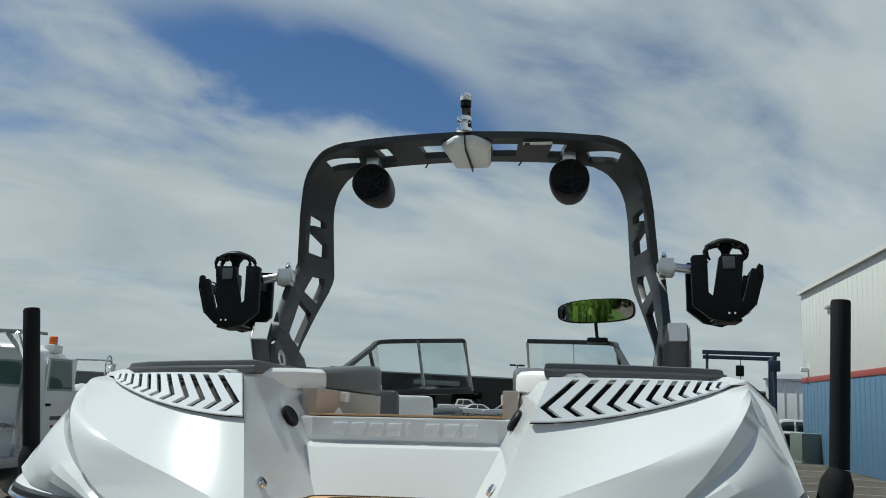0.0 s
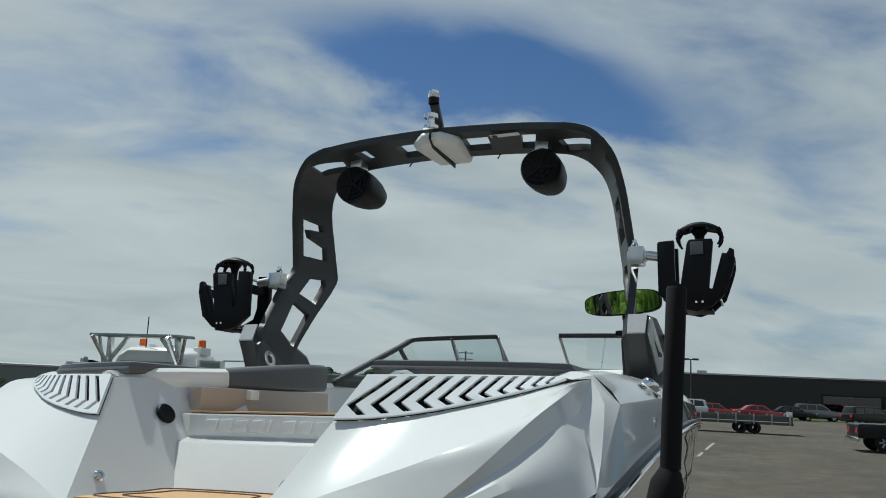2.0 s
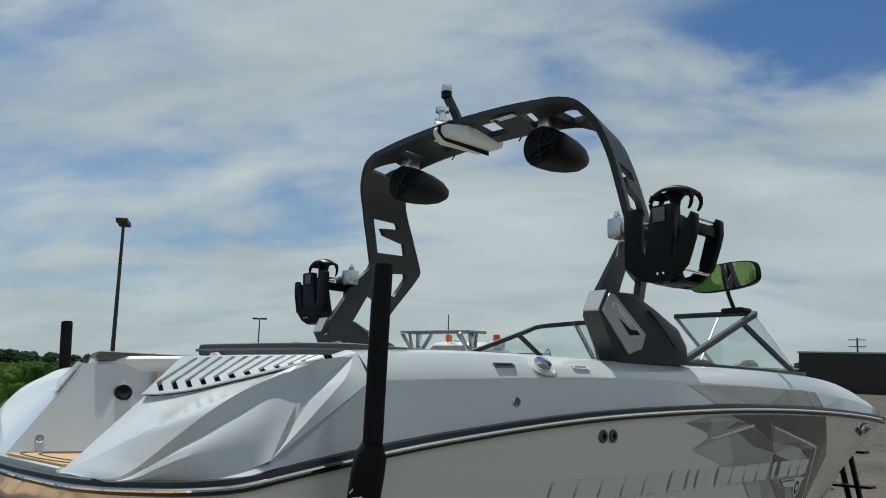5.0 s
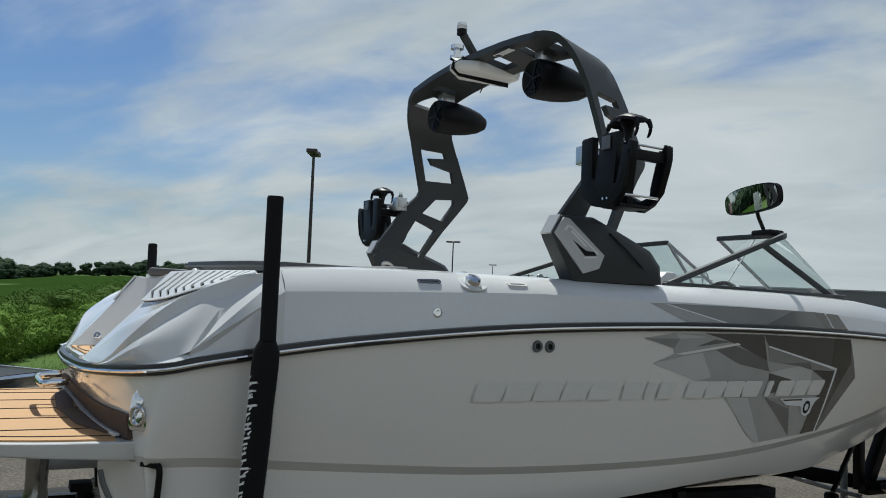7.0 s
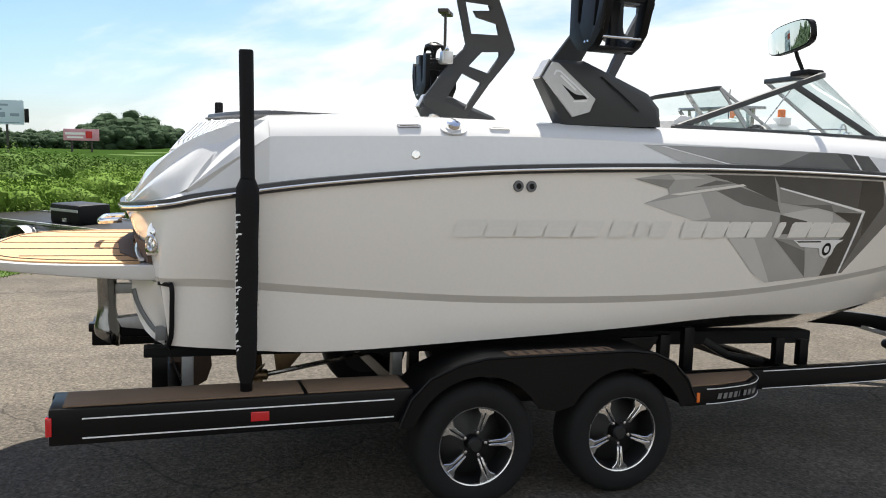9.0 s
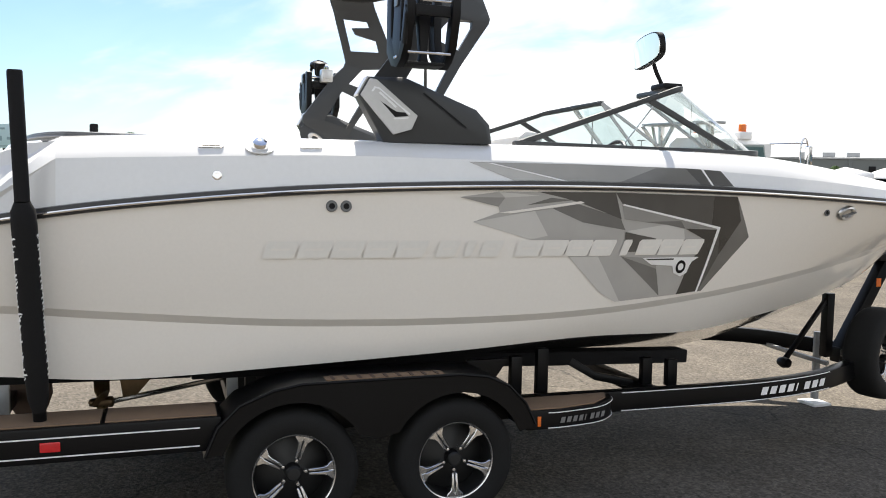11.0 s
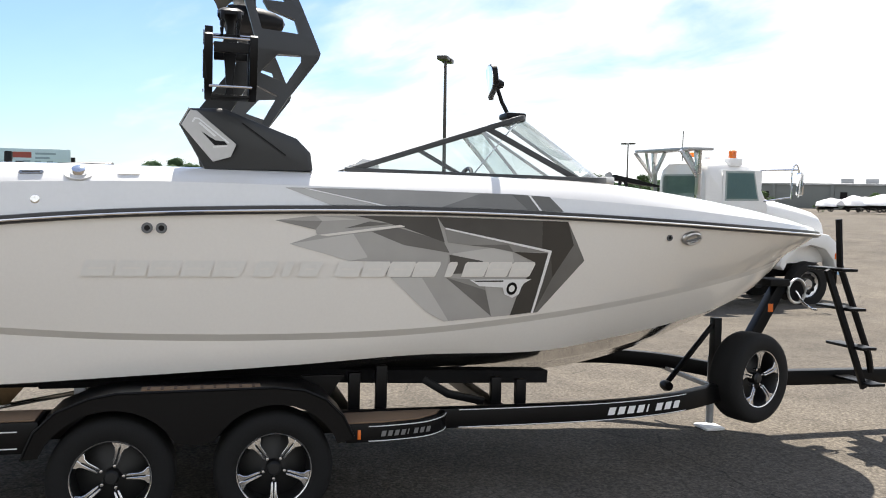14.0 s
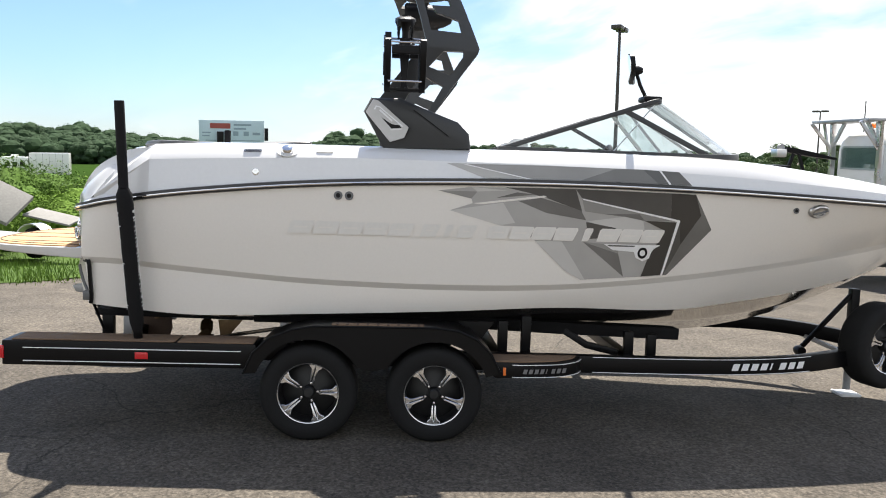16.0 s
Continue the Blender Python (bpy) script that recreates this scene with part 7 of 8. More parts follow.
setting("far_lawn", strip(rows), GRASS_G, "strip of lawn before the dark store", "grass")

grey_shop, L = long_house("grey_block_building", "long grey block warehouse beyond the stored boats", (-80.5, 58.5), (-58, 84), 26, 2.75, WALL_GREY, roof_rise=.15)
for k in range(6):
    part("pilaster", box((3 + k * 6, -.15, 0), (3.35 + k * 6, .02, 2.8), .02), WALL_GREY, grey_shop)
for x0 in (8, 16, 23, 30):
    win = part("window", box((x0, -.06, 1.3), (x0 + .7, .04, 2.0), .02), BLACK, grey_shop, "small dark window")
for x0 in (16, 18.5, 21, 25):
    part("roof_unit", box((x0, 3, 2.85), (x0 + 1.3, 5, 3.5), .06), GREYMETAL, grey_shop)
white_shop, L = long_house("white_shed", "low white metal shed behind the gantry", (16.6, 75), (24, 71), 12, 4.9, CABWHITE, roof_rise=.7)
for k in range(8):
    part("rib", box((.5 + k, -.05, 0), (.56 + k, -.001, 4.85)), CABWHITE, white_shop)
low_shop, L = long_house("grey_low_building", "low dark grey building beyond the truck", (-74, 92), (-30, 122), 20, 3.4, WALL_GREY, roof_rise=.1)

# boat-lift gantry
gantry = thing("boat_gantry", "blue steel boat-lift gantry with a hanging hoist", "gantry", "", at(11.4, 59.2, -9))
for x in (-2.1, 2.1):
    for y in (-2.6, 0, 2.6):
        part("leg", box((x - .09, y - .09, 0), (x + .09, y + .09, 5.6), .02), STEEL_BLUE, gantry)
    part("side_beam", box((x - .1, -2.9, 5.45), (x + .1, 2.9, 5.75), .02), STEEL_BLUE, gantry)
    part("low_beam", box((x - .12, -2.9, .5), (x + .12, 2.9, .8), .02), STEEL_BLUE, gantry)
    part("stay", tube([(x, -2.6, .8), (x, 0, 5.3)], .03, k=6), STEEL_BLUE, gantry)
for y in (-2.6, 2.6):
    part("cross_beam", box((-2.4, y - .1, 5.68), (2.4, y + .1, 5.95), .02), STEEL_BLUE, gantry)
part("hoist", box((-.3, -2.9, 4.3), (.2, -2.4, 5.0), .05), BLACK, gantry)
part("hoist_line", tube([(0, -2.65, 5.5), (0, -2.65, 3.2)], .025, k=6), BLACK, gantry)
part("drive_box", box((1.7, -2.95, 4.7), (2.4, -2.3, 5.4), .05), STEEL_BLUE, gantry)


# ---- lamp posts, poles, billboards ----
def lamp_post(x, y, h, heads=2, turn=0):
    ob = thing("lamp_post", "tall dark parking-lot lamp post with box heads", "lamp post", "parking lamps", at(x, y, turn))
    part("base", lathe([(0, 0), (.28, 0), (.28, .7), (0, .7)], 16), WALL_GREY, ob)
    part("pole", tube([(0, 0, .6), (0, 0, h)], .085, k=10, scales=(1.2, .75)), POLE, ob)
    for s in ((-1, 1) if heads == 2 else (1,)):
        part("head", box((s * .14, -.24, h - .02), (s * .78, .24, h + .17), .05), POLE, ob)
    part("arm", box((-.3, -.05, h), (.3, .05, h + .1), .01), POLE, ob)
    return ob


lamp_post(-31.9, 14.9, 7.95, 2, -28)
for x, y, h, s in ((-77, 48.4, 6.8, 40), (-135.4, 91.3, 5.8, 30), (-5.6, 88, 5.6, 0)):
    lamp_post(x, y, h, 2, s)


def utility_pole(x, y, h, turn):
    ob = thing("utility_pole", "wooden utility pole with cross-arms", "utility pole", "utility poles", at(x, y, turn))
    part("mast", tube([(0, 0, 0), (0, 0, h)], .16, k=8, scales=(1.2, .8)), BARK, ob)
    for z in (h - .4, h - 1.5):
        part("cross_arm", box((-1.3, -.06, z), (1.3, .06, z + .14)), BARK, ob)
    return ob


for x, y, h, s in ((-160, 117.5, 5.0, 40), (-49, 142, 8.4, 10), (-190, 116, 5.2, 30)):
    utility_pole(x, y, h, s)


def billboard(x, y, w, h, z, turn, face, label, bars):
    ob = thing("billboard", label, "billboard", "", at(x, y, turn))
    part("panel", box((-w / 2, -.12, z), (w / 2, .12, z + h), .03), face, ob)
    for u in (-.28, .28):
        part("post", box((u * w - .15, .13, -.5), (u * w + .15, .43, z + h * .6)), POLE, ob)
    for x0, x1, z0, z1, mat in bars:
        part("print_bar", box((w * (x0 - .5), -.14, z + h * z0), (w * (x1 - .5), -.121, z + h * z1)), mat, ob, "plain printed bar")
    return ob


SIGN_FACE = surface("pale_blue_sign", (.50, .62, .70), .5, vary=.06, blotch=.5, bump=0)
SIGN_MID = surface("grey_blue_ink", (.25, .33, .40), .5, vary=.1, bump=0)
board = billboard(-121.4, -20, 9.6, 3.3, 4.5, 90 + 12, SIGN_FACE, "pale blue billboard with a dark heading, beyond the field", ((.17, .48, .62, .86, TRIM_RED), (.53, .80, .76, .84, SIGN_MID), (.53, .72, .58, .66, SIGN_MID), (.05, .18, .40, .46, SIGN_MID), (.05, .16, .26, .32, SIGN_MID),
    (.37, .46, .30, .52, SIGN_MID), (.52, .60, .30, .50, SIGN_MID), (.68, .76, .30, .50, SIGN_MID), (.82, .94, .34, .46, SIGN_MID), (.10, .94, .06, .10, SIGN_MID)))
part("catwalk_box", box((-2.2, -.7, 4.3), (-1.2, -.2, 6.1), .05), BLACK, board)
part("side_box", box((4.85, -.3, 4.8), (5.4, .3, 6.7), .05), BLACK, board)
billboard(-135.2, -9.2, 5.1, 1.8, 2.3, 92, surface("pink_sign", (.62, .30, .36), .5, vary=.1, bump=0), "small pink billboard in front of far trees", ((.05, .6, .5, .7, WHITE), (.62, .8, .2, .8, RED), (.1, .55, .2, .35, WHITE)))


# ---- vehicles ----
def car_wheels(ob, xs, half, r, w=.2, disc=False):
    for x in xs:
        for s in (-1, 1):
            wheel = new("wheel")
            wheel.parent = ob
            part("tyre", lathe([(r * .6, -w / 2), (r * .95, -w / 2), (r, -w * .3), (r, w * .3), (r * .95, w / 2), (r * .6, w / 2), (r * .6, -w / 2)], 24, "y", (x, s * half, r)), RUBBER, wheel)
            rim = part("rim", lathe([(0, s * .02), (r * .2, s * .03), (r * .55, s * .05), (r * .62, s * w * .5), (r * .62, -s * w * .4), (0, -s * .05)], 20, "y", (x, s * half, r)), RIM_DARK, wheel)
            if disc:
                plate = part("wheel_disc", lathe([(0, s * .10), (r * .22, s * .10), (r * .26, s * .02), (r * .5, s * .05), (r * .6, s * .09), (r * .62, s * .07)], 28, "y", (x, s * half, r)), ALU, rim, "bright steel wheel disc")
                for k in range(10):
                    a = k * math.pi / 5
                    part("hand_hole", lathe([(0, s * .05), (r * .07, s * .05), (r * .07, s * .062), (0, s * .062)], 10, "y", (x + r * .42 * math.cos(a), s * half, r + r * .42 * math.sin(a))), BLACK, rim)
                continue
            for k in range(6):
                a = k * math.pi / 3
                part("spoke", bar([(x + r * .12 * math.cos(a), s * (half + .06), r + r * .12 * math.sin(a)), (x + r * .58 * math.cos(a), s * (half + .08), r + r * .58 * math.sin(a))], .05, .03, up=(0, 1, 0)), ALU, rim)


def car(kind, paint, label, m):
    """A parked car; x runs to its nose."""
    ob = thing("parked_" + kind, label, "car" if kind != "pickup" else "pickup truck", "parked vehicles", m)
    if kind == "pickup":
        low = [(-2.9, .55), (-2.9, 1.15), (-.95, 1.18), (-.6, 1.20), (1.25, 1.20), (2.75, 1.10), (2.9, .95), (2.92, .55)]
        cab = [(-.95, 1.15), (-.75, 1.78), (-.45, 1.86), (.55, 1.86), (.85, 1.78), (1.45, 1.18)]
        wins = [[(-.70, 1.25), (-.60, 1.72), (-.12, 1.76), (-.12, 1.24)], [(-.02, 1.24), (-.02, 1.76), (.62, 1.75), (1.2, 1.24)]]
        xs, half, r, hw = (-1.85, 1.85), .86, .41, .98
    elif kind == "suv":
        low = [(-2.35, .45), (-2.4, 1.0), (-2.3, 1.12), (1.1, 1.10), (2.2, .98), (2.38, .8), (2.4, .42)]
        cab = [(-2.3, 1.08), (-2.1, 1.68), (-1.8, 1.74), (.1, 1.74), (.45, 1.68), (1.25, 1.08)]
        wins = [[(-2.05, 1.14), (-1.92, 1.60), (-1.2, 1.64), (-1.2, 1.14)], [(-1.1, 1.14), (-1.1, 1.64), (-.3, 1.64), (-.3, 1.14)], [(-.2, 1.14), (-.2, 1.64), (.3, 1.60), (.95, 1.14)]]
        xs, half, r, hw = (-1.45, 1.42), .80, .36, .92
    else:
        low = [(-2.3, .40), (-2.35, .85), (-2.2, .95), (-1.5, .96), (1.0, .92), (2.1, .80), (2.3, .62), (2.32, .38)]
        cab = [(-1.65, .93), (-1.0, 1.36), (-.6, 1.43), (.2, 1.43), (.45, 1.38), (1.15, .92)]
        wins = [[(-1.3, .97), (-.85, 1.30), (-.3, 1.36), (-.3, .96)], [(-.2, .96), (-.2, 1.36), (.3, 1.33), (.85, .96)]]
        xs, half, r, hw = (-1.38, 1.38), .77, .32, .88
    part("body", prism(low, "y", -hw, hw, .09, segments=3), paint, ob)
    cabin = loft([[Vector((x * .99, s * (hw - .10), z)) if z < 1.3 else Vector((x, s * (hw - .24), z)) for x, z in cab] for s in (-1, 1)])
    part("cabin", bevel(cabin, .05, 2), paint, ob)
    for w in wins:
        for s in (-1, 1):
            z0, z1 = min(p[1] for p in w), max(p[1] for p in w)
            bm = bmesh.new()
            bm.faces.new([bm.verts.new((x, s * (hw - .095 - .13 * max(0, (z - cab[0][1])) / (cab[2][1] - cab[0][1]) + .012), z)) for x, z in w])
            part("window", bm, PANE_DARK, ob)
    for s in (-1, 1):
        part("headlight", box((low[-2][0] - .12, s * .62 - .18, .68), (low[-2][0] + .03, s * .62 + .18, .82), .03), ALU, ob)
        part("tail_light", box((low[1][0] - .01, s * .70 - .12, .75), (low[1][0] + .12, s * .70 + .14, .98), .03), RED, ob)
    part("bumper", box((low[0][0] - .08, -hw * .95, .40), (low[0][0] + .1, hw * .95, .60), .05), BLACK if kind != "pickup" else CHROME, ob)
    part("bumper", box((low[-1][0] - .1, -hw * .95, .36), (low[-1][0] + .08, hw * .95, .58), .05), BLACK if kind != "pickup" else CHROME, ob)
    car_wheels(ob, xs, half, r)
    return ob


BODY_BLACK = surface("black_car_paint", (.008, .008, .009), .3, vary=.1, bump=0, coat=.15, spec=.3)
BODY_SILVER = surface("silver_car_paint", (.50, .51, .52), .25, .5, vary=.05, bump=0, coat=.6)
BODY_RED = surface("red_car_paint", (.28, .02, .025), .2, vary=.08, bump=0, coat=.6)
BODY_BLUE = surface("blue_car_paint", (.03, .06, .16), .2, vary=.08, bump=0, coat=.6)
BODY_GREY = surface("grey_car_paint", (.12, .125, .13), .22, .4, vary=.06, bump=0, coat=.6)
car("pickup", BODY_BLACK, "black crew-cab pickup parked on the lot", at(7.6, 41.0, 8))
car("suv", CABWHITE, "white sport utility parked beside the gantry", at(11.4, 46.5, 172))
for i, (kind, paint, label, x, y, turn) in enumerate((
        ("suv", BODY_SILVER, "silver sport utility parked on the lot", -4.6, 62.8, 182), ("sedan", BODY_RED, "dark red sedan parked on the lot", -2.6, 66.5, 20), ("sedan", BODY_RED, "dark red sedan in the parked row", .6, 68, 15),
        ("sedan", BODY_BLUE, "dark blue hatch parked on the lot", -11.6, 59.3, 186), ("sedan", BODY_BLACK, "black sedan parked on the lot", 3.1, 74, 12), ("suv", BODY_GREY, "grey sport utility in the parked row", 5.2, 77, 10),
        ("sedan", CABWHITE, "white sedan in the parked row", -7.5, 70, 10), ("pickup", CABWHITE, "white pickup in the parked row", -9.5, 75, 8), ("suv", BODY_BLACK, "black sport utility in the parked row", 8.0, 66, 30),
        ("sedan", BODY_GREY, "grey sedan in the parked row", 10.2, 78, 14), ("sedan", BODY_SILVER, "silver sedan in the parked row", -14.5, 72, 12), ("sedan", BODY_BLACK, "black sedan at the lot's far side", -16, 66, 190),
        ("suv", BODY_RED, "red sport utility in the parked row", 12.4, 71, 20), ("sedan", BODY_BLACK, "black hatch in the parked row", -19, 70, 15))):
    car(kind, paint, label, at(x * 1.25, y * 1.25, turn))

# flat trailer and boats between the cars
flat = thing("flat_trailer", "dark grey flatbed trailer with low sideboards on the lot", "trailer", "", at(-.9, 52, 6))
BOARDS = surface("weathered_dark_boards", (.085, .09, .08), .8, vary=.25, grain=12, blotch=1.5, bump=.003)
part("bed", box((-3.55, -1.1, .55), (3.55, 1.1, .70), .02), BOARDS, flat)
for s in (-1, 1):
    part("sideboard", box((-3.5, s * 1.1 - .03, .74), (3.5, s * 1.1 + .03, 1.05), .01), BOARDS, flat)
    for k in range(8):
        part("stake", box((-3.4 + k * .96, s * 1.14 - .03, .55), (-3.32 + k * .96, s * 1.14 + .03, 1.14), .005), GREYMETAL, flat)
part("headboard", box((3.45, -1.1, .7), (3.52, 1.1, 1.3), .01), GREYMETAL, flat)
part("drawbar", bar([(-3.5, 0, .5), (-5.0, 0, .48)], .1, .1), GREYMETAL, flat)
for x in (.75, 1.5):
    for s in (-1, 1):
        part("tyre", lathe([(.15, -.1), (.32, -.1), (.34, 0), (.32, .1), (.15, .1)], 20, "y", (x, s * 1.0, .34)), RUBBER, flat)


def wrapped_boat(x, y, turn, s=1.0):
    ob = thing("wrapped_boat", "boat in white shrink wrap on a trailer", "boat", "stored boats", at(x, y, turn, 0, s))
    rings = []
    for t, w, h in ((0, .85, .9), (.15, 1.15, 1.25), (.4, 1.2, 1.7), (.65, 1.1, 1.45), (.88, .6, 1.1), (1, .08, .95)):
        u = -3 + 6 * t
        rings.append([(u, -w, .95), (u, -w * .95, 1.15), (u, -w * .25, .75 + h), (u, w * .25, .75 + h), (u, w * .95, 1.15), (u, w, .95)])
    part("wrap", bevel(loft(rings), .05), WRAP, ob)
    hullr = [[(-3 + 6 * t, -w, 1.0), (-3 + 6 * t, 0, .45 + .4 * t * t), (-3 + 6 * t, w, 1.0)] for t, w in ((0, .84), (.4, 1.18), (.65, 1.08), (.88, .58), (1, .06))]
    part("hull", loft(hullr), BODY_GREY, ob)
    part("frame", box((-2.6, -.7, .38), (3.9, .7, .48), .02), PAINT, ob)
    for sy in (-1, 1):
        part("tyre", lathe([(.14, -.1), (.30, -.1), (.32, 0), (.30, .1), (.14, .1)], 20, "y", (-.6, sy * .9, .32)), RUBBER, ob)


for x, y, s, f in ((-45.8, 48.9, 60, .42), (-44.6, 49.8, 95, .50), (-43.2, 51.2, 30, .55), (-40.8, 53.2, 20, .6), (-38.5, 55.0, 40, .55), (-48.5, 54.5, 80, .5), (-36, 58, 30, .6)):
    wrapped_boat(x, y, s, f)

# trailers and a camper behind the shrubs
for x, y, w, h, lab in ((-89.6, -38, 2.75, 2.5, "white camper behind the shrubs"), (-91, -34.7, 4.1, 2.95, "white box trailer behind the shrubs")):
    camper = h < 2.7
    ob = thing("camper" if camper else "box_trailer", lab, "camper" if camper else "trailer", "", at(x, y, 105))
    part("body", box((-w / 2, -1.2, .45), (w / 2, 1.2, h), .16 if camper else .05), CABWHITE, ob)
    part("skirt", box((-w / 2 + .05, -1.15, .25), (w / 2 - .05, 1.15, .47)), BODY_GREY, ob)
    if camper:
        part("stripe", box((-w / 2 + .1, -1.215, 1.1), (w / 2 - .1, -1.19, 1.25)), BODY_GREY, ob, "grey side stripe")
        for a in (-.9, -.15, .62):
            part("window", box((a, -1.22, 1.45), (a + .5, -1.19, 1.95), .01), BLACK, ob, "dark camper window")
        part("air_conditioner", box((-.4, -.4, h), (.3, .4, h + .25), .06), CABWHITE, ob)
    else:
        # white body's front end darkened by a grey sheet, shade as colour
        part("front_panel", box((-w / 2 - .02, -1.1, .6), (-w / 2 + .01, 1.1, h - .1)), BODY_GREY, ob, "grey sheet painting the front end's shade")
        for k in range(5):
            part("seam", box((-w / 2 + .7 + k * .68, -1.21, .5), (-w / 2 + .72 + k * .68, -1.19, h - .05)), BODY_GREY, ob)

# ---- the white truck ----
truck = thing("work_truck", "white day-cab truck with a steel headache rack and amber beacons", "truck", "", at(-11.35, 15.85, 90) @ Matrix.Diagonal((1, 1, 1.045, 1)))
part("chassis", box((-5.2, -.45, .62), (2.4, .45, .9), .02), PAINT, truck)
part("deck", box((-5.4, -1.15, .95), (-1.25, 1.15, 1.12), .02), GREYMETAL, truck, "steel flat deck")
cab_rings = []
for x, low, zs, half in ((-1.02, 1.0, (2.90, 3.08), .97), (-.92, 1.0, (2.98, 3.15), 1.0), (-.45, 1.0, (3.02, 3.19), 1.0), (.10, 1.0, (2.99, 3.15), .99), (.30, 1.0, (2.88, 3.03), .97)):
    cab_rings.append([(x, -half, low), (x, -half, 2.3), (x, -half * .97, zs[0] - .12), (x, -half * .86, zs[0] + .06), (x, -half * .6, zs[1]), (x, half * .6, zs[1]), (x, half * .86, zs[0] + .06), (x, half * .97, zs[0] - .12), (x, half, 2.3), (x, half, low)])
nose = [(.56, y * 1.0, 2.22 if abs(y) < .9 or z > 2.2 else z) if z >= 2.3 else (.56, y, z) for x, y, z in cab_rings[-1]]
part("cab", bevel(loft(cab_rings + [nose]), .05, 2), CABWHITE, truck, "rounded white cab", angle=40)
hood = [[(x, -w, .95), (x, -w, z - .36), (x, -w * .86, z - .12), (x, -w * .5, z), (x, w * .5, z), (x, w * .86, z - .12), (x, w, z - .36), (x, w, .95)] for x, w, z in ((.45, .92, 2.40), (1.1, .86, 2.30), (1.8, .80, 2.15), (2.2, .75, 2.05), (2.36, .68, 1.90))]
part("hood", bevel(loft(hood), .04, 2), CABWHITE, truck, "sloping white hood", angle=40)
part("radiator_grille", box((2.32, -.45, .85), (2.40, .45, 1.78), .03), BLACK, truck)
part("bumper", box((2.42, -1.08, .50), (2.64, 1.08, .82), .05), CHROME, truck)
for s in (-1, 1):
    fen = [(.90, .92), (.98, 1.25), (1.28, 1.54), (1.72, 1.66), (2.2, 1.58), (2.5, 1.36), (2.58, .88), (2.40, .80), (2.34, 1.02), (2.10, 1.27), (1.72, 1.36), (1.36, 1.27), (1.12, 1.0), (1.02, .80)]
    part("front_fender", prism(fen, "y", s * .62, s * 1.05, .06, segments=2), CABWHITE, truck)
    part("headlight", box((2.44, s * .82 - .14, 1.02), (2.58, s * .82 + .14, 1.24), .04), ALU, truck)
    part("turn_light", box((2.36, s * 1.04 - .03, 1.05), (2.52, s * 1.04 + .03, 1.18), .02), ORANGE, truck)
    part("tank", lathe([(0, -.62), (.3, -.6), (.31, -.5), (.31, .42), (.3, .52), (0, .54)], 20, "x", (-.35, s * .80, .72)), ALU, truck)
    door = part("door", box((-.62, s * .995, 1.05), (.36, s * 1.012, 2.95), .006), CABWHITE, truck)
    # backing plate whose colour paints the dim cab behind the pane
    part("window_seal", prism([(-.56, 2.31), (-.56, 2.93), (.16, 2.93), (.30, 2.31)], "y", s * 1.010, s * 1.018), CAB_DIM, door)
    bm = bmesh.new()
    bm.faces.new([bm.verts.new((x, s * 1.022, z)) for x, z in ((-.52, 2.35), (-.52, 2.89), (.13, 2.89), (.26, 2.35))])
    part("door_window", bm, PANE_SKY, door)
    part("door_handle", box((-.55, s * 1.012, 2.02), (-.40, s * 1.04, 2.07), .008), BLACK, door)
    part("print_bar", box((-.35, s * 1.013, 1.75), (.1, s * 1.017, 1.83)), BODY_GREY, door, "plain grey bar")
    part("print_bar", box((-.30, s * 1.013, 1.60), (.05, s * 1.017, 1.66)), BODY_RED, door, "plain red bar")
    mir = part("mirror_arm", tube([(.32, s * .98, 2.95), (.75, s * 1.30, 2.97), (.95, s * 1.42, 2.97)], .018, k=8), CHROME, truck)
    part("mirror_loop", tube(smooth_line([(.86, s * 1.38, 2.36), (.84, s * 1.38, 2.9), (.92, s * 1.40, 3.08), (1.0, s * 1.42, 2.9), (1.0, s * 1.42, 2.4)], 4), .02, k=8), CHROME, mir)
    part("mirror", box((.98, s * 1.34, 2.44), (1.04, s * 1.54, 2.92), .03), CHROME, mir)
    part("mirror_stay", tube([(.45, s * .95, 2.30), (.86, s * 1.38, 2.40)], .016, k=8), CHROME, mir)
    part("step", box((-.4, s * .9, .55), (.4, s * 1.1, .62), .01), GREYMETAL, truck)
# rear backing plate, cab dimness painted in its colour
part("rear_window_seal", prism([(-.80, 2.36), (.80, 2.36), (.80, 2.80), (.72, 2.86), (-.72, 2.86), (-.80, 2.80)], "x", -1.046, -1.022), CAB_DIM, truck)
bm = bmesh.new()
bm.faces.new([bm.verts.new((-1.05, y, z)) for y, z in ((-.74, 2.40), (.74, 2.40), (.74, 2.78), (.68, 2.82), (-.68, 2.82), (-.74, 2.78))])
part("rear_window", bm, PANE_SKY, truck)
bm = bmesh.new()
bm.faces.new([bm.verts.new(p) for p in ((.335, -.82, 2.84), (.335, .82, 2.84), (.565, .86, 2.30), (.565, -.86, 2.30))])
part("windshield", bm, PANE_DARK, truck)
for y in (-.82, .82):
    b = part("beacon", lathe([(0, 0), (.085, 0), (.085, .15), (.05, .17), (0, .17)], 16, "z", (-.28, y, 3.20)), ORANGE, truck, "amber beacon")
    part("beacon_base", box((-.42, y - .12, 3.04), (-.10, y + .12, 3.20), .02), WHITE, b)
    part("roof_lamp", box((-.62, y * .35 - .07, 3.10), (-.5, y * .35 + .07, 3.24), .02), WHITE, truck)
part("horn", tube([(-.6, .55, 3.14), (.0, .55, 3.16)], .03, k=8, scales=(.6, 1.4)), CHROME, truck)
part("antenna", tube([(-.9, .2, 3.05), (-.9, .2, 3.8)], .012, k=5), BLACK, truck)
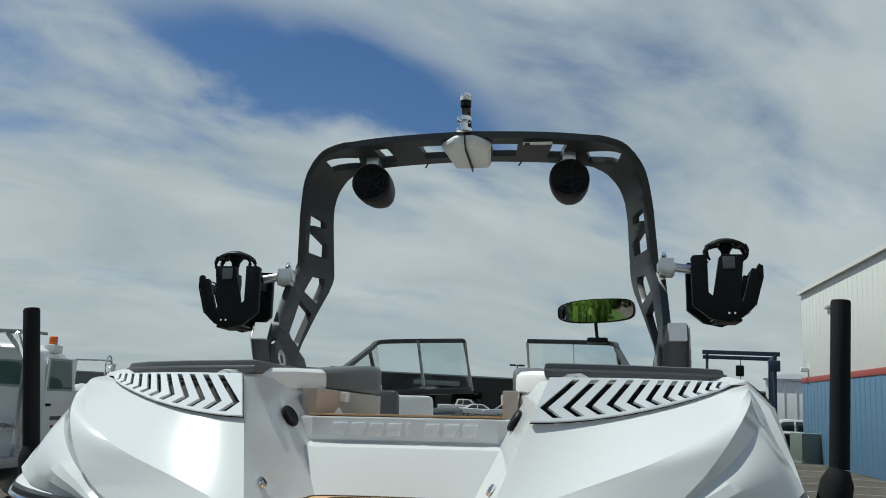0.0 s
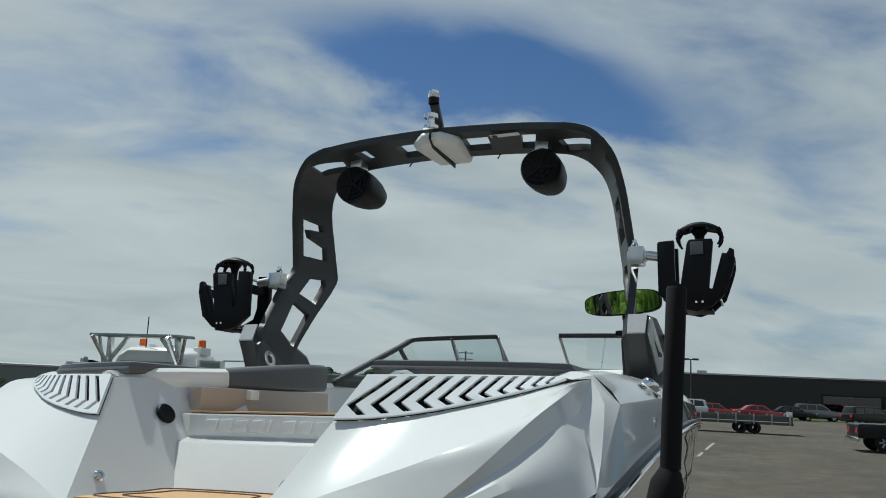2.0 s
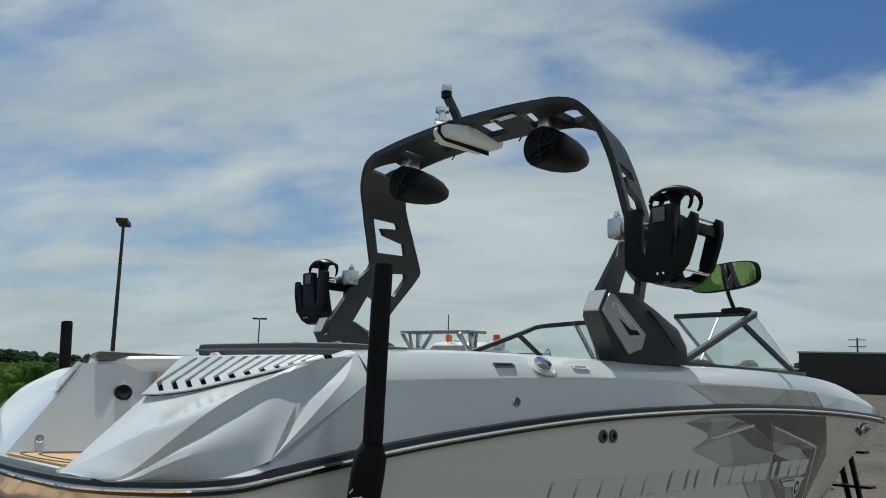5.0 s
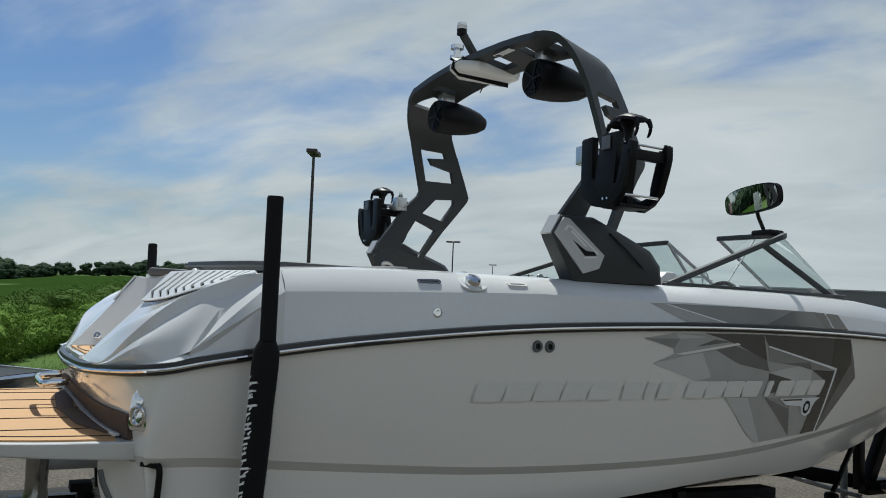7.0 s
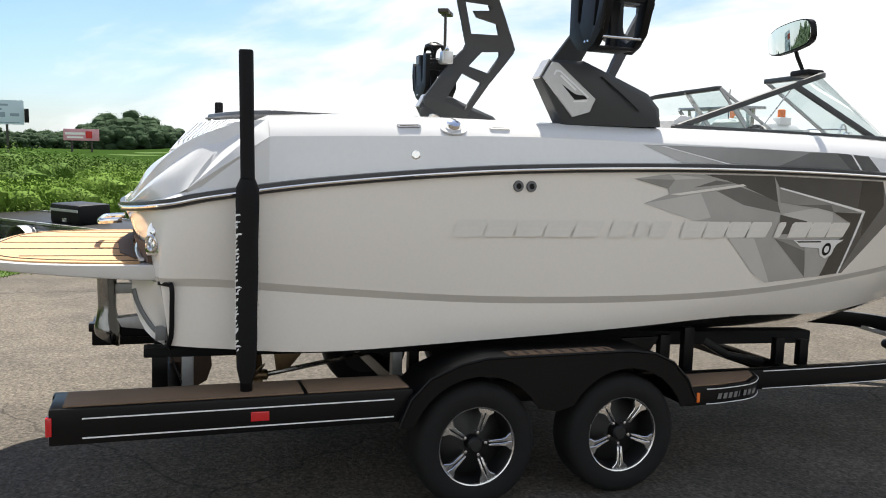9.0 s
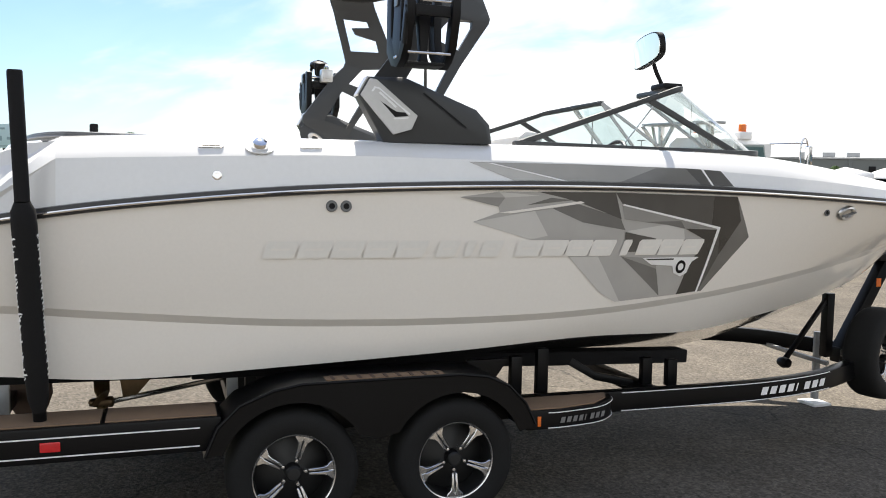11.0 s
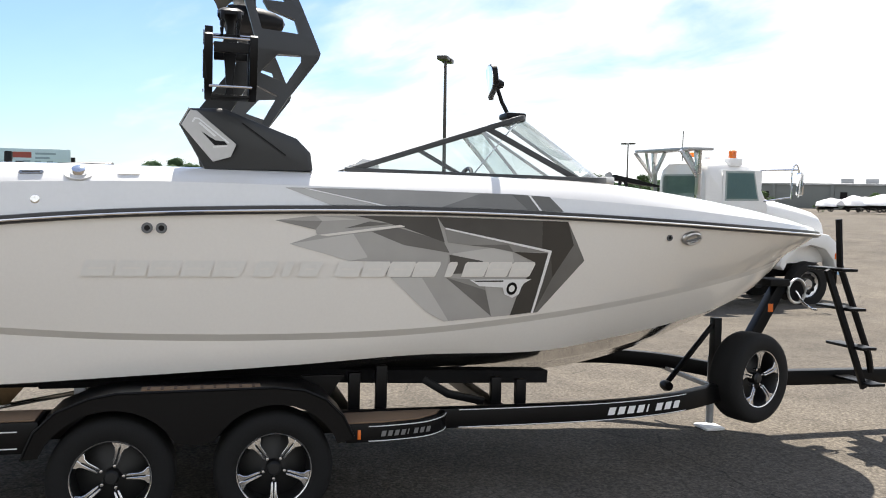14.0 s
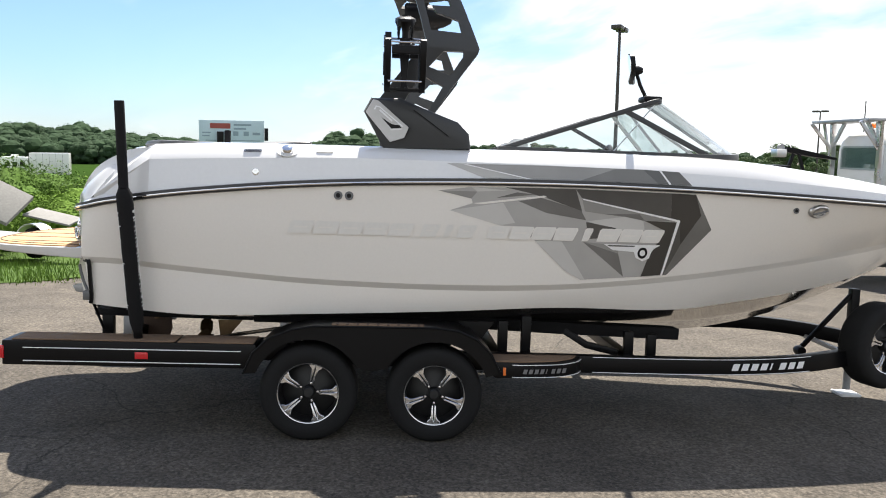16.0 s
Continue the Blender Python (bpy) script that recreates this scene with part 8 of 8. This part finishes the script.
rack = part("headache_rack", box((-1.6, -1.16, 3.34), (-.98, 1.16, 3.40), .015), GREYMETAL, truck, "steel rack roof plate")
for s in (-1, 1):
    part("rack_leg", bar([(-1.18, s * .93, 1.1), (-1.18, s * .93, 2.95), (-1.22, s * .90, 3.34)], .11, .10, up=(0, 1, 0), b=.01), ALU, rack)
    part("rack_brace", bar([(-1.18, s * .93, 2.85), (-1.20, s * .45, 3.34)], .07, .06, up=(1, 0, 0)), ALU, rack)
    part("rack_brace", bar([(-1.18, s * .95, 2.75), (-1.68, s * 1.0, 3.34)], .06, .06, up=(0, 1, 0)), ALU, rack)
    part("rack_strut", bar([(-1.18, s * .93, 2.3), (-1.30, s * 1.15, 3.34)], .05, .05, up=(1, 0, 0)), ALU, rack)
part("rack_rail", box((-1.24, -.93, 1.60), (-1.14, .93, 1.70), .01), ALU, rack)
bz = (2.03 - land(-11.35, 15.85)) / 1.045
boom = part("tow_boom", loft([[(x, -w, z - h), (x, w, z - h), (x, w, z + h), (x, -w, z + h)] for x, w, z, h in ((-2.75, .14, bz + .02, .055), (-2.2, .13, bz - .07, .05), (-1.62, .10, bz - .16, .02))]), BLACK, truck, "black folded towing boom")
part("boom_head", box((-3.0, -.16, bz - .14), (-2.78, .16, bz + .03), .03), ALU, boom)
part("boom_pulley", lathe([(0, -.03), (.075, -.03), (.06, 0), (.075, .03), (0, .03)], 16, "y", (-2.86, -.02, bz + .06)), GREYMETAL, boom)
for x0, x1 in ((-2.62, -2.74), (-2.50, -2.38)):
    part("boom_leg", bar([(x0, -.12, bz - .06), (x1, -.12, bz - .42), (x1, -.12, 1.11)], .06, .06, up=(0, 1, 0), b=.006), BLACK, boom)
part("boom_winch", box((-3.05, -.3, 1.11), (-2.72, .3, bz - .30), .04), PAINT, boom)
car_wheels(truck, (1.72,), .90, .50, .28, True)
car_wheels(truck, (-3.6,), .86, .50, .5)

# ---- beside the lawn: small aluminium boat on a trailer, scrap panels ----
jon = thing("aluminium_boat", "old grey aluminium fishing boat resting on a low trailer", "boat", "", at(-13.0, .9, 40))
prof = [(-2.6, .72), (-2.6, .35), (1.6, .33), (2.4, .55), (2.6, .74)]
part("hull", prism(prof, "y", -.72, .72, .04), BODY_GREY, jon)
# hull is closed; this black plate paints the shade of an open interior
part("inside", box((-2.45, -.62, .735), (2.3, .62, .748), .01), BLACK, jon, "black plate painting the shade of an open inside")
part("gunwale", bar([(-2.6, -.74, .74), (2.6, -.74, .76)], .05, .04), ALU, jon)
part("gunwale", bar([(-2.6, .74, .74), (2.6, .74, .76)], .05, .04), ALU, jon)
part("rub_strake", box((-2.5, -.735, .60), (2.2, -.722, .63)), GREYMETAL, jon)
seat = part("seat_box", box((-.15, -.45, .74), (.75, .25, 1.12), .06), BLACK, jon, "black folded boat seat")
part("seat_band", box((-.12, -.462, .98), (.72, -.448, 1.03), .006), SILVER, seat)
part("seat_latch", box((.25, -.47, .78), (.38, -.448, .86), .01), ALU, seat)
part("trailer_frame", box((-3.4, -.5, .22), (2.4, .5, .30), .02), GREYMETAL, jon)
for s in (-1, 1):
    part("tyre", lathe([(.14, -.09), (.29, -.09), (.31, 0), (.29, .09), (.14, .09)], 24, "y", (-.4, s * .86, .31)), RUBBER, jon)
    part("fender", sweep([(-.4 + .40 * math.cos(a), s * .86, .31 + .38 * math.sin(a)) for a in [math.pi * k / 10 for k in range(11)]], [(-.12, -.01), (.12, -.01), (.12, .01), (-.12, .01)], up=(0, .01, 1)), ALU, jon)

scrap = thing("scrap_trailer", "flat utility trailer with a silver fender on the grass", "trailer", "", at(-10.6, -3.4, 62))
part("bed", box((-1.6, -.7, .45), (1.9, .7, .55), .02), GREYMETAL, scrap)
for s in (-1, 1):
    part("tyre", lathe([(.14, -.1), (.31, -.1), (.33, 0), (.31, .1), (.14, .1)], 24, "y", (.2, s * .85, .33)), RUBBER, scrap)
    part("fender", sweep([(.2 + .46 * math.cos(a), s * .85, .33 + .40 * math.sin(a)) for a in [math.pi * k / 10 for k in range(11)]], [(-.13, -.012), (.13, -.012), (.13, .012), (-.13, .012)], up=(0, .01, 1)), ALU, scrap)
WOOD_GREY = surface("weathered_board", (.20, .195, .18), .85, vary=.2, grain=20, bump=.004)
for x, y, z, rx, ry_, rz_, L, W, T in ((-10.2, -3.25, .93, 38, 26, 88, 1.35, .85, .10), (-10.5, -2.15, .50, 10, 12, 84, .95, .55, .04), (-10.3, -3.9, .42, 6, -4, 60, 1.7, .45, .06)):
    pan = part("board", box((-L / 2, -W / 2, -T / 2), (L / 2, W / 2, T / 2), .01), WOOD_GREY, scrap, "weathered grey board")
    pan.matrix_basis = scrap.matrix_basis.inverted() @ Matrix.Translation((x, y, z)) @ Matrix.Rotation(radians(rz_), 4, "Z") @ Matrix.Rotation(radians(ry_), 4, "Y") @ Matrix.Rotation(radians(rx), 4, "X")
